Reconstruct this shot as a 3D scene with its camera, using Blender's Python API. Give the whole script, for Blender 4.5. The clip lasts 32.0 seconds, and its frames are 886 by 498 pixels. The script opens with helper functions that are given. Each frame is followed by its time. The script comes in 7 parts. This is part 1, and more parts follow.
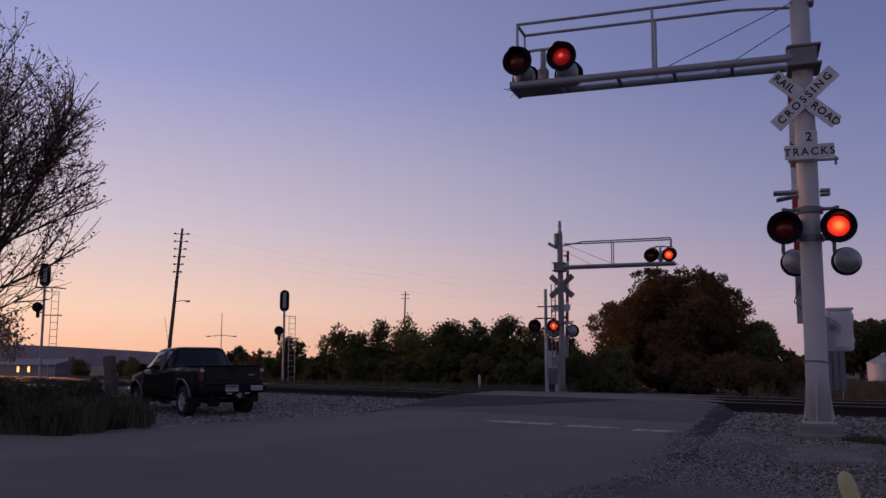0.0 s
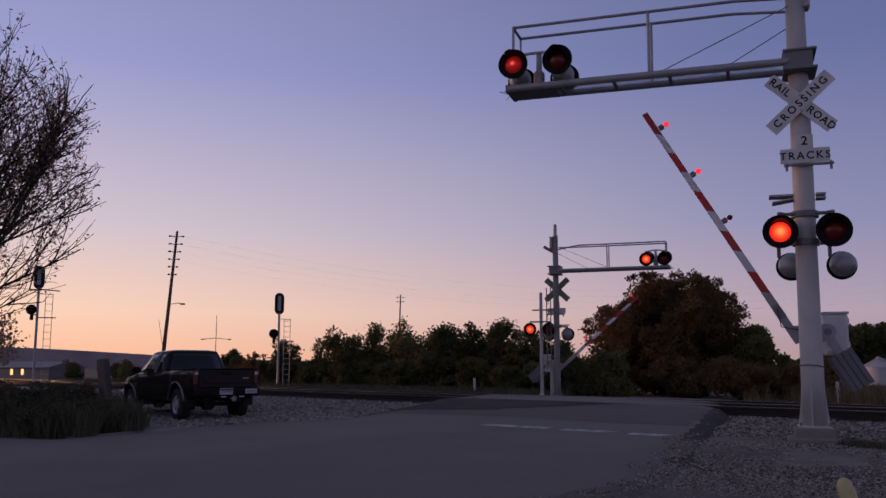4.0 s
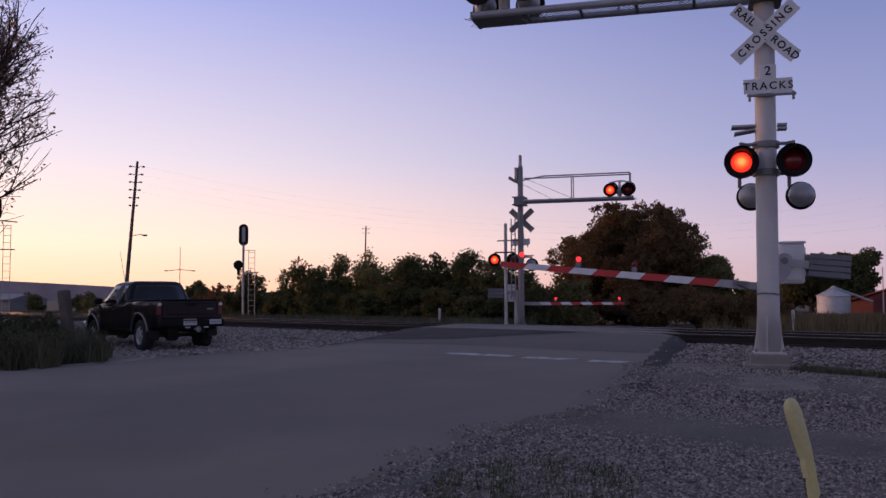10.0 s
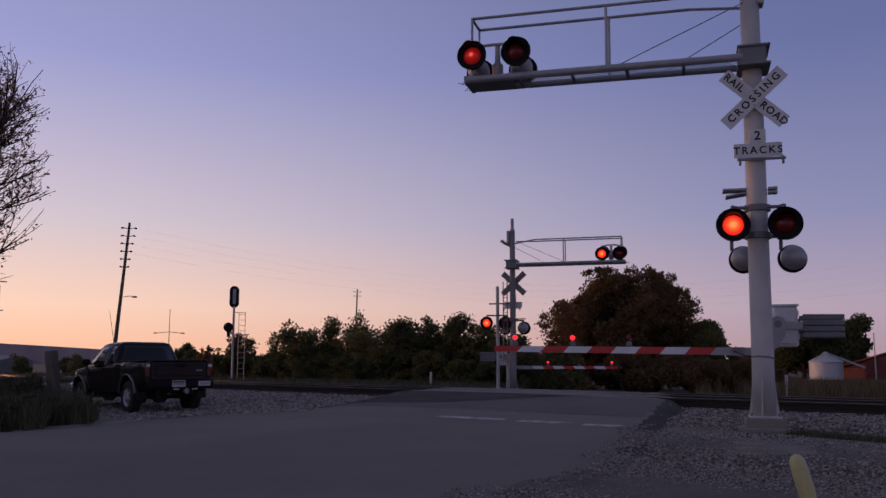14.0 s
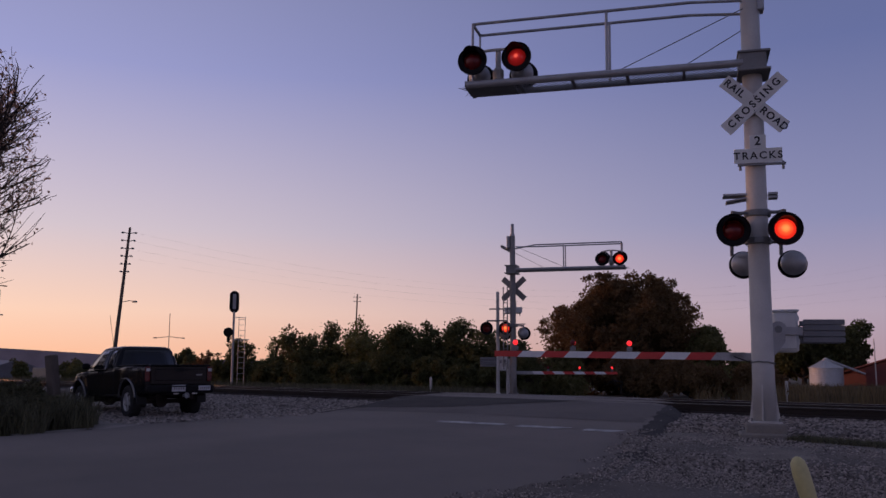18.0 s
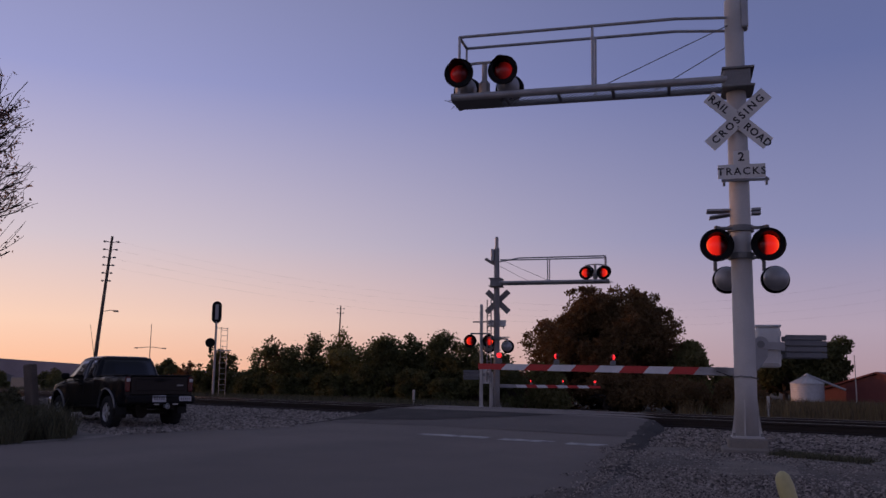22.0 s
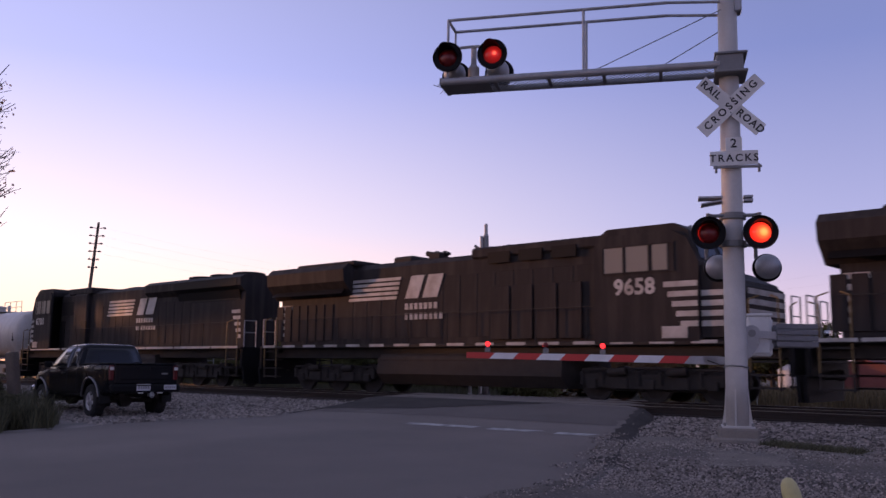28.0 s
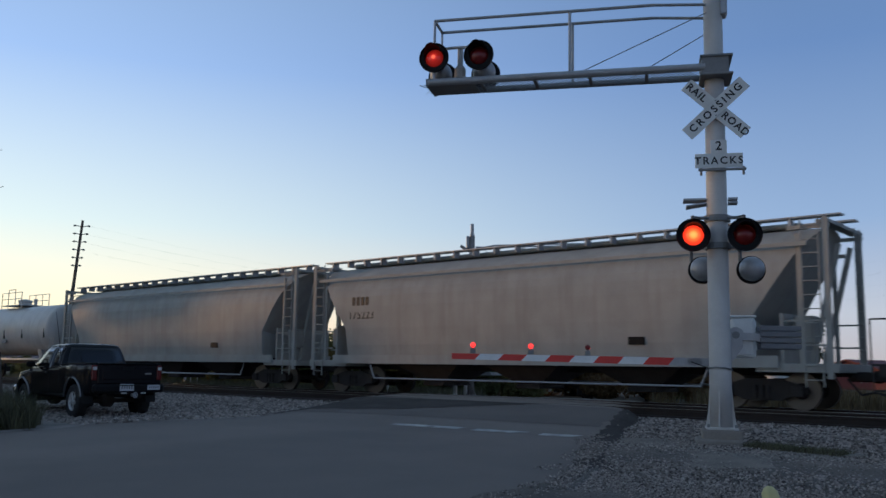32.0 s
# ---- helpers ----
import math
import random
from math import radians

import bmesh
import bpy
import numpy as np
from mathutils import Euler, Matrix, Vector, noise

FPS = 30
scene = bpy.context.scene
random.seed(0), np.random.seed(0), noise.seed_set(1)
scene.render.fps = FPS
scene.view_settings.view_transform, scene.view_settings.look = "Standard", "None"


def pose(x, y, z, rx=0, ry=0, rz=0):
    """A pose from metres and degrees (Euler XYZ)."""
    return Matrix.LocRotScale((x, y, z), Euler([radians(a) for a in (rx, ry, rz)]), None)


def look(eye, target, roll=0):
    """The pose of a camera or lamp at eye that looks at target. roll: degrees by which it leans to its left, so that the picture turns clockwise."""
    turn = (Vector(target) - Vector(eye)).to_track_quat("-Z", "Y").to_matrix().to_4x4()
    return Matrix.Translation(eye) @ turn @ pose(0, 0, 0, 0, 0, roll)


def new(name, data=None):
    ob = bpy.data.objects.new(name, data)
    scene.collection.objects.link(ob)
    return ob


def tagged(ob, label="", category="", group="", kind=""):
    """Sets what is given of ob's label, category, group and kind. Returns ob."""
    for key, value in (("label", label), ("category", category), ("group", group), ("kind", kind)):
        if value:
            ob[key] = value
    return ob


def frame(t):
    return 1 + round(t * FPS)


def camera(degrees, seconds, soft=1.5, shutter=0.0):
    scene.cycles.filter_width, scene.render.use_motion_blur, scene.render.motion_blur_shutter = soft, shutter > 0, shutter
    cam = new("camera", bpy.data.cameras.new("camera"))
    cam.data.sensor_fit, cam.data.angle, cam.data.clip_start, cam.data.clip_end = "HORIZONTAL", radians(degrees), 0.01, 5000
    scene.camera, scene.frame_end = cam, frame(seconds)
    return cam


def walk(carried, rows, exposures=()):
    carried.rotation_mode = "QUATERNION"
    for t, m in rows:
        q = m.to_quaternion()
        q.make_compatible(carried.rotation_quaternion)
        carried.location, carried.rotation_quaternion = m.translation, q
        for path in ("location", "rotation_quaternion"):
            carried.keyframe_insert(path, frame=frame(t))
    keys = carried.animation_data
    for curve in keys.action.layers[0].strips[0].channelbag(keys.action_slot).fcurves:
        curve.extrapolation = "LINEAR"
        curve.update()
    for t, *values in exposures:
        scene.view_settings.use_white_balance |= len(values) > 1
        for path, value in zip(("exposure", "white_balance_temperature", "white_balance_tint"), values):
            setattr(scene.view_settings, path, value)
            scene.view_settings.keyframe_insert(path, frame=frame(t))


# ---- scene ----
cam = camera(54.0, 32.0, shutter=0.1)
PATH = [
    (0, pose(0.174, -0.134, 0.981, 97.523, 0.072, 46.353)),
    (0.5, pose(0.163, -0.133, 0.984, 97.717, 0.072, 46.022)),
    (1, pose(0.146, -0.118, 0.972, 97.907, -0.137, 45.840)),
    (1.5, pose(0.154, -0.125, 0.966, 97.821, -0.181, 45.843)),
    (2, pose(0.157, -0.132, 0.966, 97.765, -0.133, 45.913)),
    (2.5, pose(0.160, -0.144, 0.974, 97.881, -0.195, 45.960)),
    (3, pose(0.165, -0.132, 0.971, 97.901, -0.028, 45.992)),
    (3.5, pose(0.152, -0.113, 0.977, 97.807, 0.003, 46.075)),
    (5.5, pose(0.144, -0.109, 0.996, 97.311, -0.068, 45.674)),
    (6, pose(0.144, -0.107, 0.997, 97.048, 0.190, 45.571)),
    (6.5, pose(0.132, -0.099, 0.995, 96.963, 0.099, 45.414)),
    (7, pose(0.144, -0.087, 0.987, 96.942, 0.141, 45.406)),
    (7.5, pose(0.133, -0.073, 1.003, 97.097, 0.021, 45.190)),
    (8, pose(0.130, -0.102, 0.974, 97.236, 0.416, 44.889)),
    (8.5, pose(0.113, -0.093, 0.951, 97.290, 1.153, 43.963)),
    (9, pose(0.105, -0.060, 0.966, 94.104, 0.862, 42.939)),
    (9.5, pose(0.145, -0.059, 0.989, 92.783, 0.569, 43.372)),
    (10, pose(0.154, -0.074, 0.967, 93.207, 0.217, 43.788)),
    (10.5, pose(0.130, -0.070, 0.954, 95.134, 0.227, 43.821)),
    (11, pose(0.119, -0.076, 0.935, 96.255, 0.224, 43.756)),
    (11.5, pose(0.112, -0.067, 0.936, 96.598, -0.041, 43.562)),
    (12, pose(0.116, -0.091, 0.928, 96.935, -0.154, 43.378)),
    (12.5, pose(0.112, -0.081, 0.923, 97.192, -0.161, 43.383)),
    (13, pose(0.111, -0.084, 0.923, 97.372, -0.222, 43.009)),
    (13.5, pose(0.106, -0.071, 0.921, 97.571, -0.097, 42.965)),
    (14, pose(0.109, -0.068, 0.923, 97.414, -0.063, 43.190)),
    (14.5, pose(0.115, -0.084, 0.923, 97.235, 0.004, 43.424)),
    (16.5, pose(0.115, -0.079, 0.910, 97.505, 0.154, 43.363)),
    (17, pose(0.113, -0.087, 0.908, 97.629, 0.024, 43.470)),
    (17.5, pose(0.117, -0.092, 0.911, 97.778, -0.052, 43.364)),
    (18, pose(0.110, -0.078, 0.910, 97.772, -0.164, 43.180)),
    (18.5, pose(0.110, -0.076, 0.916, 97.784, -0.129, 43.198)),
    (19, pose(0.117, -0.082, 0.911, 97.714, -0.070, 43.351)),
    (19.5, pose(0.113, -0.089, 0.909, 97.751, -0.351, 43.329)),
    (20, pose(0.106, -0.073, 0.918, 97.752, -0.399, 43.058)),
    (20.5, pose(0.097, -0.068, 0.904, 98.199, -0.692, 42.589)),
    (21, pose(0.099, -0.076, 0.904, 98.590, -0.745, 42.216)),
    (21.5, pose(0.095, -0.076, 0.908, 98.609, -0.612, 42.133)),
    (22, pose(0.090, -0.064, 0.905, 98.605, -0.612, 42.069)),
    (22.5, pose(0.087, -0.062, 0.908, 98.596, -0.552, 41.979)),
    (23, pose(0.103, -0.073, 0.907, 98.574, -0.478, 42.030)),
    (23.5, pose(0.103, -0.071, 0.904, 98.494, -0.338, 42.154)),
    (24, pose(0.099, -0.077, 0.906, 98.556, -0.307, 42.225)),
    (24.5, pose(0.103, -0.084, 0.910, 98.398, -0.193, 42.112)),
    (25, pose(0.094, -0.066, 0.919, 98.175, -0.377, 41.971)),
    (25.5, pose(-0.063, 0.077, 0.942, 98.221, -0.401, 41.629)),
    (27.5, pose(-0.040, 0.108, 0.963, 97.803, -0.508, 41.612)),
    (28, pose(-0.041, 0.117, 0.949, 97.733, -0.618, 41.372)),
    (28.5, pose(-0.038, 0.121, 0.965, 97.575, -0.463, 41.268)),
    (29, pose(-0.036, 0.126, 0.965, 97.513, -0.567, 41.305)),
    (29.5, pose(-0.033, 0.132, 0.966, 97.506, -0.399, 41.370)),
    (30, pose(-0.036, 0.121, 0.964, 97.571, -0.296, 41.588)),
    (30.5, pose(-0.039, 0.110, 0.963, 97.793, -0.426, 41.468)),
    (31, pose(-0.038, 0.115, 0.956, 97.882, -0.644, 40.968)),
    (31.5, pose(-0.048, 0.162, 0.968, 97.768, -0.778, 40.722)),
    (32, pose(-0.039, 0.135, 0.976, 97.704, -0.737, 40.453)),
]

SKY_STRENGTH = 1.0
EXPO = [(0, 0.0, 6400, 8), (8.5, 0.0, 6400, 8), (9, 0.1, 6400, 8), (9.5, 0.42, 6380, 6), (10, 0.56, 6350, 5), (11, 0.5, 6350, 4), (12, 0.2, 6380, 6), (13, 0.05, 6400, 8), (25.4, 0.02, 6400, 7), (27.5, 0.82, 6450, 9), (28.2, 0.84, 6450, 8), (29, 0.84, 6370, 0), (30, 0.75, 6130, -13), (31, 0.74, 5800, -22), (32, 0.66, 5520, -32)]
walk(cam, PATH, EXPO)

# ---- sky and the last glow of the sun ----
GLOW = Vector((-0.93, -0.36, 0.0)).normalized()
world = bpy.data.worlds.new("dusk_sky")
scene.world = world
world.use_nodes = True
wt = world.node_tree
wn, wl = wt.nodes, wt.links
geo = wn.new("ShaderNodeTexCoord")
sep = wn.new("ShaderNodeSeparateXYZ")
wl.new(geo.outputs["Generated"], sep.inputs[0])
dot = wn.new("ShaderNodeVectorMath")
dot.operation = "DOT_PRODUCT"
dot.inputs[1].default_value = GLOW
wl.new(geo.outputs["Generated"], dot.inputs[0])
side = wn.new("ShaderNodeMapRange")
side.inputs["From Min"].default_value, side.inputs["From Max"].default_value = -0.12, 0.95
side.interpolation_type = "SMOOTHSTEP"
wl.new(dot.outputs["Value"], side.inputs["Value"])


def sky_ramp(stops):
    r = wn.new("ShaderNodeValToRGB")
    wl.new(sep.outputs["Z"], r.inputs[0])
    e = r.color_ramp.elements
    e[0].position, e[0].color = stops[0][0], (*stops[0][1], 1)
    e[1].position, e[1].color = stops[-1][0], (*stops[-1][1], 1)
    for p, c in stops[1:-1]:
        e.new(p).color = (*c, 1)
    return r


cool = sky_ramp([(0.0, (0.42, 0.28, 0.32)), (0.06, (0.44, 0.34, 0.43)), (0.16, (0.262, 0.26, 0.435)), (0.34, (0.135, 0.158, 0.34)), (0.6, (0.105, 0.115, 0.215)), (1.0, (0.1, 0.108, 0.175))])
warm = sky_ramp([(0.0, (1.08, 0.53, 0.30)), (0.06, (1.04, 0.67, 0.49)), (0.15, (0.72, 0.59, 0.63)), (0.32, (0.365, 0.365, 0.64)), (0.6, (0.21, 0.21, 0.33)), (1.0, (0.14, 0.14, 0.21))])
mix = wn.new("ShaderNodeMix")
mix.data_type = "RGBA"
wl.new(side.outputs[0], mix.inputs["Factor"])
wl.new(cool.outputs[0], mix.inputs["A"])
wl.new(warm.outputs[0], mix.inputs["B"])
bg = wn["Background"]
wl.new(mix.outputs["Result"], bg.inputs["Color"])
bg.inputs["Strength"].default_value = SKY_STRENGTH

sun_data = bpy.data.lights.new("low_sun", "SUN")
sun_data.energy, sun_data.angle, sun_data.color = 1.0, radians(1.5), (1.0, 0.42, 0.2)
sun = new("low_sun", sun_data)
sun.matrix_basis = look(GLOW * 100 + Vector((0, 0, 5)), (0, 0, 0))


# ---- materials ----
def paint(name, col, rough=0.6, metal=0.0, vary=0.25, scale=6.0, bump=0.15, dirt=None, dirt_amount=0.4, island=0.0, spec=0.5, alpha=1.0, fine=60.0):
    """A painted or natural surface: two scales of mottling, an optional dirt colour and a fine relief."""
    m = bpy.data.materials.new(name)
    m.use_nodes = True
    t = m.node_tree
    n, l = t.nodes, t.links
    b = n["Principled BSDF"]
    tc = n.new("ShaderNodeTexCoord")
    big = n.new("ShaderNodeTexNoise")
    big.inputs["Scale"].default_value, big.inputs["Detail"].default_value = scale, 6
    small = n.new("ShaderNodeTexNoise")
    small.inputs["Scale"].default_value, small.inputs["Detail"].default_value = fine, 3
    for k in (big, small):
        l.new(tc.outputs["Object"], k.inputs["Vector"])
    add = n.new("ShaderNodeMath")
    add.operation = "ADD"
    l.new(big.outputs["Fac"], add.inputs[0])
    l.new(small.outputs["Fac"], add.inputs[1])
    mr = n.new("ShaderNodeMapRange")
    mr.inputs["From Min"].default_value, mr.inputs["From Max"].default_value = 0.6, 1.4
    mr.inputs["To Min"].default_value, mr.inputs["To Max"].default_value = 1 - vary, 1 + vary
    l.new(add.outputs[0], mr.inputs["Value"])
    value = mr.outputs[0]
    if island:
        gi = n.new("ShaderNodeNewGeometry")
        mi = n.new("ShaderNodeMapRange")
        mi.inputs["To Min"].default_value, mi.inputs["To Max"].default_value = 1 - island, 1 + island
        l.new(gi.outputs["Random Per Island"], mi.inputs["Value"])
        mm = n.new("ShaderNodeMath")
        mm.operation = "MULTIPLY"
        l.new(value, mm.inputs[0])
        l.new(mi.outputs[0], mm.inputs[1])
        value = mm.outputs[0]
    hs = n.new("ShaderNodeHueSaturation")
    hs.inputs["Color"].default_value = (*col, 1)
    l.new(value, hs.inputs["Value"])
    out = hs.outputs[0]
    if dirt:
        dn = n.new("ShaderNodeTexNoise")
        dn.inputs["Scale"].default_value, dn.inputs["Detail"].default_value = scale * 0.6, 8
        mp = n.new("ShaderNodeMapping")
        mp.inputs["Location"].default_value = (3.1, 7.7, 1.3)
        l.new(tc.outputs["Object"], mp.inputs[0])
        l.new(mp.outputs[0], dn.inputs["Vector"])
        dr = n.new("ShaderNodeMapRange")
        dr.inputs["From Min"].default_value, dr.inputs["From Max"].default_value = 0.42, 0.68
        dr.inputs["To Max"].default_value = dirt_amount
        l.new(dn.outputs["Fac"], dr.inputs["Value"])
        dm = n.new("ShaderNodeMix")
        dm.data_type = "RGBA"
        l.new(dr.outputs[0], dm.inputs["Factor"])
        l.new(out, dm.inputs["A"])
        dm.inputs["B"].default_value = (*dirt, 1)
        out = dm.outputs["Result"]
    l.new(out, b.inputs["Base Color"])
    b.inputs["Roughness"].default_value, b.inputs["Metallic"].default_value = rough, metal
    b.inputs["Specular IOR Level"].default_value = spec
    if bump:
        bp = n.new("ShaderNodeBump")
        bp.inputs["Strength"].default_value, bp.inputs["Distance"].default_value = bump, 0.02
        l.new(small.outputs["Fac"], bp.inputs["Height"])
        l.new(bp.outputs[0], b.inputs["Normal"])
    return m


def streaked(name, col, streak, rough=0.55, amount=0.5, spec=0.5):
    """Steel car sides: paint with vertical runs of grime and rust."""
    m = paint(name, col, rough, 0.0, 0.18, 1.2, 0.08, spec=spec)
    t = m.node_tree
    n, l = t.nodes, t.links
    b = n["Principled BSDF"]
    src = b.inputs["Base Color"].links[0].from_socket
    tc = n.new("ShaderNodeTexCoord")
    mp = n.new("ShaderNodeMapping")
    mp.inputs["Scale"].default_value = (2.2, 2.2, 0.22)
    nz = n.new("ShaderNodeTexNoise")
    nz.inputs["Scale"].default_value, nz.inputs["Detail"].default_value = 1.6, 7
    l.new(tc.outputs["Object"], mp.inputs[0])
    l.new(mp.outputs[0], nz.inputs["Vector"])
    mr = n.new("ShaderNodeMapRange")
    mr.inputs["From Min"].default_value, mr.inputs["From Max"].default_value = 0.45, 0.72
    mr.inputs["To Max"].default_value = amount
    l.new(nz.outputs["Fac"], mr.inputs["Value"])
    mx = n.new("ShaderNodeMix")
    mx.data_type = "RGBA"
    l.new(mr.outputs[0], mx.inputs["Factor"])
    l.new(src, mx.inputs["A"])
    mx.inputs["B"].default_value = (*streak, 1)
    l.new(mx.outputs["Result"], b.inputs["Base Color"])
    return m


def glow(name, col, strength, base=None):
    m = bpy.data.materials.new(name)
    m.use_nodes = True
    b = m.node_tree.nodes["Principled BSDF"]
    b.inputs["Base Color"].default_value = (*(base or col), 1)
    b.inputs["Emission Color"].default_value = (*col, 1)
    b.inputs["Emission Strength"].default_value = strength
    b.inputs["Roughness"].default_value = 0.4
    return m


def lit_lens(name, stops):
    """Red lens ball with its bulb on the local -Y side: brightest at the front, dark behind."""
    m = paint(name, (0.15, 0.008, 0.009), 0.35, 0.0, 0.1, 8, 0.0)
    n, l = m.node_tree.nodes, m.node_tree.links
    b = n["Principled BSDF"]
    tc = n.new("ShaderNodeTexCoord")
    sp = n.new("ShaderNodeSeparateXYZ")
    l.new(tc.outputs["Object"], sp.inputs[0])
    mr = n.new("ShaderNodeMapRange")
    mr.inputs["From Min"].default_value, mr.inputs["From Max"].default_value = 0.065, -0.175
    l.new(sp.outputs["Y"], mr.inputs["Value"])
    cr = n.new("ShaderNodeValToRGB")
    e = cr.color_ramp.elements
    e[0].position, e[0].color = 0.0, (0, 0, 0, 1)
    e[1].position, e[1].color = 1.0, (*stops[-1][1], 1)
    for p, c in stops[:-1]:
        e.new(p).color = (*c, 1)
    l.new(mr.outputs[0], cr.inputs[0])
    l.new(cr.outputs[0], b.inputs["Emission Color"])
    b.inputs["Emission Strength"].default_value = 1.0
    return m


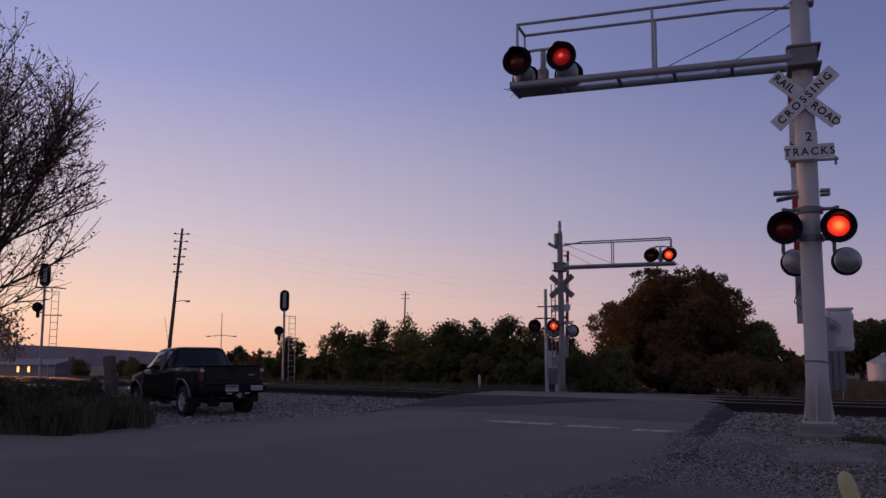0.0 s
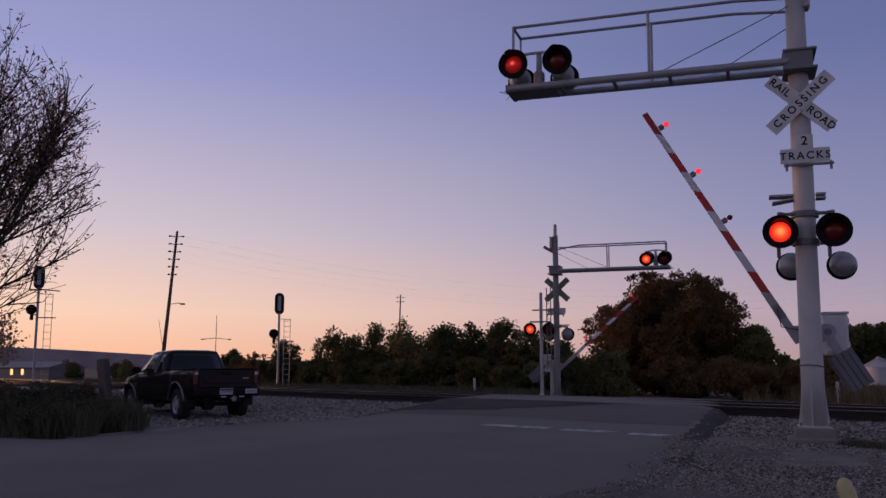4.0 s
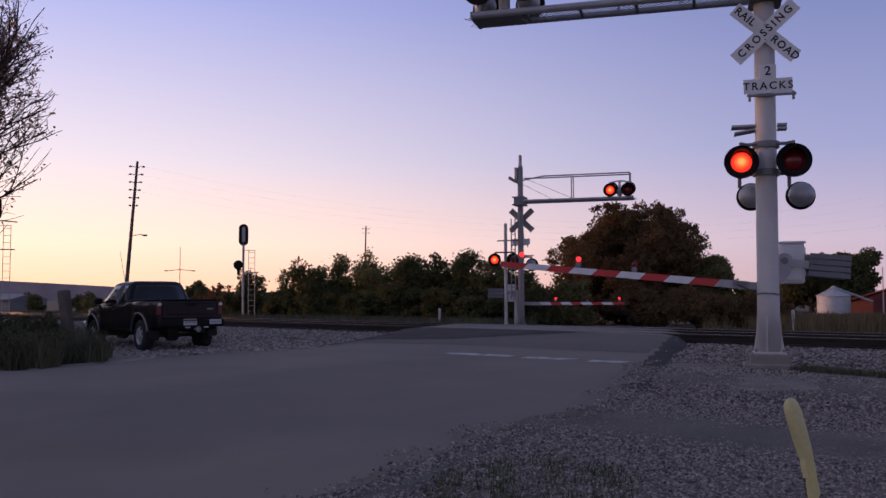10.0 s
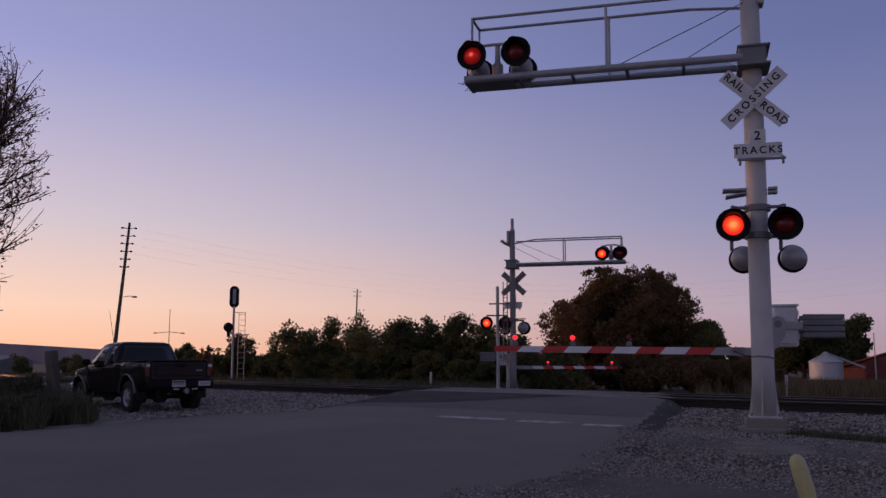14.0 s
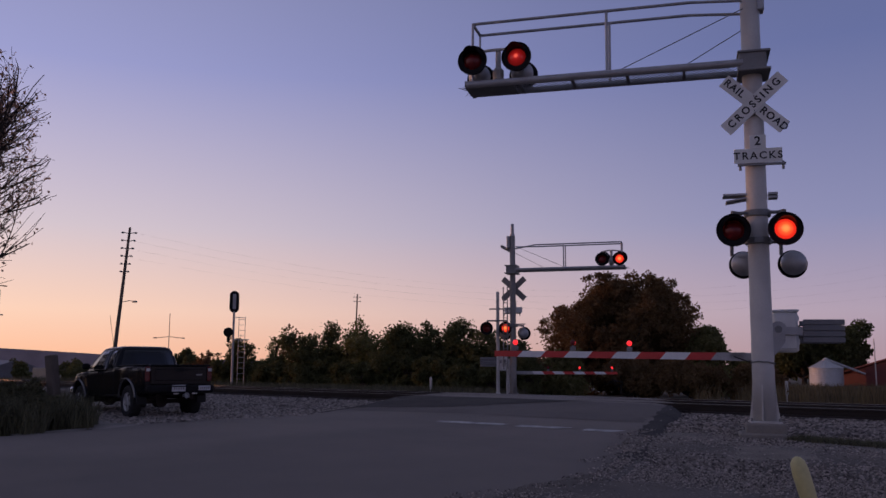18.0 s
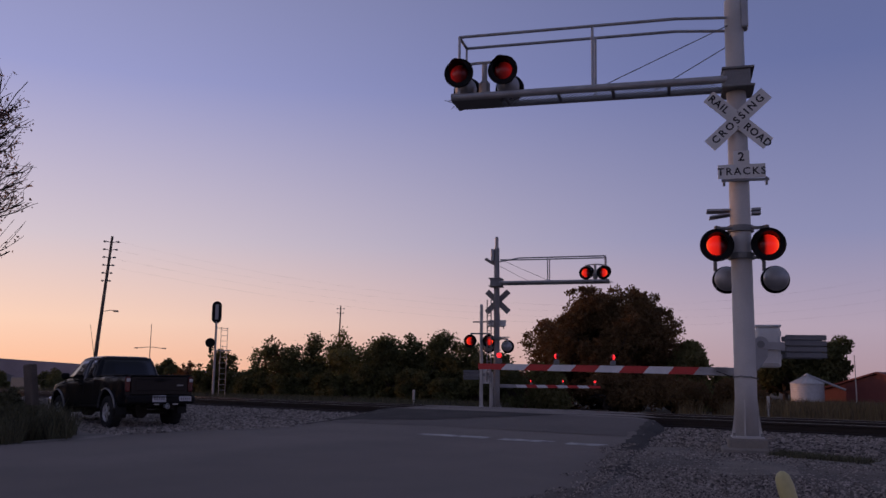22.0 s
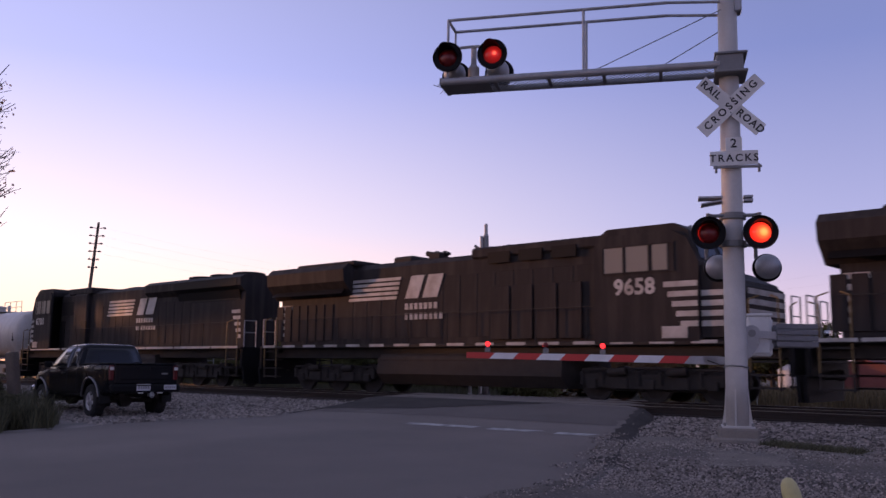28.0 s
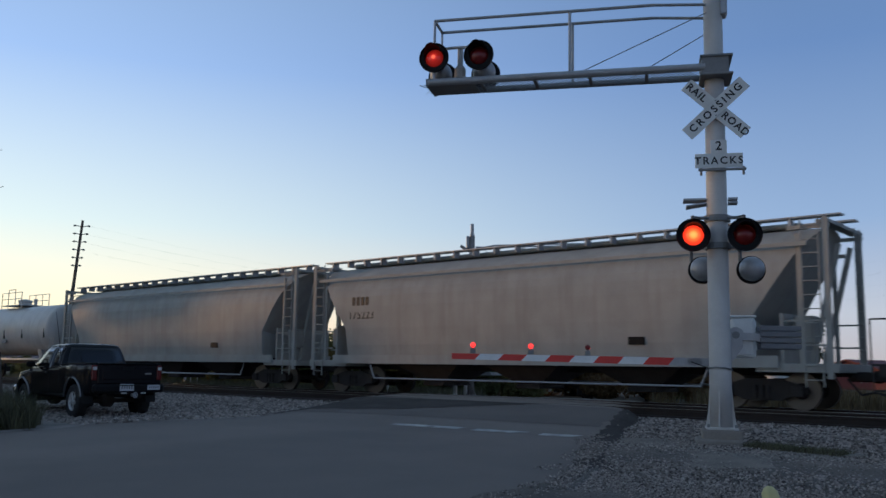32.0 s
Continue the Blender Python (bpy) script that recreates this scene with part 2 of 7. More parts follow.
M = dict(
    grey=paint("aluminium_paint", (0.56, 0.54, 0.51), 0.5, 0.0, 0.12, 2.5, 0.08, dirt=(0.22, 0.2, 0.18), dirt_amount=0.35),
    dgrey=paint("weathered_steel", (0.2, 0.2, 0.2), 0.55, 0.2, 0.2, 4, 0.1),
    galv=paint("galvanised_steel", (0.36, 0.36, 0.37), 0.45, 0.4, 0.2, 5, 0.1),
    black=paint("black_enamel", (0.01, 0.01, 0.011), 0.55, 0.0, 0.2, 5, 0.05, spec=0.12),
    white=paint("sign_white", (0.72, 0.72, 0.7), 0.5, 0.0, 0.1, 3, 0.03, dirt=(0.4, 0.38, 0.34), dirt_amount=0.3),
    letter=paint("letter_black", (0.015, 0.015, 0.016), 0.6, 0.0, 0.1, 5, 0.0),
    stripe_red=paint("stripe_red", (0.52, 0.035, 0.03), 0.45, 0.0, 0.15, 4, 0.03),
    stripe_white=paint("stripe_white", (0.72, 0.72, 0.72), 0.45, 0.0, 0.12, 4, 0.03),
    concrete=paint("concrete", (0.26, 0.235, 0.205), 0.9, 0.0, 0.2, 3, 0.4, dirt=(0.16, 0.14, 0.12)),
    asphalt=paint("asphalt", (0.212, 0.18, 0.156), 0.85, 0.0, 0.22, 0.35, 0.5, dirt=(0.125, 0.11, 0.098), dirt_amount=0.7, fine=140),
    tar=paint("road_tar", (0.05, 0.044, 0.04), 0.85, 0.0, 0.35, 2, 0.4, dirt=(0.09, 0.08, 0.072), dirt_amount=0.5, spec=0.2),
    oldroad=paint("old_asphalt", (0.14, 0.119, 0.104), 0.88, 0.0, 0.25, 0.6, 0.5, dirt=(0.185, 0.16, 0.14), dirt_amount=0.6, fine=140),
    edge=paint("dirty_road_edge", (0.1, 0.088, 0.08), 0.9, 0.0, 0.4, 2.5, 0.6, dirt=(0.16, 0.145, 0.13), dirt_amount=0.7, fine=70),
    roadpaint=paint("worn_road_paint", (0.5, 0.49, 0.46), 0.8, 0.0, 0.35, 8, 0.3, dirt=(0.17, 0.155, 0.15), dirt_amount=0.95),
    gravel=paint("gravel_bed", (0.165, 0.138, 0.115), 0.95, 0.0, 0.6, 1.1, 1.0, dirt=(0.08, 0.075, 0.07), dirt_amount=0.6, fine=32),
    apron=paint("pale_gravel", (0.28, 0.25, 0.225), 0.95, 0.0, 0.35, 1.4, 0.8, dirt=(0.13, 0.12, 0.11), dirt_amount=0.6, fine=45),
    dust=paint("dusty_gravel", (0.225, 0.197, 0.165), 0.95, 0.0, 0.4, 1.8, 0.9, dirt=(0.15, 0.138, 0.12), dirt_amount=0.6, fine=55),
    stone=paint("ballast_stone", (0.245, 0.212, 0.186), 0.9, 0.0, 0.25, 9, 0.2, island=0.82),
    apron_stone=paint("pale_crushed_stone", (0.27, 0.235, 0.205), 0.9, 0.0, 0.25, 9, 0.2, island=0.6),
    earth=paint("dry_earth", (0.075, 0.062, 0.042), 0.95, 0.0, 0.4, 0.2, 0.8, dirt=(0.05, 0.052, 0.022), dirt_amount=0.8, fine=9),
    rail=paint("rusty_rail", (0.028, 0.02, 0.016), 0.75, 0.2, 0.3, 3, 0.2),
    railtop=paint("polished_rail_head", (0.14, 0.125, 0.11), 0.4, 0.7, 0.1, 6, 0.02),
    tie=paint("creosoted_tie", (0.045, 0.034, 0.026), 0.95, 0.0, 0.4, 4, 0.8, island=0.3),
    grass=paint("dry_grass", (0.085, 0.082, 0.042), 0.8, 0.0, 0.3, 1.5, 0.0, island=0.55),
    green=paint("green_grass", (0.075, 0.085, 0.035), 0.8, 0.0, 0.3, 1.5, 0.0, island=0.5),
    tallgrass=paint("tall_field_grass", (0.13, 0.095, 0.042), 0.85, 0.0, 0.3, 0.5, 0.0, island=0.45),
    bark=paint("bark", (0.05, 0.038, 0.03), 0.95, 0.0, 0.4, 6, 0.8),
    leaf=paint("tree_leaf", (0.16, 0.145, 0.065), 0.7, 0.0, 0.3, 0.5, 0.0, island=0.38, spec=0.25),
    leaf_rust=paint("autumn_leaf", (0.14, 0.095, 0.045), 0.7, 0.0, 0.3, 0.4, 0.0, island=0.38, spec=0.25),
    leaf_bronze=paint("bronze_leaf", (0.2, 0.13, 0.09), 0.6, 0.0, 0.3, 0.5, 0.0, island=0.4, spec=0.3),
    leaf_dark=paint("dark_leaf", (0.1, 0.105, 0.045), 0.75, 0.0, 0.3, 0.5, 0.0, island=0.4, spec=0.25),
    weed=paint("dark_weed", (0.08, 0.078, 0.042), 0.8, 0.0, 0.3, 1.5, 0.0, island=0.4, spec=0.2),
    wood=paint("weathered_wood", (0.13, 0.105, 0.085), 0.9, 0.0, 0.35, 4, 0.6),
    truckpaint=paint("black_car_paint", (0.006, 0.007, 0.01), 0.22, 0.0, 0.1, 3, 0.0, spec=0.25),
    # lighter than the body paint: sky glint put into the edge colour
    truckglint=paint("glossy_edge_painted_glint", (0.13, 0.13, 0.135), 0.2, 0.4, 0.05, 3, 0.0, spec=0.7),
    truckglass=paint("dark_car_glass", (0.012, 0.014, 0.018), 0.06, 0.0, 0.0, 3, 0.0, spec=0.4),
    chrome=paint("chrome", (0.6, 0.6, 0.6), 0.18, 1.0, 0.05, 5, 0.0),
    rubber=paint("tyre_rubber", (0.014, 0.014, 0.014), 0.85, 0.0, 0.2, 8, 0.2),
    glass=paint("tinted_glass", (0.012, 0.014, 0.02), 0.08, 0.0, 0.0, 3, 0.0, spec=0.22),
    tail=paint("tail_lamp_red", (0.09, 0.005, 0.007), 0.25, 0.0, 0.05, 5, 0.0),
    lampglass=paint("clear_lamp_glass", (0.55, 0.53, 0.52), 0.2, 0.0, 0.05, 5, 0.0),
    plate=paint("plate_white", (0.5, 0.5, 0.52), 0.4, 0.0, 0.1, 6, 0.0),
    loco=streaked("locomotive_black", (0.034, 0.031, 0.031), (0.07, 0.06, 0.055), 0.6, 0.7, 0.06),
    loco_clean=streaked("locomotive_black_clean", (0.012, 0.0112, 0.0115), (0.028, 0.024, 0.022), 0.5, 0.5, 0.03),
    under=paint("underframe_grime", (0.03, 0.025, 0.022), 0.8, 0.1, 0.4, 3, 0.4),
    livery=paint("livery_white", (0.46, 0.45, 0.43), 0.5, 0.0, 0.2, 3, 0.05, dirt=(0.2, 0.17, 0.14), dirt_amount=0.6),
    hand_yellow=paint("grab_iron_yellow", (0.2, 0.13, 0.045), 0.5, 0.0, 0.2, 5, 0.0),
    box_red=streaked("boxcar_red", (0.155, 0.03, 0.027), (0.085, 0.026, 0.022), 0.7, 0.7, 0.15),
    graffiti=paint("graffiti_white", (0.28, 0.215, 0.21), 0.6, 0.0, 0.3, 2, 0.0, dirt=(0.2, 0.06, 0.05), dirt_amount=0.5),
    graffiti_fill=paint("faded_spray_fill", (0.23, 0.1, 0.095), 0.7, 0.0, 0.3, 3, 0.0, dirt=(0.17, 0.03, 0.024), dirt_amount=0.9),
    tank_white=streaked("tank_white", (0.58, 0.55, 0.5), (0.38, 0.34, 0.29), 0.4, 0.35, 0.35),
    tank_black=streaked("tank_black", (0.02, 0.022, 0.027), (0.04, 0.038, 0.038), 0.58, 0.5, 0.35),
    hopper=streaked("hopper_grey", (0.365, 0.36, 0.33), (0.27, 0.25, 0.22), 0.62, 0.4, 0.2),
    # weathered metal, dark enough to carry the far mast's backlit shade too
    old_shaded_galv=paint("weathered_shaded_galvanised_steel", (0.25, 0.235, 0.225), 0.6, 0.2, 0.2, 4, 0.1),
    alloy=paint("alloy_rim", (0.5, 0.49, 0.48), 0.35, 0.4, 0.1, 6, 0.0),
    bin_steel=paint("bin_steel", (0.5, 0.5, 0.5), 0.45, 0.1, 0.15, 3, 0.2),
    barn_red=paint("barn_red", (0.14, 0.035, 0.032), 0.7, 0.0, 0.25, 1, 0.1),
    bed=paint("oily_ballast", (0.07, 0.06, 0.054), 0.95, 0.0, 0.5, 1.3, 1.0, fine=30),
    cweight=paint("grey_counterweight", (0.17, 0.17, 0.18), 0.6, 0.1, 0.2, 4, 0.1),
    # pale mauve stands in for distance haze over the ridge
    hill=paint("hazed_far_hill", (0.38, 0.32, 0.33), 0.95, 0.0, 0.2, 0.01, 0.0, fine=0.05),
    lens_dark=paint("unlit_red_lens", (0.15, 0.008, 0.009), 0.4, 0.0, 0.1, 8, 0.0),
    lens_lit=lit_lens("lit_red_lens", [(0.2, (0.5, 0.01, 0.006)), (0.56, (0.75, 0.014, 0.008)), (0.8, (0.95, 0.035, 0.015)), (0.93, (1.0, 0.11, 0.03)), (1.0, (1.0, 0.34, 0.08))]),
    lens_side=lit_lens("lit_lens_seen_aslant", [(0.5, (0.05, 0.002, 0.002)), (0.8, (0.13, 0.003, 0.003)), (0.93, (0.2, 0.005, 0.005)), (0.975, (0.36, 0.01, 0.009)), (0.985, (1.0, 0.12, 0.07))]),
    gate_lit=glow("lit_gate_lamp", (1.0, 0.025, 0.03), 1.3),
    head_lit=glow("lit_headlight", (1.0, 0.55, 0.38), 4.0),
    ditch_lit=glow("lit_ditch_light", (1.0, 0.42, 0.34), 4.0),
    # pale pane colour stands in for sky seen through the cab
    cab_sky_pane=glow("pale_pane_for_sky_through", (0.3, 0.26, 0.2), 0.0, (0.2, 0.185, 0.16)),
    window_lit=glow("lit_window", (1.0, 0.45, 0.16), 2.0),
    yellow=paint("flaking_yellow_paint", (0.62, 0.56, 0.26), 0.5, 0.0, 0.12, 5, 0.1, dirt=(0.3, 0.27, 0.14), dirt_amount=0.5),
    rust=paint("rust", (0.06, 0.03, 0.018), 0.9, 0.2, 0.4, 12, 0.5),
    wire=paint("wire", (0.02, 0.02, 0.022), 0.7, 0.0, 0.1, 5, 0.0),
)


def let_light_through(m, share, col):
    """Leaves pass part of the light that falls on their far side."""
    n, l = m.node_tree.nodes, m.node_tree.links
    tr = n.new("ShaderNodeBsdfTranslucent")
    tr.inputs["Color"].default_value = (*col, 1)
    mx = n.new("ShaderNodeMixShader")
    mx.inputs[0].default_value = share
    l.new(n["Principled BSDF"].outputs[0], mx.inputs[1])
    l.new(tr.outputs[0], mx.inputs[2])
    l.new(mx.outputs[0], n["Material Output"].inputs["Surface"])


let_light_through(M["leaf"], 0.4, (0.2, 0.2, 0.06))
let_light_through(M["leaf_dark"], 0.35, (0.12, 0.12, 0.04))
let_light_through(M["leaf_bronze"], 0.6, (0.4, 0.27, 0.21))
let_light_through(M["leaf_rust"], 0.35, (0.2, 0.1, 0.04))


# ---- mesh helpers ----
def thing(name, label, category, m=None, group="", kind=""):
    ob = new(name)
    ob.matrix_basis = m or Matrix()
    return tagged(ob, label, category, group, kind)


def mesh_of(name, bm, material):
    me = bpy.data.meshes.new(name)
    bm.to_mesh(me)
    bm.free()
    for k in (material if isinstance(material, (list, tuple)) else [material]):
        me.materials.append(k)
    return me


def part(name, bm, material, parent, label="", m=None, smooth=False):
    me = mesh_of(name, bm, material)
    if smooth:
        me.shade_smooth()
    ob = new(name, me)
    ob.parent = parent
    if m is not None:
        ob.matrix_basis = m
    return tagged(ob, label)


def solo(name, bm, material, label, category, m=None, group="", kind="", smooth=False):
    me = mesh_of(name, bm, material)
    if smooth:
        me.shade_smooth()
    ob = new(name, me)
    ob.matrix_basis = m or Matrix()
    return tagged(ob, label, category, group, kind)


def raw(name, verts, faces, material, parent=None, label="", category="", kind="", index=None):
    """A large mesh from numpy arrays: verts (n, 3), faces (m, 3 or 4)."""
    me = bpy.data.meshes.new(name)
    me.from_pydata(verts.tolist(), [], faces.tolist())
    for k in (material if isinstance(material, (list, tuple)) else [material]):
        me.materials.append(k)
    if index is not None:
        me.polygons.foreach_set("material_index", np.asarray(index, dtype=np.int32))
    ob = new(name, me)
    ob.parent = parent
    return tagged(ob, label, category, "", kind)


CUBE = [(-0.5, -0.5, -0.5), (0.5, -0.5, -0.5), (0.5, 0.5, -0.5), (-0.5, 0.5, -0.5), (-0.5, -0.5, 0.5), (0.5, -0.5, 0.5), (0.5, 0.5, 0.5), (-0.5, 0.5, 0.5)]
CUBE_FACES = [(0, 3, 2, 1), (4, 5, 6, 7), (0, 1, 5, 4), (1, 2, 6, 5), (2, 3, 7, 6), (3, 0, 4, 7)]


def bx(bm, c, s, rot=None, bev=0.0, mi=0):
    """A box, with chamfered edges when bev is given."""
    c = Vector(c)
    if not bev:
        pts = [Vector((x * s[0], y * s[1], z * s[2])) for x, y, z in CUBE]
        vs = [bm.verts.new(c + (rot @ p if rot else p)) for p in pts]
        for f in CUBE_FACES:
            bm.faces.new([vs[k] for k in f]).material_index = mi
        return
    b = min(bev, min(s) * 0.45)
    vs = {}
    for i, (x, y, z) in enumerate(CUBE):
        for ax in range(3):
            p = Vector((x * s[0], y * s[1], z * s[2]))
            for k in range(3):
                if k != ax:
                    p[k] -= math.copysign(b, p[k])
            vs[i, ax] = bm.verts.new(c + (rot @ p if rot else p))
    axes = (2, 2, 1, 0, 1, 0)
    for f, ax in zip(CUBE_FACES, axes):
        bm.faces.new([vs[k, ax] for k in f]).material_index = mi
    for i in range(8):
        for j in range(i + 1, 8):
            d = [k for k in range(3) if CUBE[i][k] != CUBE[j][k]]
            if len(d) == 1:
                p, q = [k for k in range(3) if k != d[0]]
                bm.faces.new((vs[i, p], vs[j, p], vs[j, q], vs[i, q])).material_index = mi
        bm.faces.new([vs[i, k] for k in range(3)]).material_index = mi
    bmesh.ops.recalc_face_normals(bm, faces=list({f for v in vs.values() for f in v.link_faces}))


def turn(axis, deg):
    return Matrix.Rotation(radians(deg), 3, axis)


def tube(bm, p0, p1, r0, r1=None, seg=10, mi=0):
    p0, p1 = Vector(p0), Vector(p1)
    d = p1 - p0
    if d.length < 1e-6:
        return
    q = d.to_track_quat("Z", "Y")
    u, v = q @ Vector((1, 0, 0)), q @ Vector((0, 1, 0))
    r1 = r0 if r1 is None else r1
    cs = [(math.cos(2 * math.pi * k / seg), math.sin(2 * math.pi * k / seg)) for k in range(seg)]
    a = [bm.verts.new(p0 + (u * c + v * s) * r0) for c, s in cs]
    b = [bm.verts.new(p1 + (u * c + v * s) * r1) for c, s in cs]
    for k in range(seg):
        bm.faces.new((a[k], a[(k + 1) % seg], b[(k + 1) % seg], b[k])).material_index = mi
    bm.faces.new(a[::-1]).material_index = mi
    bm.faces.new(b).material_index = mi


def path_tube(bm, pts, r, seg=8):
    for a, b in zip(pts, pts[1:]):
        tube(bm, a, b, r, seg=seg)


def lathe(bm, prof, seg=24, m=None, mi=0):
    """A turned shape from (radius, height) pairs round local Z."""
    rings = []
    for r, z in prof:
        rings.append([bm.verts.new(((m or Matrix()) @ Vector((r * math.cos(2 * math.pi * k / seg), r * math.sin(2 * math.pi * k / seg), z)))) for k in range(seg)])
    for a, b in zip(rings, rings[1:]):
        for k in range(seg):
            f = bm.faces.new((a[k], a[(k + 1) % seg], b[(k + 1) % seg], b[k]))
            f.material_index = mi
    for ring, flip in ((rings[0], True), (rings[-1], False)):
        f = bm.faces.new(ring[::-1] if flip else ring)
        f.material_index = mi


def prism(bm, poly, axis, a, b, mi=0):
    """Extrude a polygon of 2D points along an axis from a to b; the points are (x, z) for axis y, (y, z) for x, (x, y) for z."""
    def at(p, t):
        return {"x": (t, p[0], p[1]), "y": (p[0], t, p[1]), "z": (p[0], p[1], t)}[axis]
    va = [bm.verts.new(at(p, a)) for p in poly]
    vb = [bm.verts.new(at(p, b)) for p in poly]
    fs = [bm.faces.new(va[::-1]), bm.faces.new(vb)]
    for k in range(len(poly)):
        fs.append(bm.faces.new((va[k], va[(k + 1) % len(poly)], vb[(k + 1) % len(poly)], vb[k])))
    for f in fs:
        f.material_index = mi
    bmesh.ops.recalc_face_normals(bm, faces=fs)


def words(text, size, parent, material, m, name="lettering", spacing=1.0, label="", depth=0.003, bold=0.0):
    """Raised letters in the built-in font, centred, lying in local XY."""
    cu = bpy.data.curves.new(name, "FONT")
    cu.body, cu.size, cu.align_x, cu.align_y = text, size, "CENTER", "CENTER"
    cu.extrude, cu.space_character, cu.offset = depth, spacing, bold
    cu.resolution_u = 3
    tmp = new(name, cu)
    me = bpy.data.meshes.new_from_object(tmp.evaluated_get(bpy.context.evaluated_depsgraph_get()))
    bpy.data.objects.remove(tmp)
    bpy.data.curves.remove(cu)
    me.materials.clear()
    me.materials.append(material)
    ob = new(name, me)
    ob.parent = parent
    ob.matrix_basis = m
    return tagged(ob, label)


def each_box(name, items, material, parent, label=""):
    """One part for every box (centre, size[, turn[, bevel]])."""
    for c, s, *rest in items:
        bm = bmesh.new()
        bx(bm, (0, 0, 0), s, rest[0] if rest else None, rest[1] if len(rest) > 1 else 0.0)
        part(name, bm, material, parent, label, pose(*c))


FACE = pose(0, 0, 0, 90, 0, 0)  # letters that stand upright and face local -Y

# ---- ground, road and tracks ----
LAND_Y = [-400, 0, 3, 6, 9, 12, 14.5, 17.0, 20.5, 22.0, 25.6, 28, 32, 45, 60, 400, 3000]
LAND_Z = [-0.5, -0.44, -0.38, -0.31, -0.22, -0.14, -0.115, -0.07, -0.09, -0.2, -0.22, -0.38, -0.52, -0.8, -0.9, -1.0, -1.0]
ROAD_Y = [-400, 0, 3, 6, 9, 12, 14.5, 16.6, 20.4, 22.0, 25.2, 28, 32, 60]
ROAD_Z = [-0.45, -0.42, -0.36, -0.29, -0.2, -0.12, -0.01, 0.135, 0.13, -0.01, -0.05, -0.23, -0.42, -1.2]
RIGHT_Y = [-30, 0, 3.4, 4.2, 5.2, 6.1, 6.8, 7.5, 8.0, 9.45, 12.1, 13.9, 16.4, 23.7, 28, 60]
RIGHT_X = [-3.6, -4.2, -4.4, -4.48, -4.84, -5.08, -5.15, -5.05, -5.15, -5.75, -7.05, -7.9, -8.95, -12.8, -15.0, -31]
LEFT_Y = [-30, 2.0, 3.0, 4.0, 5.0, 5.9, 8.1, 8.8, 10.2, 11.0, 12.1, 13.9, 15.9, 17.5, 28, 60]
LEFT_X = [-90, -75, -40, -25, -18.5, -16.3, -16.3, -16.5, -16.3, -15.8, -15.5, -16.1, -16.9, -17.8, -23.2, -39.5]


def land_z(y):
    return float(np.interp(y, LAND_Y, LAND_Z))


def road_z(y):
    return float(np.interp(y, ROAD_Y, ROAD_Z))


def right_x(y):
    return float(np.interp(y, RIGHT_Y, RIGHT_X))


def left_x(y):
    return float(np.interp(y, LEFT_Y, LEFT_X))


def sheet(xs, ys, zf, lift=0.0, wob=0.0):
    gx, gy = np.meshgrid(xs, ys)
    z = np.interp(gy, *zf) + lift
    if wob:
        z = z + wob * (np.sin(gx * 1.3 + 0.7 * np.sin(gy * 0.9)) * np.cos(gy * 1.1 + 0.3 * gx))
    v = np.stack([gx.ravel(), gy.ravel(), z.ravel()], 1)
    w = len(xs)
    f = [[r * w + c, r * w + c + 1, (r + 1) * w + c + 1, (r + 1) * w + c] for r in range(len(ys) - 1) for c in range(w - 1)]
    return v, np.array(f)


xs = np.concatenate([[-2500, -600, -200], np.linspace(-80, 30, 45), [80, 300, 2500]])
ys = np.concatenate([[-2500, -400, -60], np.linspace(-12, 64, 153), [80, 150, 400, 1000, 2600]])
v, f = sheet(xs, ys, (LAND_Y, LAND_Z), -0.03)
raw("ground", v, f, M["earth"], label="dry earth and stubble ground running to the horizon", category="ground", kind="structure")

# the paved road, widening into the side road in the foreground
ys = np.concatenate([np.linspace(-30, 2, 17), np.linspace(2.5, 34, 127), np.linspace(35, 44, 9)])
rows_v, cols = [], 22
for y in ys:
    a, b = left_x(y), right_x(y)
    for k in range(cols):
        u = k / (cols - 1)
        x = a + (b - a) * u
        ragged = 0.10 * math.sin(y * 5.1) * math.cos(y * 2.3 + 1) if k in (0, cols - 1) else 0
        rows_v.append((x + ragged, y, road_z(y) + 0.02 * math.sin(math.pi * min(1, max(0, u))) - (0.03 if k in (0, cols - 1) else 0)))
top = np.array(rows_v)
low = top - np.array([0, 0, 0.4])
nr = len(ys)
f = [[r * cols + c, r * cols + c + 1, (r + 1) * cols + c + 1, (r + 1) * cols + c] for r in range(nr - 1) for c in range(cols - 1)]
o = len(top)
for r in range(nr - 1):
    f.append([r * cols, (r + 1) * cols, (r + 1) * cols + o, r * cols + o])
    f.append([(r + 1) * cols - 1, (r + 2) * cols - 1, (r + 2) * cols - 1 + o, (r + 1) * cols - 1 + o][::-1])
road = raw("road", np.concatenate([top, low]), np.array(f), M["asphalt"], label="worn grey asphalt road over the level crossing", category="road", kind="structure")


def surface_z(x, y):
    """Height of the paving, or of the land beside it."""
    a, b = left_x(y), right_x(y)
    u = (x - a) / (b - a)
    if -0.005 < u < 1.005:
        u = min(1, max(0, u))
        edge = max(0.0, 1 - min(u, 1 - u) * 21)
        return road_z(y) + 0.02 * math.sin(math.pi * u) - 0.03 * edge
    return land_z(y)


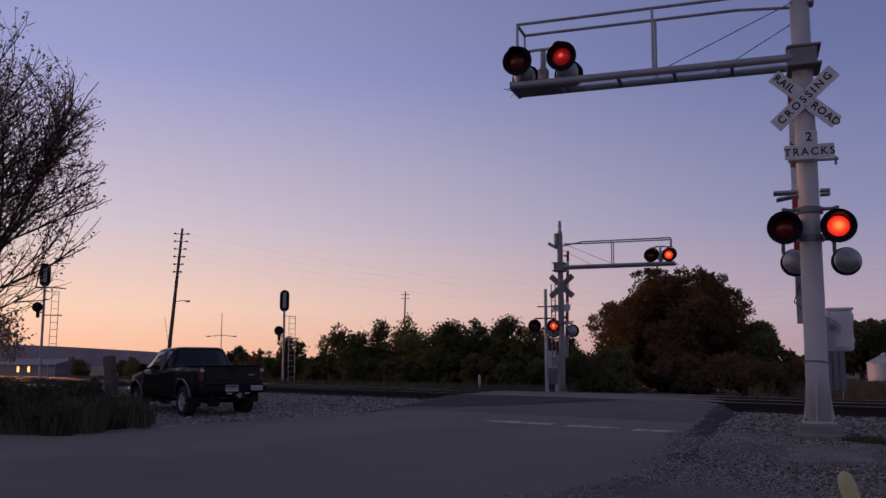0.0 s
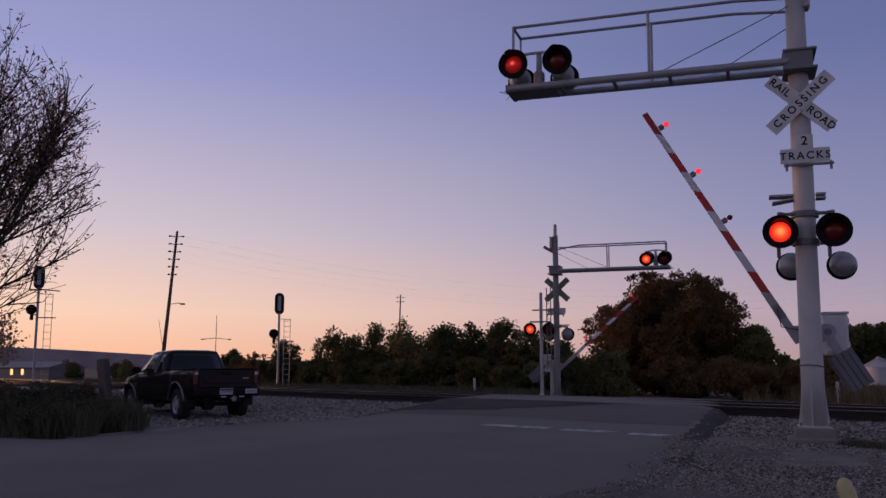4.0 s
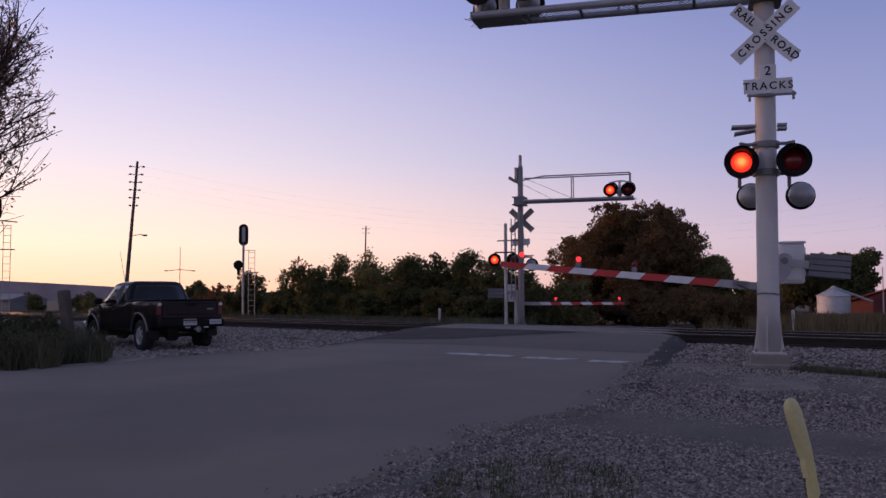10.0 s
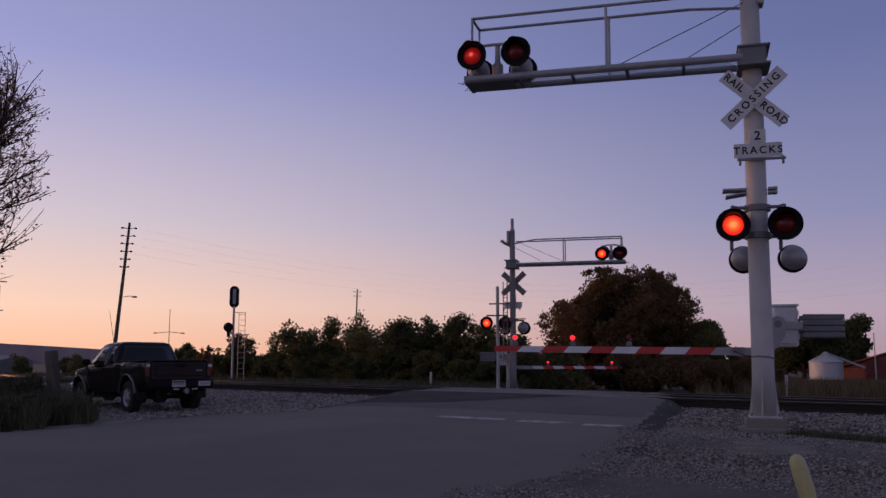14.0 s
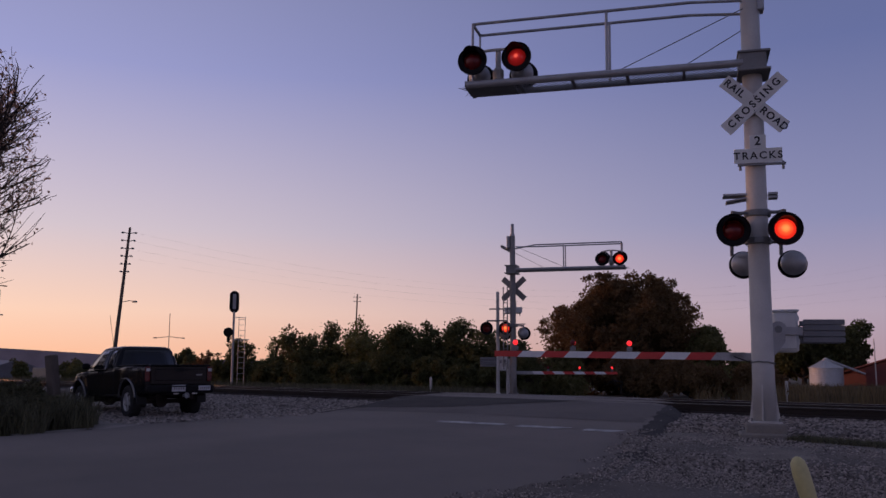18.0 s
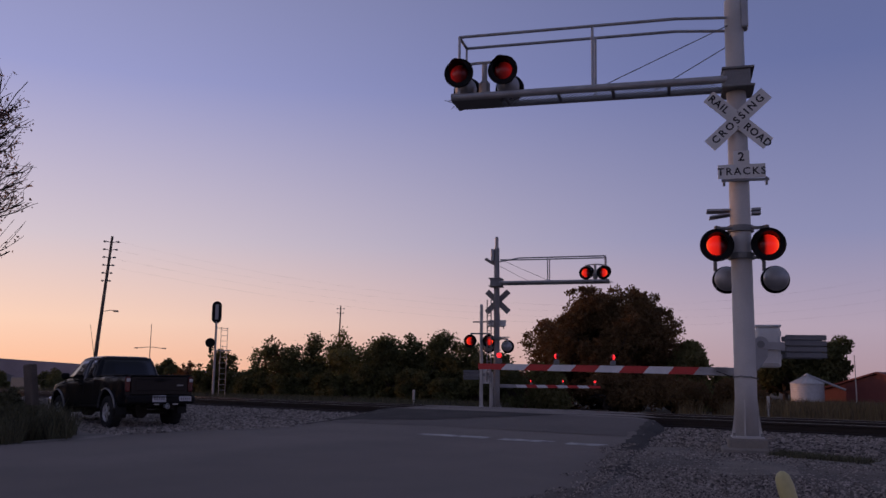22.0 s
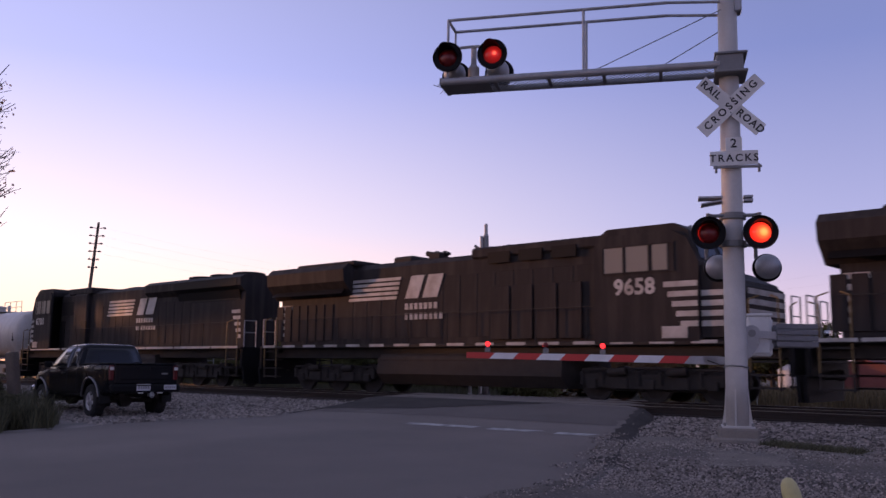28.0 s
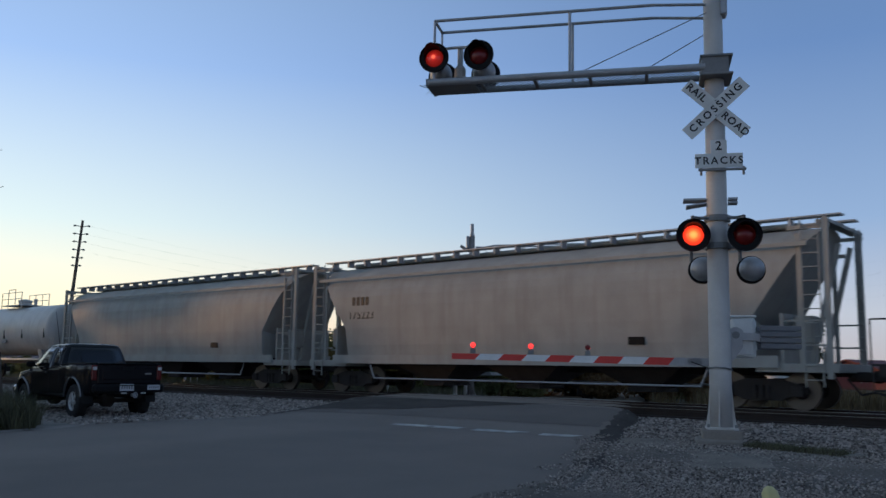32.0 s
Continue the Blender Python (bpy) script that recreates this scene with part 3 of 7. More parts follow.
def on_road(name, quads, material, label, lift=0.008, cuts=9, ragged=0.0):
    """A thin layer laid on the paving, with ragged edges."""
    bm = bmesh.new()
    for q in quads:
        bm.faces.new([bm.verts.new((x, y, 0)) for x, y in q])
    bmesh.ops.remove_doubles(bm, verts=bm.verts[:], dist=0.001)
    bmesh.ops.subdivide_edges(bm, edges=bm.edges[:], cuts=cuts, use_grid_fill=True)
    for w in bm.verts:
        if w.is_boundary:
            w.co.x += ragged * (math.sin(w.co.y * 7.3 + w.co.x * 3.1) + 0.7 * math.sin(w.co.y * 17 + w.co.x * 11))
            w.co.y += ragged * 0.5 * math.sin(w.co.x * 9.1 + 1)
        w.co.z = surface_z(w.co.x, w.co.y) + lift
    return part(name, bm, material, road, label)


for x0, x1, y0, y1 in ((-11.4, -9.9, 12.05, 12.17), (-9.55, -8.62, 12.14, 12.22), (-8.2, -7.6, 12.2, 12.3)):
    on_road("stop_line", [((x0, y0 - 0.13), (x1, y1 - 0.13), (x1 + 0.06, y1 + 0.15), (x0 - 0.05, y0 + 0.15))], M["roadpaint"], "worn white stop line stroke", 0.006, 11, 0.018)
# older, darker paving and tar at the approach to the rails
on_road("old_paving", [((-15.6, 13.1), (-12.0, 13.5), (-11.6, 16.85), (-16.6, 16.85)), ((-12.0, 13.5), (-8.1, 13.7), (-9.1, 16.85), (-11.6, 16.85))], M["oldroad"], "older darker paving before the rails", 0.006, 15, 0.06)
on_road("tar_patch", [((-17.0, 13.2), (-13.6, 14.6), (-11.2, 16.9), (-17.6, 16.9))], M["tar"], "dark tar wedge beside the rails", 0.014, 15, 0.09)

# gravel lot on the right, pale apron on the left, between road and rails
def pad(name, poly_rows, material, label, lift):
    vs, fs = [], []
    n = 14
    for y, a, b in poly_rows:
        for k in range(n):
            x = a + (b - a) * k / (n - 1)
            vs.append((x, y, land_z(y) + lift + 0.015 * math.sin(x * 2.1 + y) * math.cos(y * 1.7)))
    for r in range(len(poly_rows) - 1):
        for k in range(n - 1):
            fs.append([r * n + k, r * n + k + 1, (r + 1) * n + k + 1, (r + 1) * n + k])
    raw(name, np.array(vs), np.array(fs), material, label=label, category="ground", kind="structure")


pad("gravel_lot", [(y, right_x(y) - 0.5, 30) for y in np.linspace(1.5, 16.9, 50)], M["gravel"], "grey gravel lot beside the road", 0.0)
pad("pale_patch", [(y, -5.3 - w, -5.2 + 1.05 * w) for y, w in ((q, 1.75 * math.sqrt(max(0.0, 1 - ((q - 11.9) / 1.75) ** 2)) * (1 + 0.12 * math.sin(q * 7)) + 0.03) for q in np.linspace(10.16, 13.64, 44))], M["dust"], "pale dusty gravel round the mast footing", 0.004)
pad("gravel_apron", [(y, -75, left_x(y) + 0.6) for y in np.linspace(7.6, 16.9, 34)], M["apron"], "pale gravel apron below the rails", 0.0)
pad("track_bed", [(y, -380, 120) for y in np.linspace(16.9, 26.0, 30)], M["bed"], "dark ballast bed under both tracks", -0.01)


# the road's edges slope down to the land
def shoulder(ys, edge, out, material, label):
    vs, fs = [], []
    for y in ys:
        e, j = edge(y), 0.03 * math.sin(y * 2.1) + 0.03 * math.sin(y * 9) + 0.02 * math.sin(y * 23)
        vs += [(e - out * (0.12 + j), y, surface_z(e - out * (0.12 + j), y) + 0.006), (e + out * 0.02, y, road_z(y) - 0.02), (e + out * 0.18, y, 0.5 * (road_z(y) + land_z(y))), (e + out * (0.36 + j), y, land_z(y) - 0.01)]
    for r in range(len(ys) - 1):
        for k in range(3):
            fs.append([4 * r + k, 4 * r + k + 1, 4 * r + k + 5, 4 * r + k + 4])
    raw("road_shoulder", np.array(vs), np.array(fs), material, label=label, category="road edge", kind="structure")


shoulder(np.linspace(9.4, 17.2, 90), right_x, 1, M["tar"], "dark crumbling road edge of tar and dirt")
shoulder(np.linspace(3.4, 9.45, 80), right_x, 1, M["edge"], "dirty crumbling road edge beside the gravel")
shoulder(np.linspace(6.2, 12.65, 70), left_x, -1, M["apron"], "pale gravel berm at the road's edge")
shoulder(np.linspace(12.6, 17.2, 40), left_x, -1, M["tar"], "dark crumbling road edge of tar and dirt")


def stones(name, n, xr, yr, size, label, keep=None, seed=3, lift=0.0, mat="stone"):
    """Loose crushed stones, each a small uneven block, sunk into their bed."""
    rng = np.random.default_rng(seed)
    x = rng.uniform(*xr, n)
    y = rng.uniform(*yr, n)
    if keep is not None:
        k = keep(x, y)
        x, y = x[k], y[k]
    n = len(x)
    base = np.array([(-1, -1, -.6), (1, -1, -.5), (1, 1, -.6), (-1, 1, -.5), (-.7, -.6, .6), (.6, -.7, .5), (.7, .6, .65), (-.6, .7, .5)])
    fb = np.array([(0, 1, 5, 4), (1, 2, 6, 5), (2, 3, 7, 6), (3, 0, 4, 7), (4, 5, 6, 7)])
    s = rng.uniform(size[0], size[1], (n, 1, 1)) * rng.uniform(0.65, 1.2, (n, 1, 3))
    p = (base[None] + rng.uniform(-.35, .35, (n, 8, 3))) * s
    a = rng.uniform(0, 6.28, n)
    b = rng.uniform(-.5, .5, n)
    c, d = np.cos(a)[:, None], np.sin(a)[:, None]
    px = p[..., 0] * c - p[..., 1] * d
    py = p[..., 0] * d + p[..., 1] * c
    pz = p[..., 2] + px * np.sin(b)[:, None]
    z = np.interp(y, LAND_Y, LAND_Z) + lift
    v = np.stack([px + x[:, None], py + y[:, None], pz + z[:, None] + s[:, :, 2] * 0.25], -1).reshape(-1, 3)
    f = (fb[None] + (np.arange(n) * 8)[:, None, None]).reshape(-1, 4)
    return raw(name, v, f, M[mat], label=label, category="gravel", kind="stuff")


rx_tab = lambda y: np.interp(y, RIGHT_Y, RIGHT_X)
lx_tab = lambda y: np.interp(y, LEFT_Y, LEFT_X)
stones("ballast_stones", 34000, (-10, 9), (13.9, 17.4), (0.018, 0.042), "grey crushed ballast stones beside the rail", lambda x, y: x > rx_tab(y) + 0.15)
stones("gravel_stones", 105000, (-5.6, 2.4), (2.6, 9.2), (0.0045, 0.0135), "small loose gravel stones on the lot", lambda x, y: (x > rx_tab(y) - 0.1) & (x > -y * 0.75 - 2.5) & (x < 1.0 + y * 0.15), 5)
stones("edge_gravel", 14000, (-9, -3.8), (3.2, 13.0), (0.004, 0.012), "small stones strewn over the road's ragged edge", lambda x, y: np.abs(x - rx_tab(y) + 0.12) < 0.34 * np.abs(np.sin(y * 2.3) * np.cos(x * 5.1 + y)) + 0.08, 9, 0.035)
stones("gravel_stones_far", 26000, (-8, 3), (9.0, 13.9), (0.006, 0.018), "loose gravel stones round the signal mast", lambda x, y: (x > rx_tab(y) - 0.1) & (x < 3), 6)
stones("apron_stones", 34000, (-42, -15), (8.6, 17.4), (0.018, 0.042), "pale crushed stones on the apron below the rails", lambda x, y: (x < lx_tab(y) + 0.1), 7, mat="apron_stone")


# railway tracks: rails with head, web and foot, on timber ties
def rail_profile(bm, y, z, x0, x1):
    prof = [(-0.075, -0.18), (0.075, -0.18), (0.075, -0.165), (0.012, -0.15), (0.012, -0.05), (0.037, -0.04), (0.037, -0.008), (-0.037, -0.008), (-0.037, -0.04), (-0.012, -0.05), (-0.012, -0.15), (-0.075, -0.165)]
    prism(bm, [(y + a, z + b) for a, b in prof], "x", x0, x1)


def track(name, centre, z, label):
    tr = thing(name, label, "railway track", kind="structure")
    for side_y in (-0.7525, 0.7525):
        bm = bmesh.new()
        rail_profile(bm, centre + side_y, z, -420, 140)
        part("rail", bm, M["rail"], tr)
        bm = bmesh.new()
        bx(bm, (-140, centre + side_y, z - 0.004), (560, 0.07, 0.012))
        part("rail_head", bm, M["railtop"], tr, "polished running surface")
    return tr


NEAR_Y, NEAR_Z, FAR_Y, FAR_Z = 18.35, 0.15, 23.4, 0.0
track_near = track("railway_track_near", NEAR_Y, NEAR_Z, "rusty steel track on creosoted ties in grey ballast")
track_far = track("railway_track_far", FAR_Y, FAR_Z, "second steel track with polished heads beyond the first")
bm = bmesh.new()
bx(bm, (0, 0, 0), (0.22, 2.6, 0.18), bev=0.012)
tie_mesh = mesh_of("tie", bm, M["tie"])
for tr, cy, cz in ((track_near, NEAR_Y, NEAR_Z), (track_far, FAR_Y, FAR_Z)):
    for k in range(130):
        x = -62 + k * 0.56
        if left_x(cy) - 0.2 < x < right_x(cy) + 0.2:
            continue
        t = new("tie", tie_mesh)
        t.parent = tr
        t.matrix_basis = pose(x, cy + random.uniform(-0.03, 0.03), cz - 0.275, 0, 0, random.uniform(-1, 1))

# far hills behind the tracks, their haze put into the colour
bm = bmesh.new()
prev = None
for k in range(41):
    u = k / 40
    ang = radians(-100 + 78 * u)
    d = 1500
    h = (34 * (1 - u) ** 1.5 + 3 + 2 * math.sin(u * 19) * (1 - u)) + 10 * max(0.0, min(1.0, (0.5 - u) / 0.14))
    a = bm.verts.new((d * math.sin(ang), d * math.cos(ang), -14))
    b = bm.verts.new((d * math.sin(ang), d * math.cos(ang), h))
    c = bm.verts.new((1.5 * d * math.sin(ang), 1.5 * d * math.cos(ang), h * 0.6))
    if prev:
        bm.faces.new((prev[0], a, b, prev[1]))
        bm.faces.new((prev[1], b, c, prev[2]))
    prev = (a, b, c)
solo("backdrop_hills", bm, M["hill"], "low wooded ridge on the far horizon, paled by painted haze", "hill", kind="structure")

# ---- level crossing signals ----
SKEW = math.degrees(math.atan2(0.455, 0.89))  # the road crosses the rails at a slant
FLASH_A, FLASH_B = [], []  # moving lenses, lit in turn


def lens_part(parent, m, r, phase=None, lit="lens_lit"):
    """A lens ball in its housing, lit on its front and dark behind."""
    bm = bmesh.new()
    n = 16
    lathe(bm, [(0.175 * math.sin(math.pi * k / n) + (0.0005 if k in (0, n) else 0), -0.175 * math.cos(math.pi * k / n)) for k in range(n + 1)], 28, pose(0, 0, 0, -90, 0, 0))
    m = m @ pose(0, 0.09, 0)
    ob = part("lens", bm, M[lit], parent, "round red signal lens", m, True)
    if phase is not None:
        (FLASH_A if phase == 0 else FLASH_B).append((ob, m))
    else:
        ob.matrix_basis = m @ pose(0, 0, 0, 0, 0, 180)
    return ob


def flashing_light(parent, x, y, z, back=False, phase=None, disc=0.255, lit="lens_lit", facing=None):
    """Lamp head facing local -Y, or +Y when back: target disc with a hole, hood, housing and lens."""
    m = pose(x, y, z, 0, 0, 180 if back else 0)
    if facing is not None:
        m = pose(x, y, z, 0, 0, facing)
    bm = bmesh.new()
    q = pose(0, 0, 0, -90, 0, 0)  # local Z of the turned shapes goes to +Y
    # target disc as a ring with a rolled rim
    lathe_open = [(0.159, -0.01), (disc - 0.015, -0.02), (disc, -0.05), (disc + 0.006, -0.045), (disc, 0.0), (0.159, 0.01)]
    seg = 32
    rings = [[bm.verts.new(q @ Vector((r * math.cos(2 * math.pi * k / seg), r * math.sin(2 * math.pi * k / seg), h))) for k in range(seg)] for r, h in lathe_open]
    for a, b in zip(rings, rings[1:] + rings[:1]):
        for k in range(seg):
            bm.faces.new((a[k], a[(k + 1) % seg], b[(k + 1) % seg], b[k]))
    # hood over the upper half
    loops = []
    for k in range(18):
        a = radians(-5 + 190 * k / 17)
        d, c, sn = 0.3 * max(0.15, math.sin(a)), math.cos(a), math.sin(a)
        loops.append([bm.verts.new(p) for p in ((0.168 * c, 0, 0.168 * sn), (0.168 * c, -d, 0.168 * sn), (0.176 * c, -d, 0.176 * sn), (0.176 * c, 0, 0.176 * sn))])
    for p, q2 in zip(loops, loops[1:]):
        for j in range(3):
            bm.faces.new((p[j], p[j + 1], q2[j + 1], q2[j]))
    head = part("flashing_light", bm, M["black"], parent, "round black flashing light head", m)
    bm = bmesh.new()
    prof = [(0.166, 0.0), (0.19, 0.02), (0.2, 0.1), (0.175, 0.2), (0.11, 0.27), (0.03, 0.29)]
    rings = [[bm.verts.new(q @ Vector((r * math.cos(2 * math.pi * k / seg), r * math.sin(2 * math.pi * k / seg), h + 0.012))) for k in range(seg)] for r, h in prof]
    for a, b in zip(rings, rings[1:]):
        for k in range(seg):
            bm.faces.new((a[k], a[(k + 1) % seg], b[(k + 1) % seg], b[k]))
    bm.faces.new(rings[-1])
    part("housing", bm, M["galv"], head, "grey rounded housing", smooth=True)
    lens_part(head, pose(0, 0.0, 0), 0.158, phase, lit)
    return head


def back_of(bm):
    """The bare metal back of a painted board."""
    for f in bm.faces:
        f.normal_update()
        if f.normal.y > 0.5:
            f.material_index = 1


def crossbuck(parent, z, y, face=0):
    m = pose(0, y, z, 0, 0, face)
    bm = bmesh.new()
    bx(bm, (0, 0.012, 0), (1.22, 0.012, 0.229), turn("Y", 43), 0.004)
    back_of(bm)
    a = part("crossbuck_blade", bm, [M["white"], M["old_shaded_galv"]], parent, "white crossbuck board", m)
    bm = bmesh.new()
    bx(bm, (0, -0.006, 0), (1.22, 0.012, 0.229), turn("Y", -43), 0.004)
    back_of(bm)
    b = part("crossbuck_blade", bm, [M["white"], M["old_shaded_galv"]], parent, "white crossbuck board", m)
    # letters read along the boards
    words("RAIL", 0.165, a, M["letter"], pose(-0.29, 0.004, 0.27, 0, 43, 0) @ FACE, bold=0.004, spacing=1.15)
    words("ROAD", 0.165, a, M["letter"], pose(0.29, 0.004, -0.27, 0, 43, 0) @ FACE, bold=0.004, spacing=1.15)
    words("CROSSING", 0.165, b, M["letter"], pose(0, -0.0135, 0, 0, -43, 0) @ FACE, bold=0.004, spacing=1.45)
    for dz in (-0.12, 0.12):
        bm = bmesh.new()
        tube(bm, (0, -0.02, dz), (0, 0.0, dz), 0.012, seg=8)
        part("bolt", bm, M["dgrey"], parent, "", m)


def cantilever_signal(name, label, m, ground, arm_z, top_z, arm_len, phases, lamps_z=3.05, steel="grey"):
    """Mast with a walkway arm to local -X. phases: which of its four pairs of lamps flash towards the film."""
    s = thing(name, label, "crossing signal", m, "cantilever crossing signals")
    bm = bmesh.new()
    bx(bm, (0, 0, ground + 0.12), (0.58, 0.58, 0.16), bev=0.02)
    bx(bm, (-0.05, -0.03, ground + 0.01), (0.68, 0.68, 0.1), bev=0.025)
    part("foundation_block", bm, M["concrete"], s, "weathered concrete footing")
    k_r = 1.0 if steel == "grey" else 0.72  # the far mast is slimmer
    z0, z1 = ground + 0.2, ground + 0.84
    bm = bmesh.new()
    lathe(bm, [(0.168 * k_r, z0 + 0.03), (0.167 * k_r, z1), (0.158 * k_r, 4.0), (0.148 * k_r, top_z)], 28)
    part("mast", bm, M[steel], s, "tall tapered grey steel mast", smooth=True)
    bm = bmesh.new()
    bx(bm, (0, 0, z0 + 0.016), (0.47 * k_r, 0.47 * k_r, 0.032), bev=0.006)
    part("base_plate", bm, M[steel], s, "square steel base plate")
    for k in range(4):
        bm = bmesh.new()
        prism(bm, [(0.13 * k_r, z0 + 0.03), (0.225 * k_r, z0 + 0.03), (0.225 * k_r, z0 + 0.06), (0.19 * k_r, z0 + 0.3), (0.171 * k_r, z1 - 0.06), (0.13 * k_r, z1)], "y", -0.01, 0.01)
        part("gusset_fin", bm, M[steel], s, "tapered steel gusset fin", pose(0, 0, 0, 0, 0, 90 * k - 12))
    for k in range(4):
        bm = bmesh.new()
        a = radians(90 * k + 45)
        tube(bm, (0.285 * k_r * math.cos(a), 0.285 * k_r * math.sin(a), z0 + 0.02), (0.285 * k_r * math.cos(a), 0.285 * k_r * math.sin(a), z0 + 0.08), 0.02, seg=6)
        part("anchor_bolt", bm, M["dgrey"], s)
    bm = bmesh.new()
    for k in range(16):
        a0, a1 = 2 * math.pi * k / 16, 2 * math.pi * (k + 1) / 16
        tube(bm, (0.178 * k_r * math.cos(a0), 0.178 * k_r * math.sin(a0), 0.985 - 0.03 * math.cos(a0 - 1.2) + 0.008 * (k % 2)), (0.178 * k_r * math.cos(a1), 0.178 * k_r * math.sin(a1), 0.985 - 0.03 * math.cos(a1 - 1.2) + 0.008 * ((k + 1) % 2)), 0.012, seg=6)
    part("chain_band", bm, M["dgrey"], s, "dark chain round the mast")
    bm = bmesh.new()
    lathe(bm, [(0.1, top_z), (0.1, top_z + 0.06), (0.07, top_z + 0.08), (0.07, top_z + 0.45), (0.05, top_z + 0.5)], 14)
    bx(bm, (0.16, 0, top_z - 0.25), (0.12, 0.24, 0.5), bev=0.02)
    part("mast_cap", bm, M["galv"], s)
    if steel != "grey":
        bm = bmesh.new()
        path_tube(bm, [(0.05, 0, top_z - 0.62), (0.28, 0, top_z - 0.5), (0.46, 0, top_z - 0.38)], 0.06)
        part("cable_entry", bm, M[steel], s, "bent grey cable entry pipe")
        bm = bmesh.new()
        for x in (0.2, 0.36):
            tube(bm, (x, 0.12, ground + 1.2), (x, 0.12, 4.1), 0.022, seg=6)
        for k in range(10):
            tube(bm, (0.2, 0.12, ground + 1.4 + 0.3 * k), (0.36, 0.12, ground + 1.4 + 0.3 * k), 0.014, seg=5)
        for z in (1.4, 2.6, 3.8):
            tube(bm, (0.05, 0.06, z), (0.2, 0.12, z), 0.02, seg=5)
        part("mast_ladder", bm, M[steel], s, "narrow steel ladder on the mast")
    # crossarm and the two pairs of lamps on the mast
    for front, (y, z, dx) in enumerate(((-0.3, lamps_z + (0.0 if steel == "grey" else 0.27), 0.0), (0.62, lamps_z - 0.44, 0.18))):
        back = front == 1
        if back and steel != "grey":
            continue
        bm = bmesh.new()
        yy = 0.12 if back else -0.12
        top = z + 0.3
        path_tube(bm, [(-0.381, y * 0.8, top), (-0.3, yy, top), (0.3, yy, top), (0.381, y * 0.8, top)], 0.028)
        for sx in (-0.381, 0.381):
            tube(bm, (sx, y * 0.8, top + 0.02), (sx, y + (-0.1 if back else 0.1), z + 0.13), 0.03)
        lathe(bm, [(0.2, top - 0.05), (0.205, top - 0.04), (0.205, top + 0.04), (0.2, top + 0.05)], 20)
        part("lamp_bracket", bm, M["dgrey"], s, "steel pipe lamp bracket")
        ph = phases[0] if not back else phases[1]
        for sx, q in ((-0.381, 1), (0.381, 0)):
            flashing_light(s, sx + dx, y, z, back, (q if not back else 1 - q) if ph else None, disc=0.225 if back else 0.255)
    # boards
    crossbuck(s, lamps_z + 2.05, -0.22)
    bm = bmesh.new()
    bx(bm, (0.03, -0.215, lamps_z + 1.2), (0.72, 0.012, 0.23), bev=0.005)
    bx(bm, (0.03, -0.2149, lamps_z + 1.425), (0.25, 0.0118, 0.22), bev=0.005)
    sign = part("tracks_sign", bm, M["white"], s, "small white sign counting the tracks")
    words("TRACKS", 0.165, sign, M["letter"], pose(0.03, -0.223, lamps_z + 1.195) @ FACE, spacing=1.3, bold=0.003)
    words("2", 0.2, sign, M["letter"], pose(0.03, -0.223, lamps_z + 1.43) @ FACE, bold=0.004)
    bm = bmesh.new()
    bx(bm, (0.08, -0.2, lamps_z + 1.06), (0.72, 0.05, 0.035))
    for x in (-0.24, 0.4):
        tube(bm, (x, -0.2, lamps_z + 0.97), (x, -0.2, lamps_z + 1.1), 0.02)
    part("sign_bracket", bm, M["dgrey"], s)
    bm = bmesh.new()
    bx(bm, (-0.31, 0.1, lamps_z + 0.62), (0.4, 0.3, 0.03))
    bx(bm, (-0.29, 0.1, lamps_z + 0.54), (0.36, 0.3, 0.022), turn("Y", -9))
    for dz in (0.57, 0.63):
        bx(bm, (0.25, 0.1, lamps_z + dz), (0.14, 0.2, 0.035))
    part("step_bracket", bm, M["galv"], s, "pair of grey steel step plates")
    # walkway arm
    a0, a1 = -0.15, -arm_len
    bm = bmesh.new()
    bx(bm, (0, 0, arm_z + 0.02), (0.42, 0.62, 0.3), bev=0.02)
    for dz in (-0.13, 0.17):
        bx(bm, (0.02, 0, arm_z + dz), (0.5, 0.68, 0.04), bev=0.008)
    part("arm_clamp", bm, M["dgrey"], s, "bolted steel clamp round the mast")
    for y, r in ((-0.27, 0.062), (0.27, 0.055)):
        bm = bmesh.new()
        tube(bm, (a0, y, arm_z), (a1, y, arm_z), r, seg=14)
        part("arm_tube", bm, M["galv"], s)
    bm = bmesh.new()
    bx(bm, (a1, 0, arm_z), (0.06, 0.62, 0.12))
    n = 5
    part("arm_end", bm, M["dgrey"], s)
    each_box("arm_crosspiece", [((a0 + (a1 - a0) * k / n, 0, arm_z - 0.02), (0.05, 0.5, 0.05)) for k in range(n)] + [((a1 + 0.42, 0, arm_z - 0.055), (0.8, 0.52, 0.015))], M["dgrey"], s)
    bm = bmesh.new()
    pitch = 0.075
    for k in range(int((arm_len - 0.2) / pitch)):
        x = a0 - pitch * k
        for sg in (1, -1):
            tube(bm, (x, -0.24 * sg, arm_z - 0.03), (x - 0.3, 0.24 * sg, arm_z - 0.03), 0.007, seg=4)
    part("walkway_grating", bm, M["galv"], s, "open diamond mesh walkway")
    bm = bmesh.new()
    top = arm_z + (1.1 if steel == "grey" else 0.96)
    x_mid = -2.3 if steel == "grey" else -2.08
    x_in = -0.95
    for y in (-0.27, 0.27):
        tube(bm, (a1 + 0.1, y, top), (x_in, y, top), 0.026)
        path_tube(bm, [(x_in, y, top), (-0.12, y * 0.5, top - (0.12 if y > 0 else 0.0))], 0.026)
        for x in (a1 + 0.1, x_mid):
            if y < 0 or x == x_mid:
                tube(bm, (x, y, arm_z), (x, y, top), 0.024)
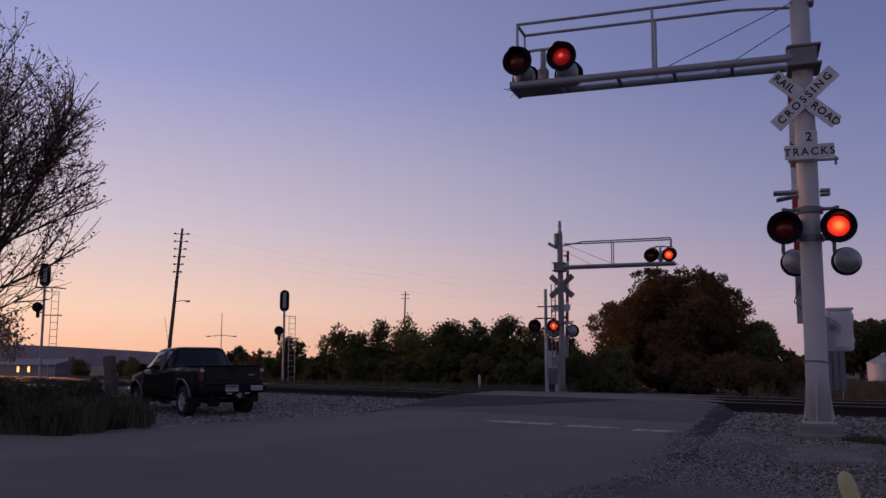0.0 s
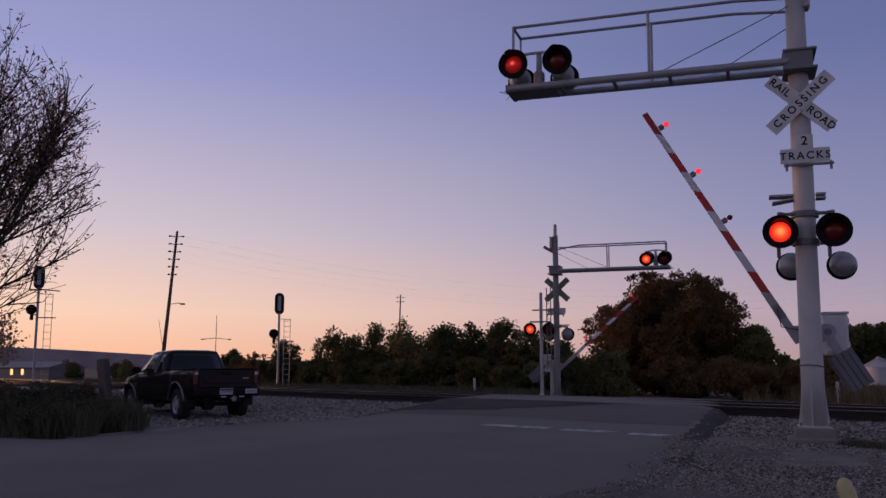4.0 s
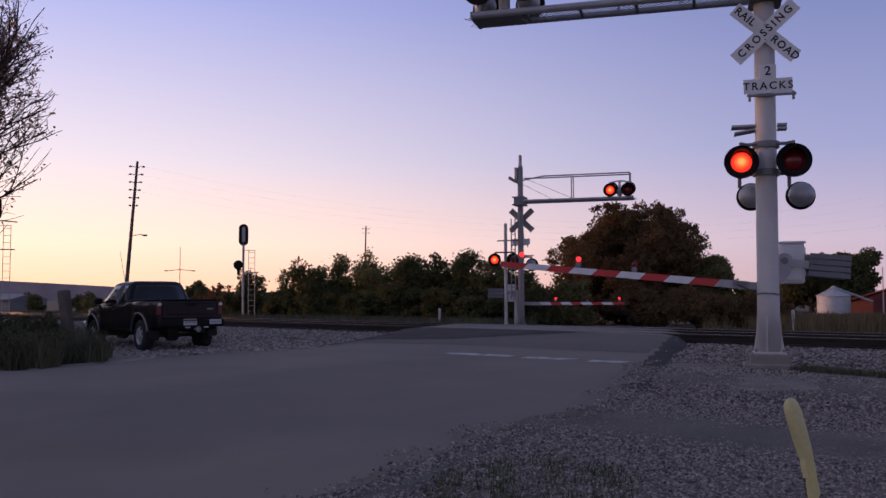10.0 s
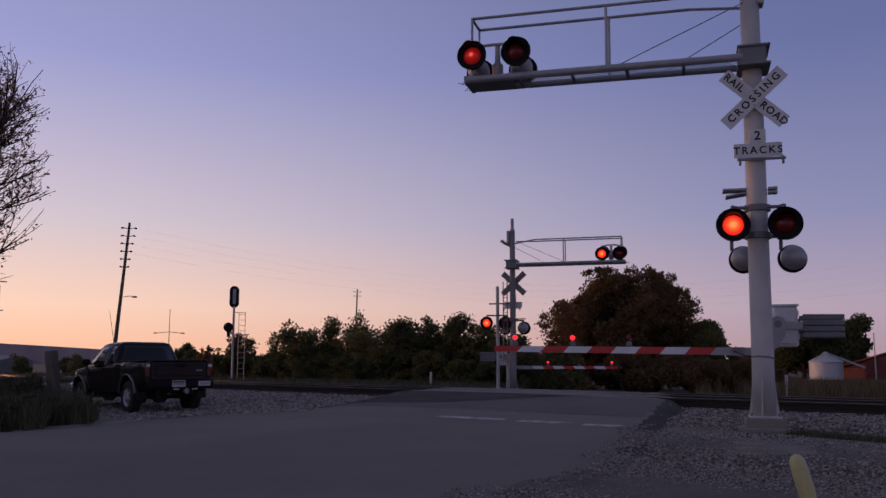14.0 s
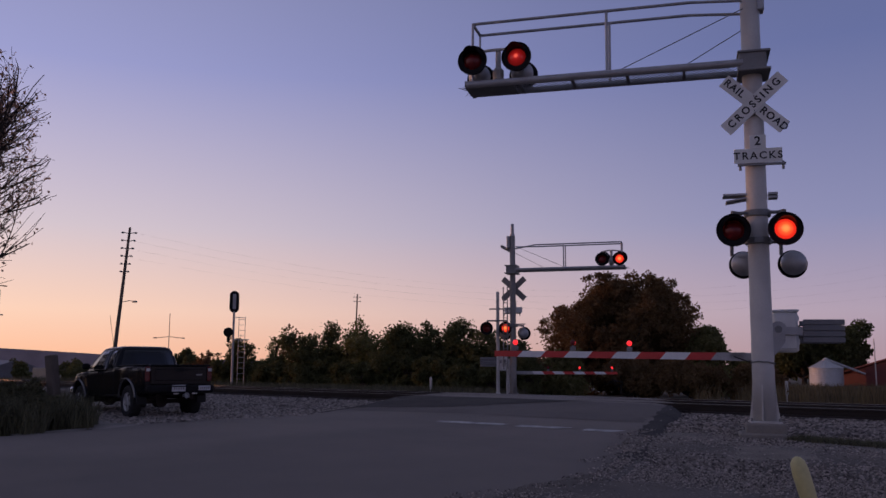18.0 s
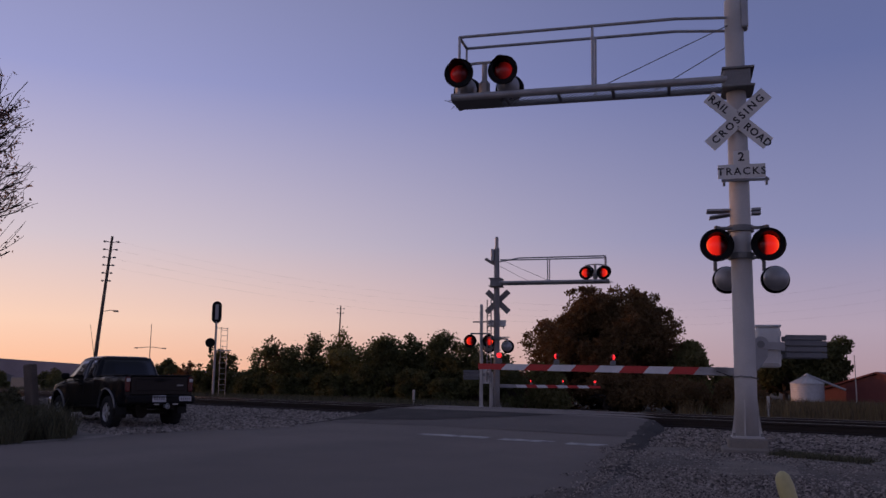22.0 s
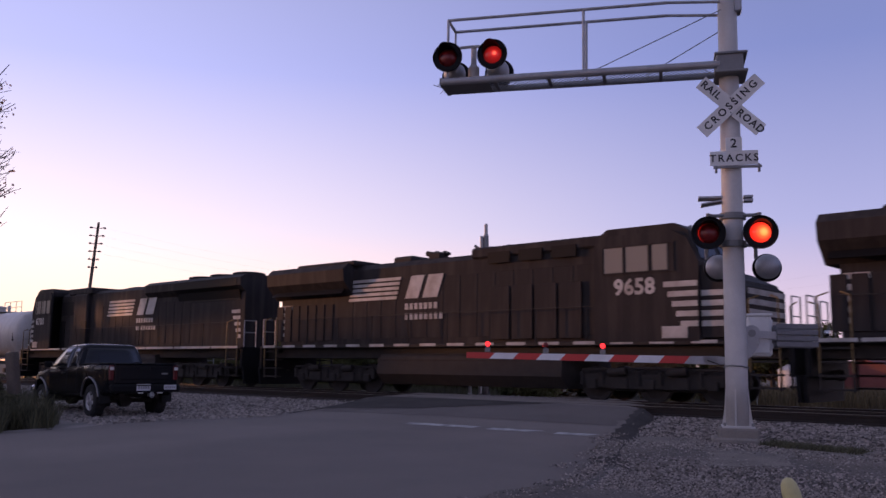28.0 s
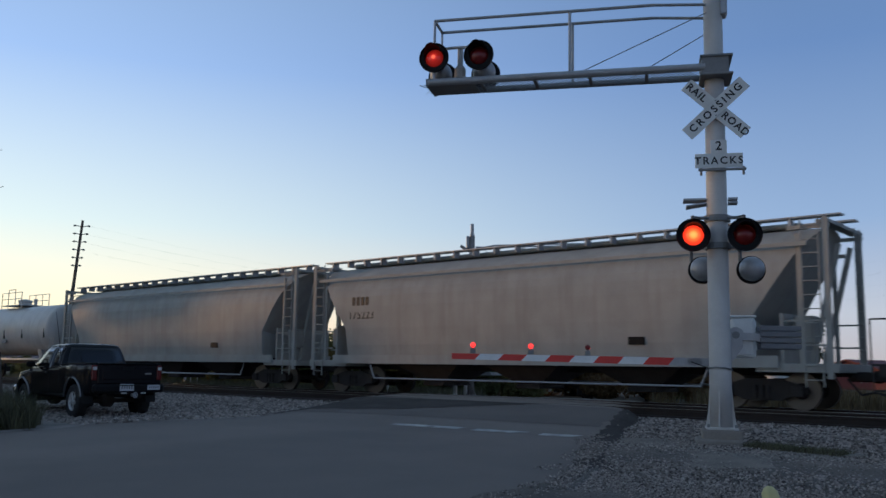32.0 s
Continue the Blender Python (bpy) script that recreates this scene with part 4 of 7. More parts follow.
    tube(bm, (a1 + 0.1, -0.27, top), (a1 + 0.1, 0.27, top), 0.026)
    tube(bm, (a1 + 0.1, 0.27, top), (a1 + 0.1, 0.27, arm_z), 0.02)
    part("handrail", bm, M["galv"], s, "tubular handrail")
    for x, y, dz in ((-2.15, -0.2, 0.98), (-1.3, 0.2, 0.7)):
        bm = bmesh.new()
        tube(bm, (x, y, arm_z + 0.05), (-0.1, y * 0.5, arm_z + dz), 0.008, seg=6)
        part("stay_cable", bm, M["dgrey"], s)
    # lamps at the end of the arm
    bm = bmesh.new()
    xc, zc = a1 + 0.5, arm_z + 0.42
    tube(bm, (xc, 0, arm_z), (xc, 0, zc + 0.26), 0.05)
    path_tube(bm, [(xc - 0.4, -0.12, zc + 0.22), (xc - 0.1, -0.05, zc + 0.26), (xc + 0.1, -0.05, zc + 0.26), (xc + 0.4, -0.12, zc + 0.22)], 0.028)
    lathe(bm, [(0.07, arm_z + 0.1), (0.1, arm_z + 0.14), (0.1, arm_z + 0.3), (0.06, arm_z + 0.36)], 12, pose(xc, 0, 0))
    part("arm_lamp_bracket", bm, M["grey"], s, "grey pipe bracket at the arm's end")
    k_l = 1.0 if steel == "grey" else 0.85
    for back in (False, True):
        ph = phases[3] if back else phases[2]
        for sx, q in ((-0.39 * k_l, 1), (0.39 * k_l, 0)):
            flashing_light(s, xc + sx, 0.3 if back else -0.3, zc + (-0.12 if back else 0.0), back, (q if not back else 1 - q) if ph else None, lit="lens_lit" if back else "lens_side")
    return s


NEAR_MAST = (-5.56, 13.3)
near_signal = cantilever_signal("cantilever_signal", "grey steel crossing mast with a walkway arm over the road", pose(NEAR_MAST[0] - 0.045, NEAR_MAST[1] - 0.023, 0, 0, 0.45, SKEW), -0.12, 5.77, 7.2, 4.72, (True, False, True, False))
FAR_MAST = (-21.5, 27.0)
# the darker steel also paints in this mast's backlit side
far_signal = cantilever_signal("cantilever_signal", "grey steel crossing mast beyond the rails, arm turned away", pose(*FAR_MAST, 0, 0, 0, SKEW + 180), -0.33, 4.77, 6.15, 4.4, (False, False, False, True), 2.0, "old_shaded_galv")


# flasher post beside the far mast
def flasher_post(m):
    s = thing("flasher_post", "slim grey post with a pair of red flashing lights", "crossing signal", m)
    bm = bmesh.new()
    lathe(bm, [(0.16, -0.33), (0.16, -0.2), (0.07, -0.05), (0.065, 3.9), (0.05, 3.95)], 14)
    part("post", bm, M["grey"], s)
    bm = bmesh.new()
    path_tube(bm, [(-0.381, -0.2, 2.77), (0.381, -0.2, 2.77)], 0.03)
    bx(bm, (0.15, 0, 3.25), (1.0, 0.05, 0.05))
    for x in (-0.381, 0.381):
        tube(bm, (x, -0.2, 2.8), (x, -0.2, 2.6), 0.03)
    part("lamp_bracket", bm, M["dgrey"], s)
    for sx, q in ((-0.381, 1), (0.381, 0)):
        flashing_light(s, sx, -0.3, 2.47, False, q)
    return s


flasher_post(pose(-22.2, 26.9, 0, 0, 0, SKEW))


# ---- gates ----
GATES = []


DROP = 0.45  # the arm hangs below its pivot


def crossing_gate(label, m, ground, pivot_z, length, lights, face=0):
    """Mechanism on a post, with a striped arm to local -X that turns about local Y."""
    s = thing("crossing_gate", label, "crossing gate", m, "crossing gates")
    bm = bmesh.new()
    lathe(bm, [(0.16, ground), (0.16, ground + 0.06), (0.075, ground + 0.12), (0.07, pivot_z + 0.05)], 14, pose(-0.21, 0.3, 0))
    bx(bm, (-0.12, 0.28, pivot_z - 0.05), (0.3, 0.1, 0.3), bev=0.01)
    part("gate_post", bm, M["grey"], s)
    bm = bmesh.new()
    bx(bm, (0.05, 0.12, pivot_z - 0.04), (0.37, 0.34, 0.66), bev=0.03)
    bx(bm, (0.05, -0.06, pivot_z - 0.04), (0.3, 0.03, 0.56), bev=0.01)
    bx(bm, (0.05, 0.12, pivot_z + 0.305), (0.41, 0.38, 0.04), bev=0.012)
    for dz in (-0.2, 0.18):
        bx(bm, (0.24, 0.02, pivot_z + dz), (0.03, 0.05, 0.09), bev=0.008)
    part("gate_mechanism", bm, M["white"], s, "pale grey gate machine box")
    bm = bmesh.new()
    tube(bm, (-0.08, -0.16, pivot_z), (-0.08, 0.4, pivot_z), 0.06, seg=14)
    part("pivot_shaft", bm, M["dgrey"], s)
    mp = pose(-0.08, 0, pivot_z)
    # curved root bracket from the pivot down to the arm, and the counterweight beams
    bm = bmesh.new()
    root = [(0.13 * math.cos(q), 0.13 * math.sin(q)) for q in np.linspace(-0.6, 2.6, 9)]
    root += [(-0.2, -0.12), (-0.34, -DROP + 0.07), (-0.36, -DROP - 0.06), (-0.14, -DROP - 0.06), (0.0, -DROP + 0.1), (0.1, -0.2)]
    prism(bm, root, "y", -0.13, -0.09)
    bx(bm, (-0.42, -0.1, -DROP), (0.7, 0.05, 0.13), bev=0.01)
    for y in (-0.12, 0.3):
        bx(bm, (0.42, y, -0.03), (0.95, 0.03, 0.12), turn("Y", 2))
    arm = part("gate_arm", bm, M["galv"], s, "gate arm root with counterweight beams", mp)
    each_box("counterweight", [((0.68, y, -0.17 + 0.095 * k), (0.62, 0.06, 0.085), None, 0.01) for y in (-0.17, 0.36) for k in range(4)], M["cweight"], arm, "stacked grey counterweight plate")
    bm = bmesh.new()
    path_tube(bm, [(-0.12, -0.15, -0.1), (-0.2, -0.16, -0.3), (-0.42, -0.15, -DROP - 0.1), (-0.7, -0.13, -DROP)], 0.008, 5)
    part("lamp_cable", bm, M["wire"], arm)
    # red and white boards
    seg = 0.406
    n = int((length - 0.83) / seg)
    for k in range(n):
        x = -length + seg * k
        sh = 0.10
        bm = bmesh.new()
        e0 = 0 if k == 0 else sh
        h0, h1 = 0.05 + 0.012 * k / n, 0.05 + 0.012 * (k + 1) / n
        prism(bm, [(x + 0, -DROP - h0), (x + seg, -DROP - h1), (x + seg + sh, -DROP + h1), (x + e0, -DROP + h0)], "y", -0.125, -0.085)
        part("stripe_board", bm, M["stripe_red"] if k % 2 == 0 else M["stripe_white"], arm)
    bm = bmesh.new()
    x = -length + seg * n
    prism(bm, [(x, -DROP - 0.062), (-0.52, -DROP - 0.07), (-0.52, -DROP + 0.07), (x + 0.1, -DROP + 0.062)], "y", -0.125, -0.085)
    part("stripe_board", bm, M["galv"], arm, "bare grey board")
    for x, phase in lights:
        x += 0.08
        bm = bmesh.new()
        bx(bm, (x, -0.1, -DROP + 0.1), (0.09, 0.06, 0.08), bev=0.008)
        tube(bm, (x, -0.1, -DROP + 0.12), (x, -0.1, -DROP + 0.25), 0.016)
        part("gate_light_base", bm, M["dgrey"], arm)
        bm = bmesh.new()
        lathe(bm, [(0.001, -0.04), (0.03, -0.034), (0.045, -0.018), (0.045, 0.0)], 14, pose(0, 0, 0, -90, 0, 0), 0)
        lathe(bm, [(0.045, 0.0), (0.045, 0.018), (0.03, 0.034), (0.001, 0.04)], 14, pose(0, 0, 0, -90, 0, 0), 1)
        mm = pose(x, -0.1, -DROP + 0.2, 0, 0, face)
        ob = part("gate_light", bm, [M["gate_lit"], M["lens_dark"]], arm, "small red gate lamp", mm, True)
        if phase is not None:
            (FLASH_A if phase == 0 else FLASH_B).append((ob, mm))
    GATES.append((arm, mp))
    return s


crossing_gate("red and white striped gate beside the mast", pose(-5.61, 14.15, 0, 0, 0, SKEW), -0.12, 1.545, 4.72, ((-4.43, None), (-3.42, 1), (-2.46, 0)))
crossing_gate("red and white striped gate beyond the rails", pose(-22.2, 27.3, 0, 0, 0, SKEW + 180), -0.33, 1.17, 4.37, ((-4.25, None), (-1.75, 1), (-3.0, 0)), 180)

# ---- parked pickup ----
def pickup(m):
    """Extended-cab four-wheel-drive pickup; it heads to local +X, ground at z 0."""
    t = thing("pickup_truck", "black extended-cab pickup parked on the gravel verge", "pickup truck", m)
    REAR, FRONT, AX_R, AX_F, TYRE = -2.42, 2.56, -1.5, 1.72, 0.38

    def waist(x):
        """Half width of the body along its length."""
        w = 0.845
        if x > 1.9:
            w -= 0.16 * ((x - 1.9) / 0.66) ** 2
        if x < -2.2:
            w -= 0.03 * ((-2.2 - x) / 0.22) ** 2
        for a in (AX_R, AX_F):
            w += 0.035 * math.exp(-((x - a) / 0.42) ** 4)
        return w

    def deck(x):
        """Height of bed rail, belt line and bonnet."""
        return float(np.interp(x, [-2.42, -0.55, -0.5, 1.12, 1.3, 2.2, 2.42, 2.56], [1.215, 1.215, 1.17, 1.13, 1.12, 1.02, 0.95, 0.82]))

    def floor_line(x):
        z = float(np.interp(x, [-2.42, -2.1, 2.2, 2.56], [0.62, 0.5, 0.5, 0.56]))
        for a in (AX_R, AX_F):
            d = 0.2304 - (x - a) ** 2
            if d > 0:
                z = max(z, 0.42 + math.sqrt(d))
        return z

    stations = sorted(set(np.round(np.linspace(REAR, FRONT, 96), 3)) | {-2.36, -2.355, -0.6, -0.595})
    bm = bmesh.new()
    rings = []
    for x in stations:
        w, zt, zb = waist(x), deck(x), floor_line(x)
        bed = -2.356 < x < -0.598
        zi = 0.68 if bed else zt
        half = [(w * 0.93, zb), (w, zb + 0.05), (w * 1.0, zb + (zt - zb) * 0.5), (w * 0.992, zt - 0.14), (w * 0.975, zt - 0.05), (w * 0.945, zt - 0.008), (w - 0.1, zt), (w - 0.105, zi), (0.3, zi + (0 if bed else 0.02))]
        rings.append([bm.verts.new((x, y, z)) for y, z in half] + [bm.verts.new((x, -y, z)) for y, z in half[::-1]])
    n = len(rings[0])
    for a, b in zip(rings, rings[1:]):
        for k in range(n):
            bm.faces.new((a[k], a[(k + 1) % n], b[(k + 1) % n], b[k]))
    bm.faces.new(rings[0][::-1])
    bm.faces.new(rings[-1])
    bmesh.ops.recalc_face_normals(bm, faces=bm.faces[:])
    body = part("body", bm, M["truckpaint"], t, "glossy black rounded body", smooth=True)
    body.data.set_sharp_from_angle(angle=radians(38))
    # cab: rings of rounded rectangles from the belt to the roof
    LEVELS = [1.14, 1.3, 1.5, 1.62, 1.69, 1.725, 1.74]
    X0 = [-0.66, -0.63, -0.585, -0.55, -0.5, -0.42, -0.2]
    X1 = [1.32, 1.1, 0.84, 0.7, 0.6, 0.48, 0.3]
    HW = [0.825, 0.79, 0.725, 0.675, 0.625, 0.55, 0.35]

    def cab_at(z):
        return tuple(float(np.interp(z, LEVELS, q)) for q in (X0, X1, HW))

    bm = bmesh.new()
    rings = []
    for z in LEVELS:
        x0, x1, w = cab_at(z)
        r = 0.1
        loop = []
        for cx0, cy0, a0 in ((x1 - r, w - r, 0), (x0 + r, w - r, 90), (x0 + r, -w + r, 180), (x1 - r, -w + r, 270)):
            for k in range(6):
                q = radians(a0 + 18 * k)
                loop.append(bm.verts.new((cx0 + r * math.cos(q), cy0 + r * math.sin(q), z)))
        rings.append(loop)
    for a, b in zip(rings, rings[1:]):
        for k in range(24):
            bm.faces.new((a[k], a[(k + 1) % 24], b[(k + 1) % 24], b[k]))
    bm.faces.new(rings[-1])
    bmesh.ops.recalc_face_normals(bm, faces=bm.faces[:])
    cab = part("cab", bm, M["truckpaint"], t, "rounded cab shell", smooth=True)

    def pane(name, side, z0, z1, lo, hi):
        """Glass that follows the cab's slope; lo and hi are its two ends (along x on a side, along y in front and behind) as functions of z."""
        g = bmesh.new()
        strip = []
        for k in range(6):
            z = z0 + (z1 - z0) * k / 5
            x0, x1, w = cab_at(z)
            row = []
            for j in range(5):
                u = lo(z) + (hi(z) - lo(z)) * j / 4
                bow = 0.03 * (1 - (u / max(0.1, w)) ** 2)
                row.append({"left": (u, w + 0.006, z), "right": (u, -w - 0.006, z), "rear": (x0 - 0.004 - bow, u, z), "front": (x1 + 0.004 + bow, u, z)}[side])
            strip.append([g.verts.new(p) for p in row])
        for a, b in zip(strip, strip[1:]):
            for j in range(4):
                g.faces.new((a[j], a[j + 1], b[j + 1], b[j]))
        skin = g.faces[:]
        bmesh.ops.recalc_face_normals(g, faces=skin)
        bmesh.ops.solidify(g, geom=skin, thickness=0.004)
        part(name, g, M["truckglass"], cab, "dark tinted glass", smooth=True)

    pane("rear_window", "rear", 1.2, 1.63, lambda z: -0.86 * cab_at(z)[2], lambda z: 0.86 * cab_at(z)[2])
    pane("windscreen", "front", 1.2, 1.63, lambda z: -0.88 * cab_at(z)[2], lambda z: 0.88 * cab_at(z)[2])
    for s, side in ((1, "left"), (-1, "right")):
        pane("side_window", side, 1.19, 1.61, lambda z: cab_at(z)[0] + 0.13, lambda z: -0.02)
        pane("side_window", side, 1.19, 1.61, lambda z: 0.06, lambda z: cab_at(z)[1] - 0.17)
        # paler tubes paint sky glints on the window pillar and the cab's edge
        bm = bmesh.new()
        path_tube(bm, [(0.02, s * (cab_at(z)[2] + 0.004), z) for z in (1.16, 1.3, 1.5, 1.64)], 0.02, 8)
        part("pillar_glint", bm, M["truckglint"], cab, "glossy pillar strip with a painted glint")
        bm = bmesh.new()
        path_tube(bm, [(cab_at(z)[1] - 0.05, s * (cab_at(z)[2] - 0.015), z) for z in (1.17, 1.35, 1.5, 1.66)] + [(x, s * (cab_at(1.68)[2] - 0.005), 1.682) for x in (0.4, 0.0, -0.46)], 0.016, 8)
        part("cab_edge_glint", bm, M["truckglint"], cab, "glossy cab edge with a painted glint")
        bm = bmesh.new()
        bx(bm, (0.95, s * 0.97, 1.25), (0.1, 0.2, 0.15), bev=0.035)
        tube(bm, (0.95, s * 0.83, 1.2), (0.95, s * 0.92, 1.22), 0.022)
        part("mirror", bm, M["black"], t)
        bm = bmesh.new()
        bx(bm, (0.2, s * 0.852, 1.04), (0.17, 0.022, 0.04), bev=0.008)
        part("door_handle", bm, M["black"], t)
        for x in (-0.6, 0.02, 1.16):
            bm = bmesh.new()
            bx(bm, (x, s * (waist(x) + 0.0005), 0.86), (0.008, 0.006, 0.52))
            part("door_seam", bm, M["black"], t)
        # rolled lips over the wheels, coloured paler for their glint
        for cx in (AX_R, AX_F):
            bm = bmesh.new()
            pts = [(cx + 0.5 * math.cos(q), s * (waist(cx + 0.5 * math.cos(q)) + 0.012), 0.42 + 0.5 * math.sin(q)) for q in np.linspace(0.12, math.pi - 0.12, 16)]
            path_tube(bm, pts, 0.026, 8)
            part("wheel_arch", bm, M["truckglint"], t, "flared glossy wheel lip with a painted glint")
        # bonnet edge, its highlight given by the paler colour
        bm = bmesh.new()
        path_tube(bm, [(x, s * (waist(x) * 0.955), deck(x) - 0.015) for x in (1.35, 1.7, 2.0, 2.2, 2.36, 2.46)], 0.024, 8)
        part("bonnet_edge", bm, M["truckglint"], t, "glossy rolled bonnet edge with a painted glint")
        bm = bmesh.new()
        bx(bm, (-1.5, s * 0.775, 1.226), (1.78, 0.1, 0.03), bev=0.012)
        part("bed_rail", bm, M["black"], t, "black bed rail cap")
        bm = bmesh.new()
        bx(bm, (REAR - 0.005, s * 0.765, 1.02), (0.07, 0.12, 0.34), bev=0.022)
        lamp = part("tail_lamp", bm, M["tail"], t, "red tail lamp")
        bm = bmesh.new()
        bx(bm, (REAR - 0.042, s * 0.765, 1.115), (0.008, 0.09, 0.07), bev=0.003)
        part("reverse_lens", bm, M["lampglass"], lamp, "clear reversing lens")
        bm = bmesh.new()
        prism(bm, [(AX_R - 0.6, 0.34), (AX_R - 0.57, 0.34), (AX_R - 0.55, 0.62), (AX_R - 0.58, 0.62)], "y", s * 0.62, s * 0.86)
        part("mud_flap", bm, M["rubber"], t)
    # tailgate with a pressed panel and a spoiler lip
    bm = bmesh.new()
    bx(bm, (REAR - 0.012, 0, 0.99), (0.05, 1.38, 0.44), bev=0.02)
    bx(bm, (REAR - 0.045, 0, 1.0), (0.02, 1.18, 0.26), bev=0.009)
    bx(bm, (REAR - 0.02, 0, 1.222), (0.075, 1.42, 0.03), bev=0.012)
    gate = part("tailgate", bm, M["truckpaint"], t, "black tailgate with a pressed panel")
    bm = bmesh.new()
    bx(bm, (REAR - 0.058, 0, 1.115), (0.014, 0.26, 0.075), bev=0.006)
    part("handle", bm, M["black"], gate)
    bm = bmesh.new()
    bx(bm, (REAR - 0.06, -0.48, 1.0), (0.008, 0.16, 0.035), bev=0.003)
    part("emblem", bm, M["old_shaded_galv"], gate)
    bm = bmesh.new()
    bx(bm, (REAR - 0.1, 0, 0.67), (0.18, 1.66, 0.19), bev=0.045)
    bx(bm, (REAR - 0.16, 0, 0.735), (0.1, 0.5, 0.03), bev=0.01)
    part("rear_bumper", bm, M["black"], t, "black step bumper")
    for y, wd, hh, lab in ((0.08, 0.33, 0.15, "blank pale number plate"), (-0.56, 0.3, 0.11, "pale bumper sticker")):
        bm = bmesh.new()
        bx(bm, (REAR - 0.196, y, 0.69), (0.012, wd, hh), bev=0.004)
        p = part("number_plate" if y > 0 else "sticker", bm, M["plate"], t, lab)
        bm = bmesh.new()
        for k in range(5):
            bx(bm, (REAR - 0.2035, y - wd * 0.34 + wd * 0.17 * k, 0.69), (0.003, wd * 0.1, hh * 0.42))
        part("plate_bar", bm, M["dgrey"], p)
    bm = bmesh.new()
    bx(bm, (REAR - 0.16, -0.1, 0.52), (0.16, 0.07, 0.07), bev=0.01)
    for k in range(10):
        a, b = 2 * math.pi * k / 10, 2 * math.pi * (k + 1) / 10
        tube(bm, (REAR - 0.25, -0.1 + 0.05 * math.cos(a), 0.52 + 0.06 * math.sin(a)), (REAR - 0.25, -0.1 + 0.05 * math.cos(b), 0.52 + 0.06 * math.sin(b)), 0.012, seg=6)
    part("tow_hitch", bm, M["galv"], t, "grey tow hitch ring")
    for y in (0.14, -0.32):
        bm = bmesh.new()
        bx(bm, (REAR - 0.19, y, 0.565), (0.02, 0.13, 0.03), bev=0.006)
        part("bumper_lamp", bm, M["lampglass"], t, "small clear lamp under the bumper")
    bm = bmesh.new()
    bx(bm, (FRONT + 0.02, 0, 0.62), (0.16, 1.6, 0.22), bev=0.05)
    part("front_bumper", bm, M["chrome"], t)
    bm = bmesh.new()
    for s in (-1, 1):
        bx(bm, (0.0, s * 0.42, 0.5), (4.5, 0.09, 0.13))
    for x in (AX_R, AX_F):
        tube(bm, (x, -0.72, TYRE), (x, 0.72, TYRE), 0.055)
        tube(bm, (x - 0.12, 0.05, TYRE), (x + 0.12, 0.05, TYRE), 0.15, seg=14)
    bx(bm, (0.3, 0, 0.52), (1.2, 0.6, 0.2))
    part("chassis", bm, M["under"], t)
    bm = bmesh.new()
    tube(bm, (-0.62, 0.79, 1.2), (-0.15, 0.84, 2.5), 0.007, 0.005, seg=5)
    part("aerial", bm, M["black"], t)
    for x in (AX_R, AX_F):
        for s in (-1, 1):
            q = pose(x, s * 0.74, TYRE, -90 * s, 0, 0)
            bm = bmesh.new()
            r, w = TYRE, 0.13
            lathe(bm, [(r * 0.56, -w * 0.9), (r * 0.85, -w), (r * 0.97, -w * 0.8), (r, -w * 0.5), (r, w * 0.5), (r * 0.97, w * 0.8), (r * 0.85, w), (r * 0.6, w * 0.92), (r * 0.55, w * 0.5)], 36, q)
            for k in range(36):
                a = 2 * math.pi * k / 36
                bx(bm, q @ Vector((r * 0.99 * math.cos(a), r * 0.99 * math.sin(a), 0.05 * (-1) ** k)), (0.03, 0.03, 0.1), q.to_3x3() @ Matrix.Rotation(a, 3, "Z"))
            wheel = part("wheel", bm, M["rubber"], t, "knobbly black tyre", smooth=False)
            bm = bmesh.new()
            lathe(bm, [(0.02, 0.02), (0.17, 0.03), (0.2, 0.1), (0.215, 0.115), (0.222, 0.1), (0.222, -0.1)], 28, q)
            part("rim", bm, M["alloy"], wheel, "bright alloy rim")
            for k in range(5):
                bm = bmesh.new()
                a = 2 * math.pi * k / 5 + 0.3
                bx(bm, q @ Vector((0.11 * math.cos(a), 0.11 * math.sin(a), 0.085)), (0.21, 0.07, 0.03), q.to_3x3() @ Matrix.Rotation(a, 3, "Z"), 0.01)
                part("spoke", bm, M["alloy"], wheel, "polished alloy spoke")
            bm = bmesh.new()
            lathe(bm, [(0.06, 0.05), (0.06, 0.11), (0.045, 0.125), (0.01, 0.128)], 14, q)
            part("hub_cap", bm, M["alloy"], wheel)
    return t


pickup(pose(-19.83, 10.38, -0.25, 0, 1.0, 174.6) @ Matrix.Scale(0.946, 4))

# ---- the freight train ----
TRAIN = []  # (thing, offset along the train)


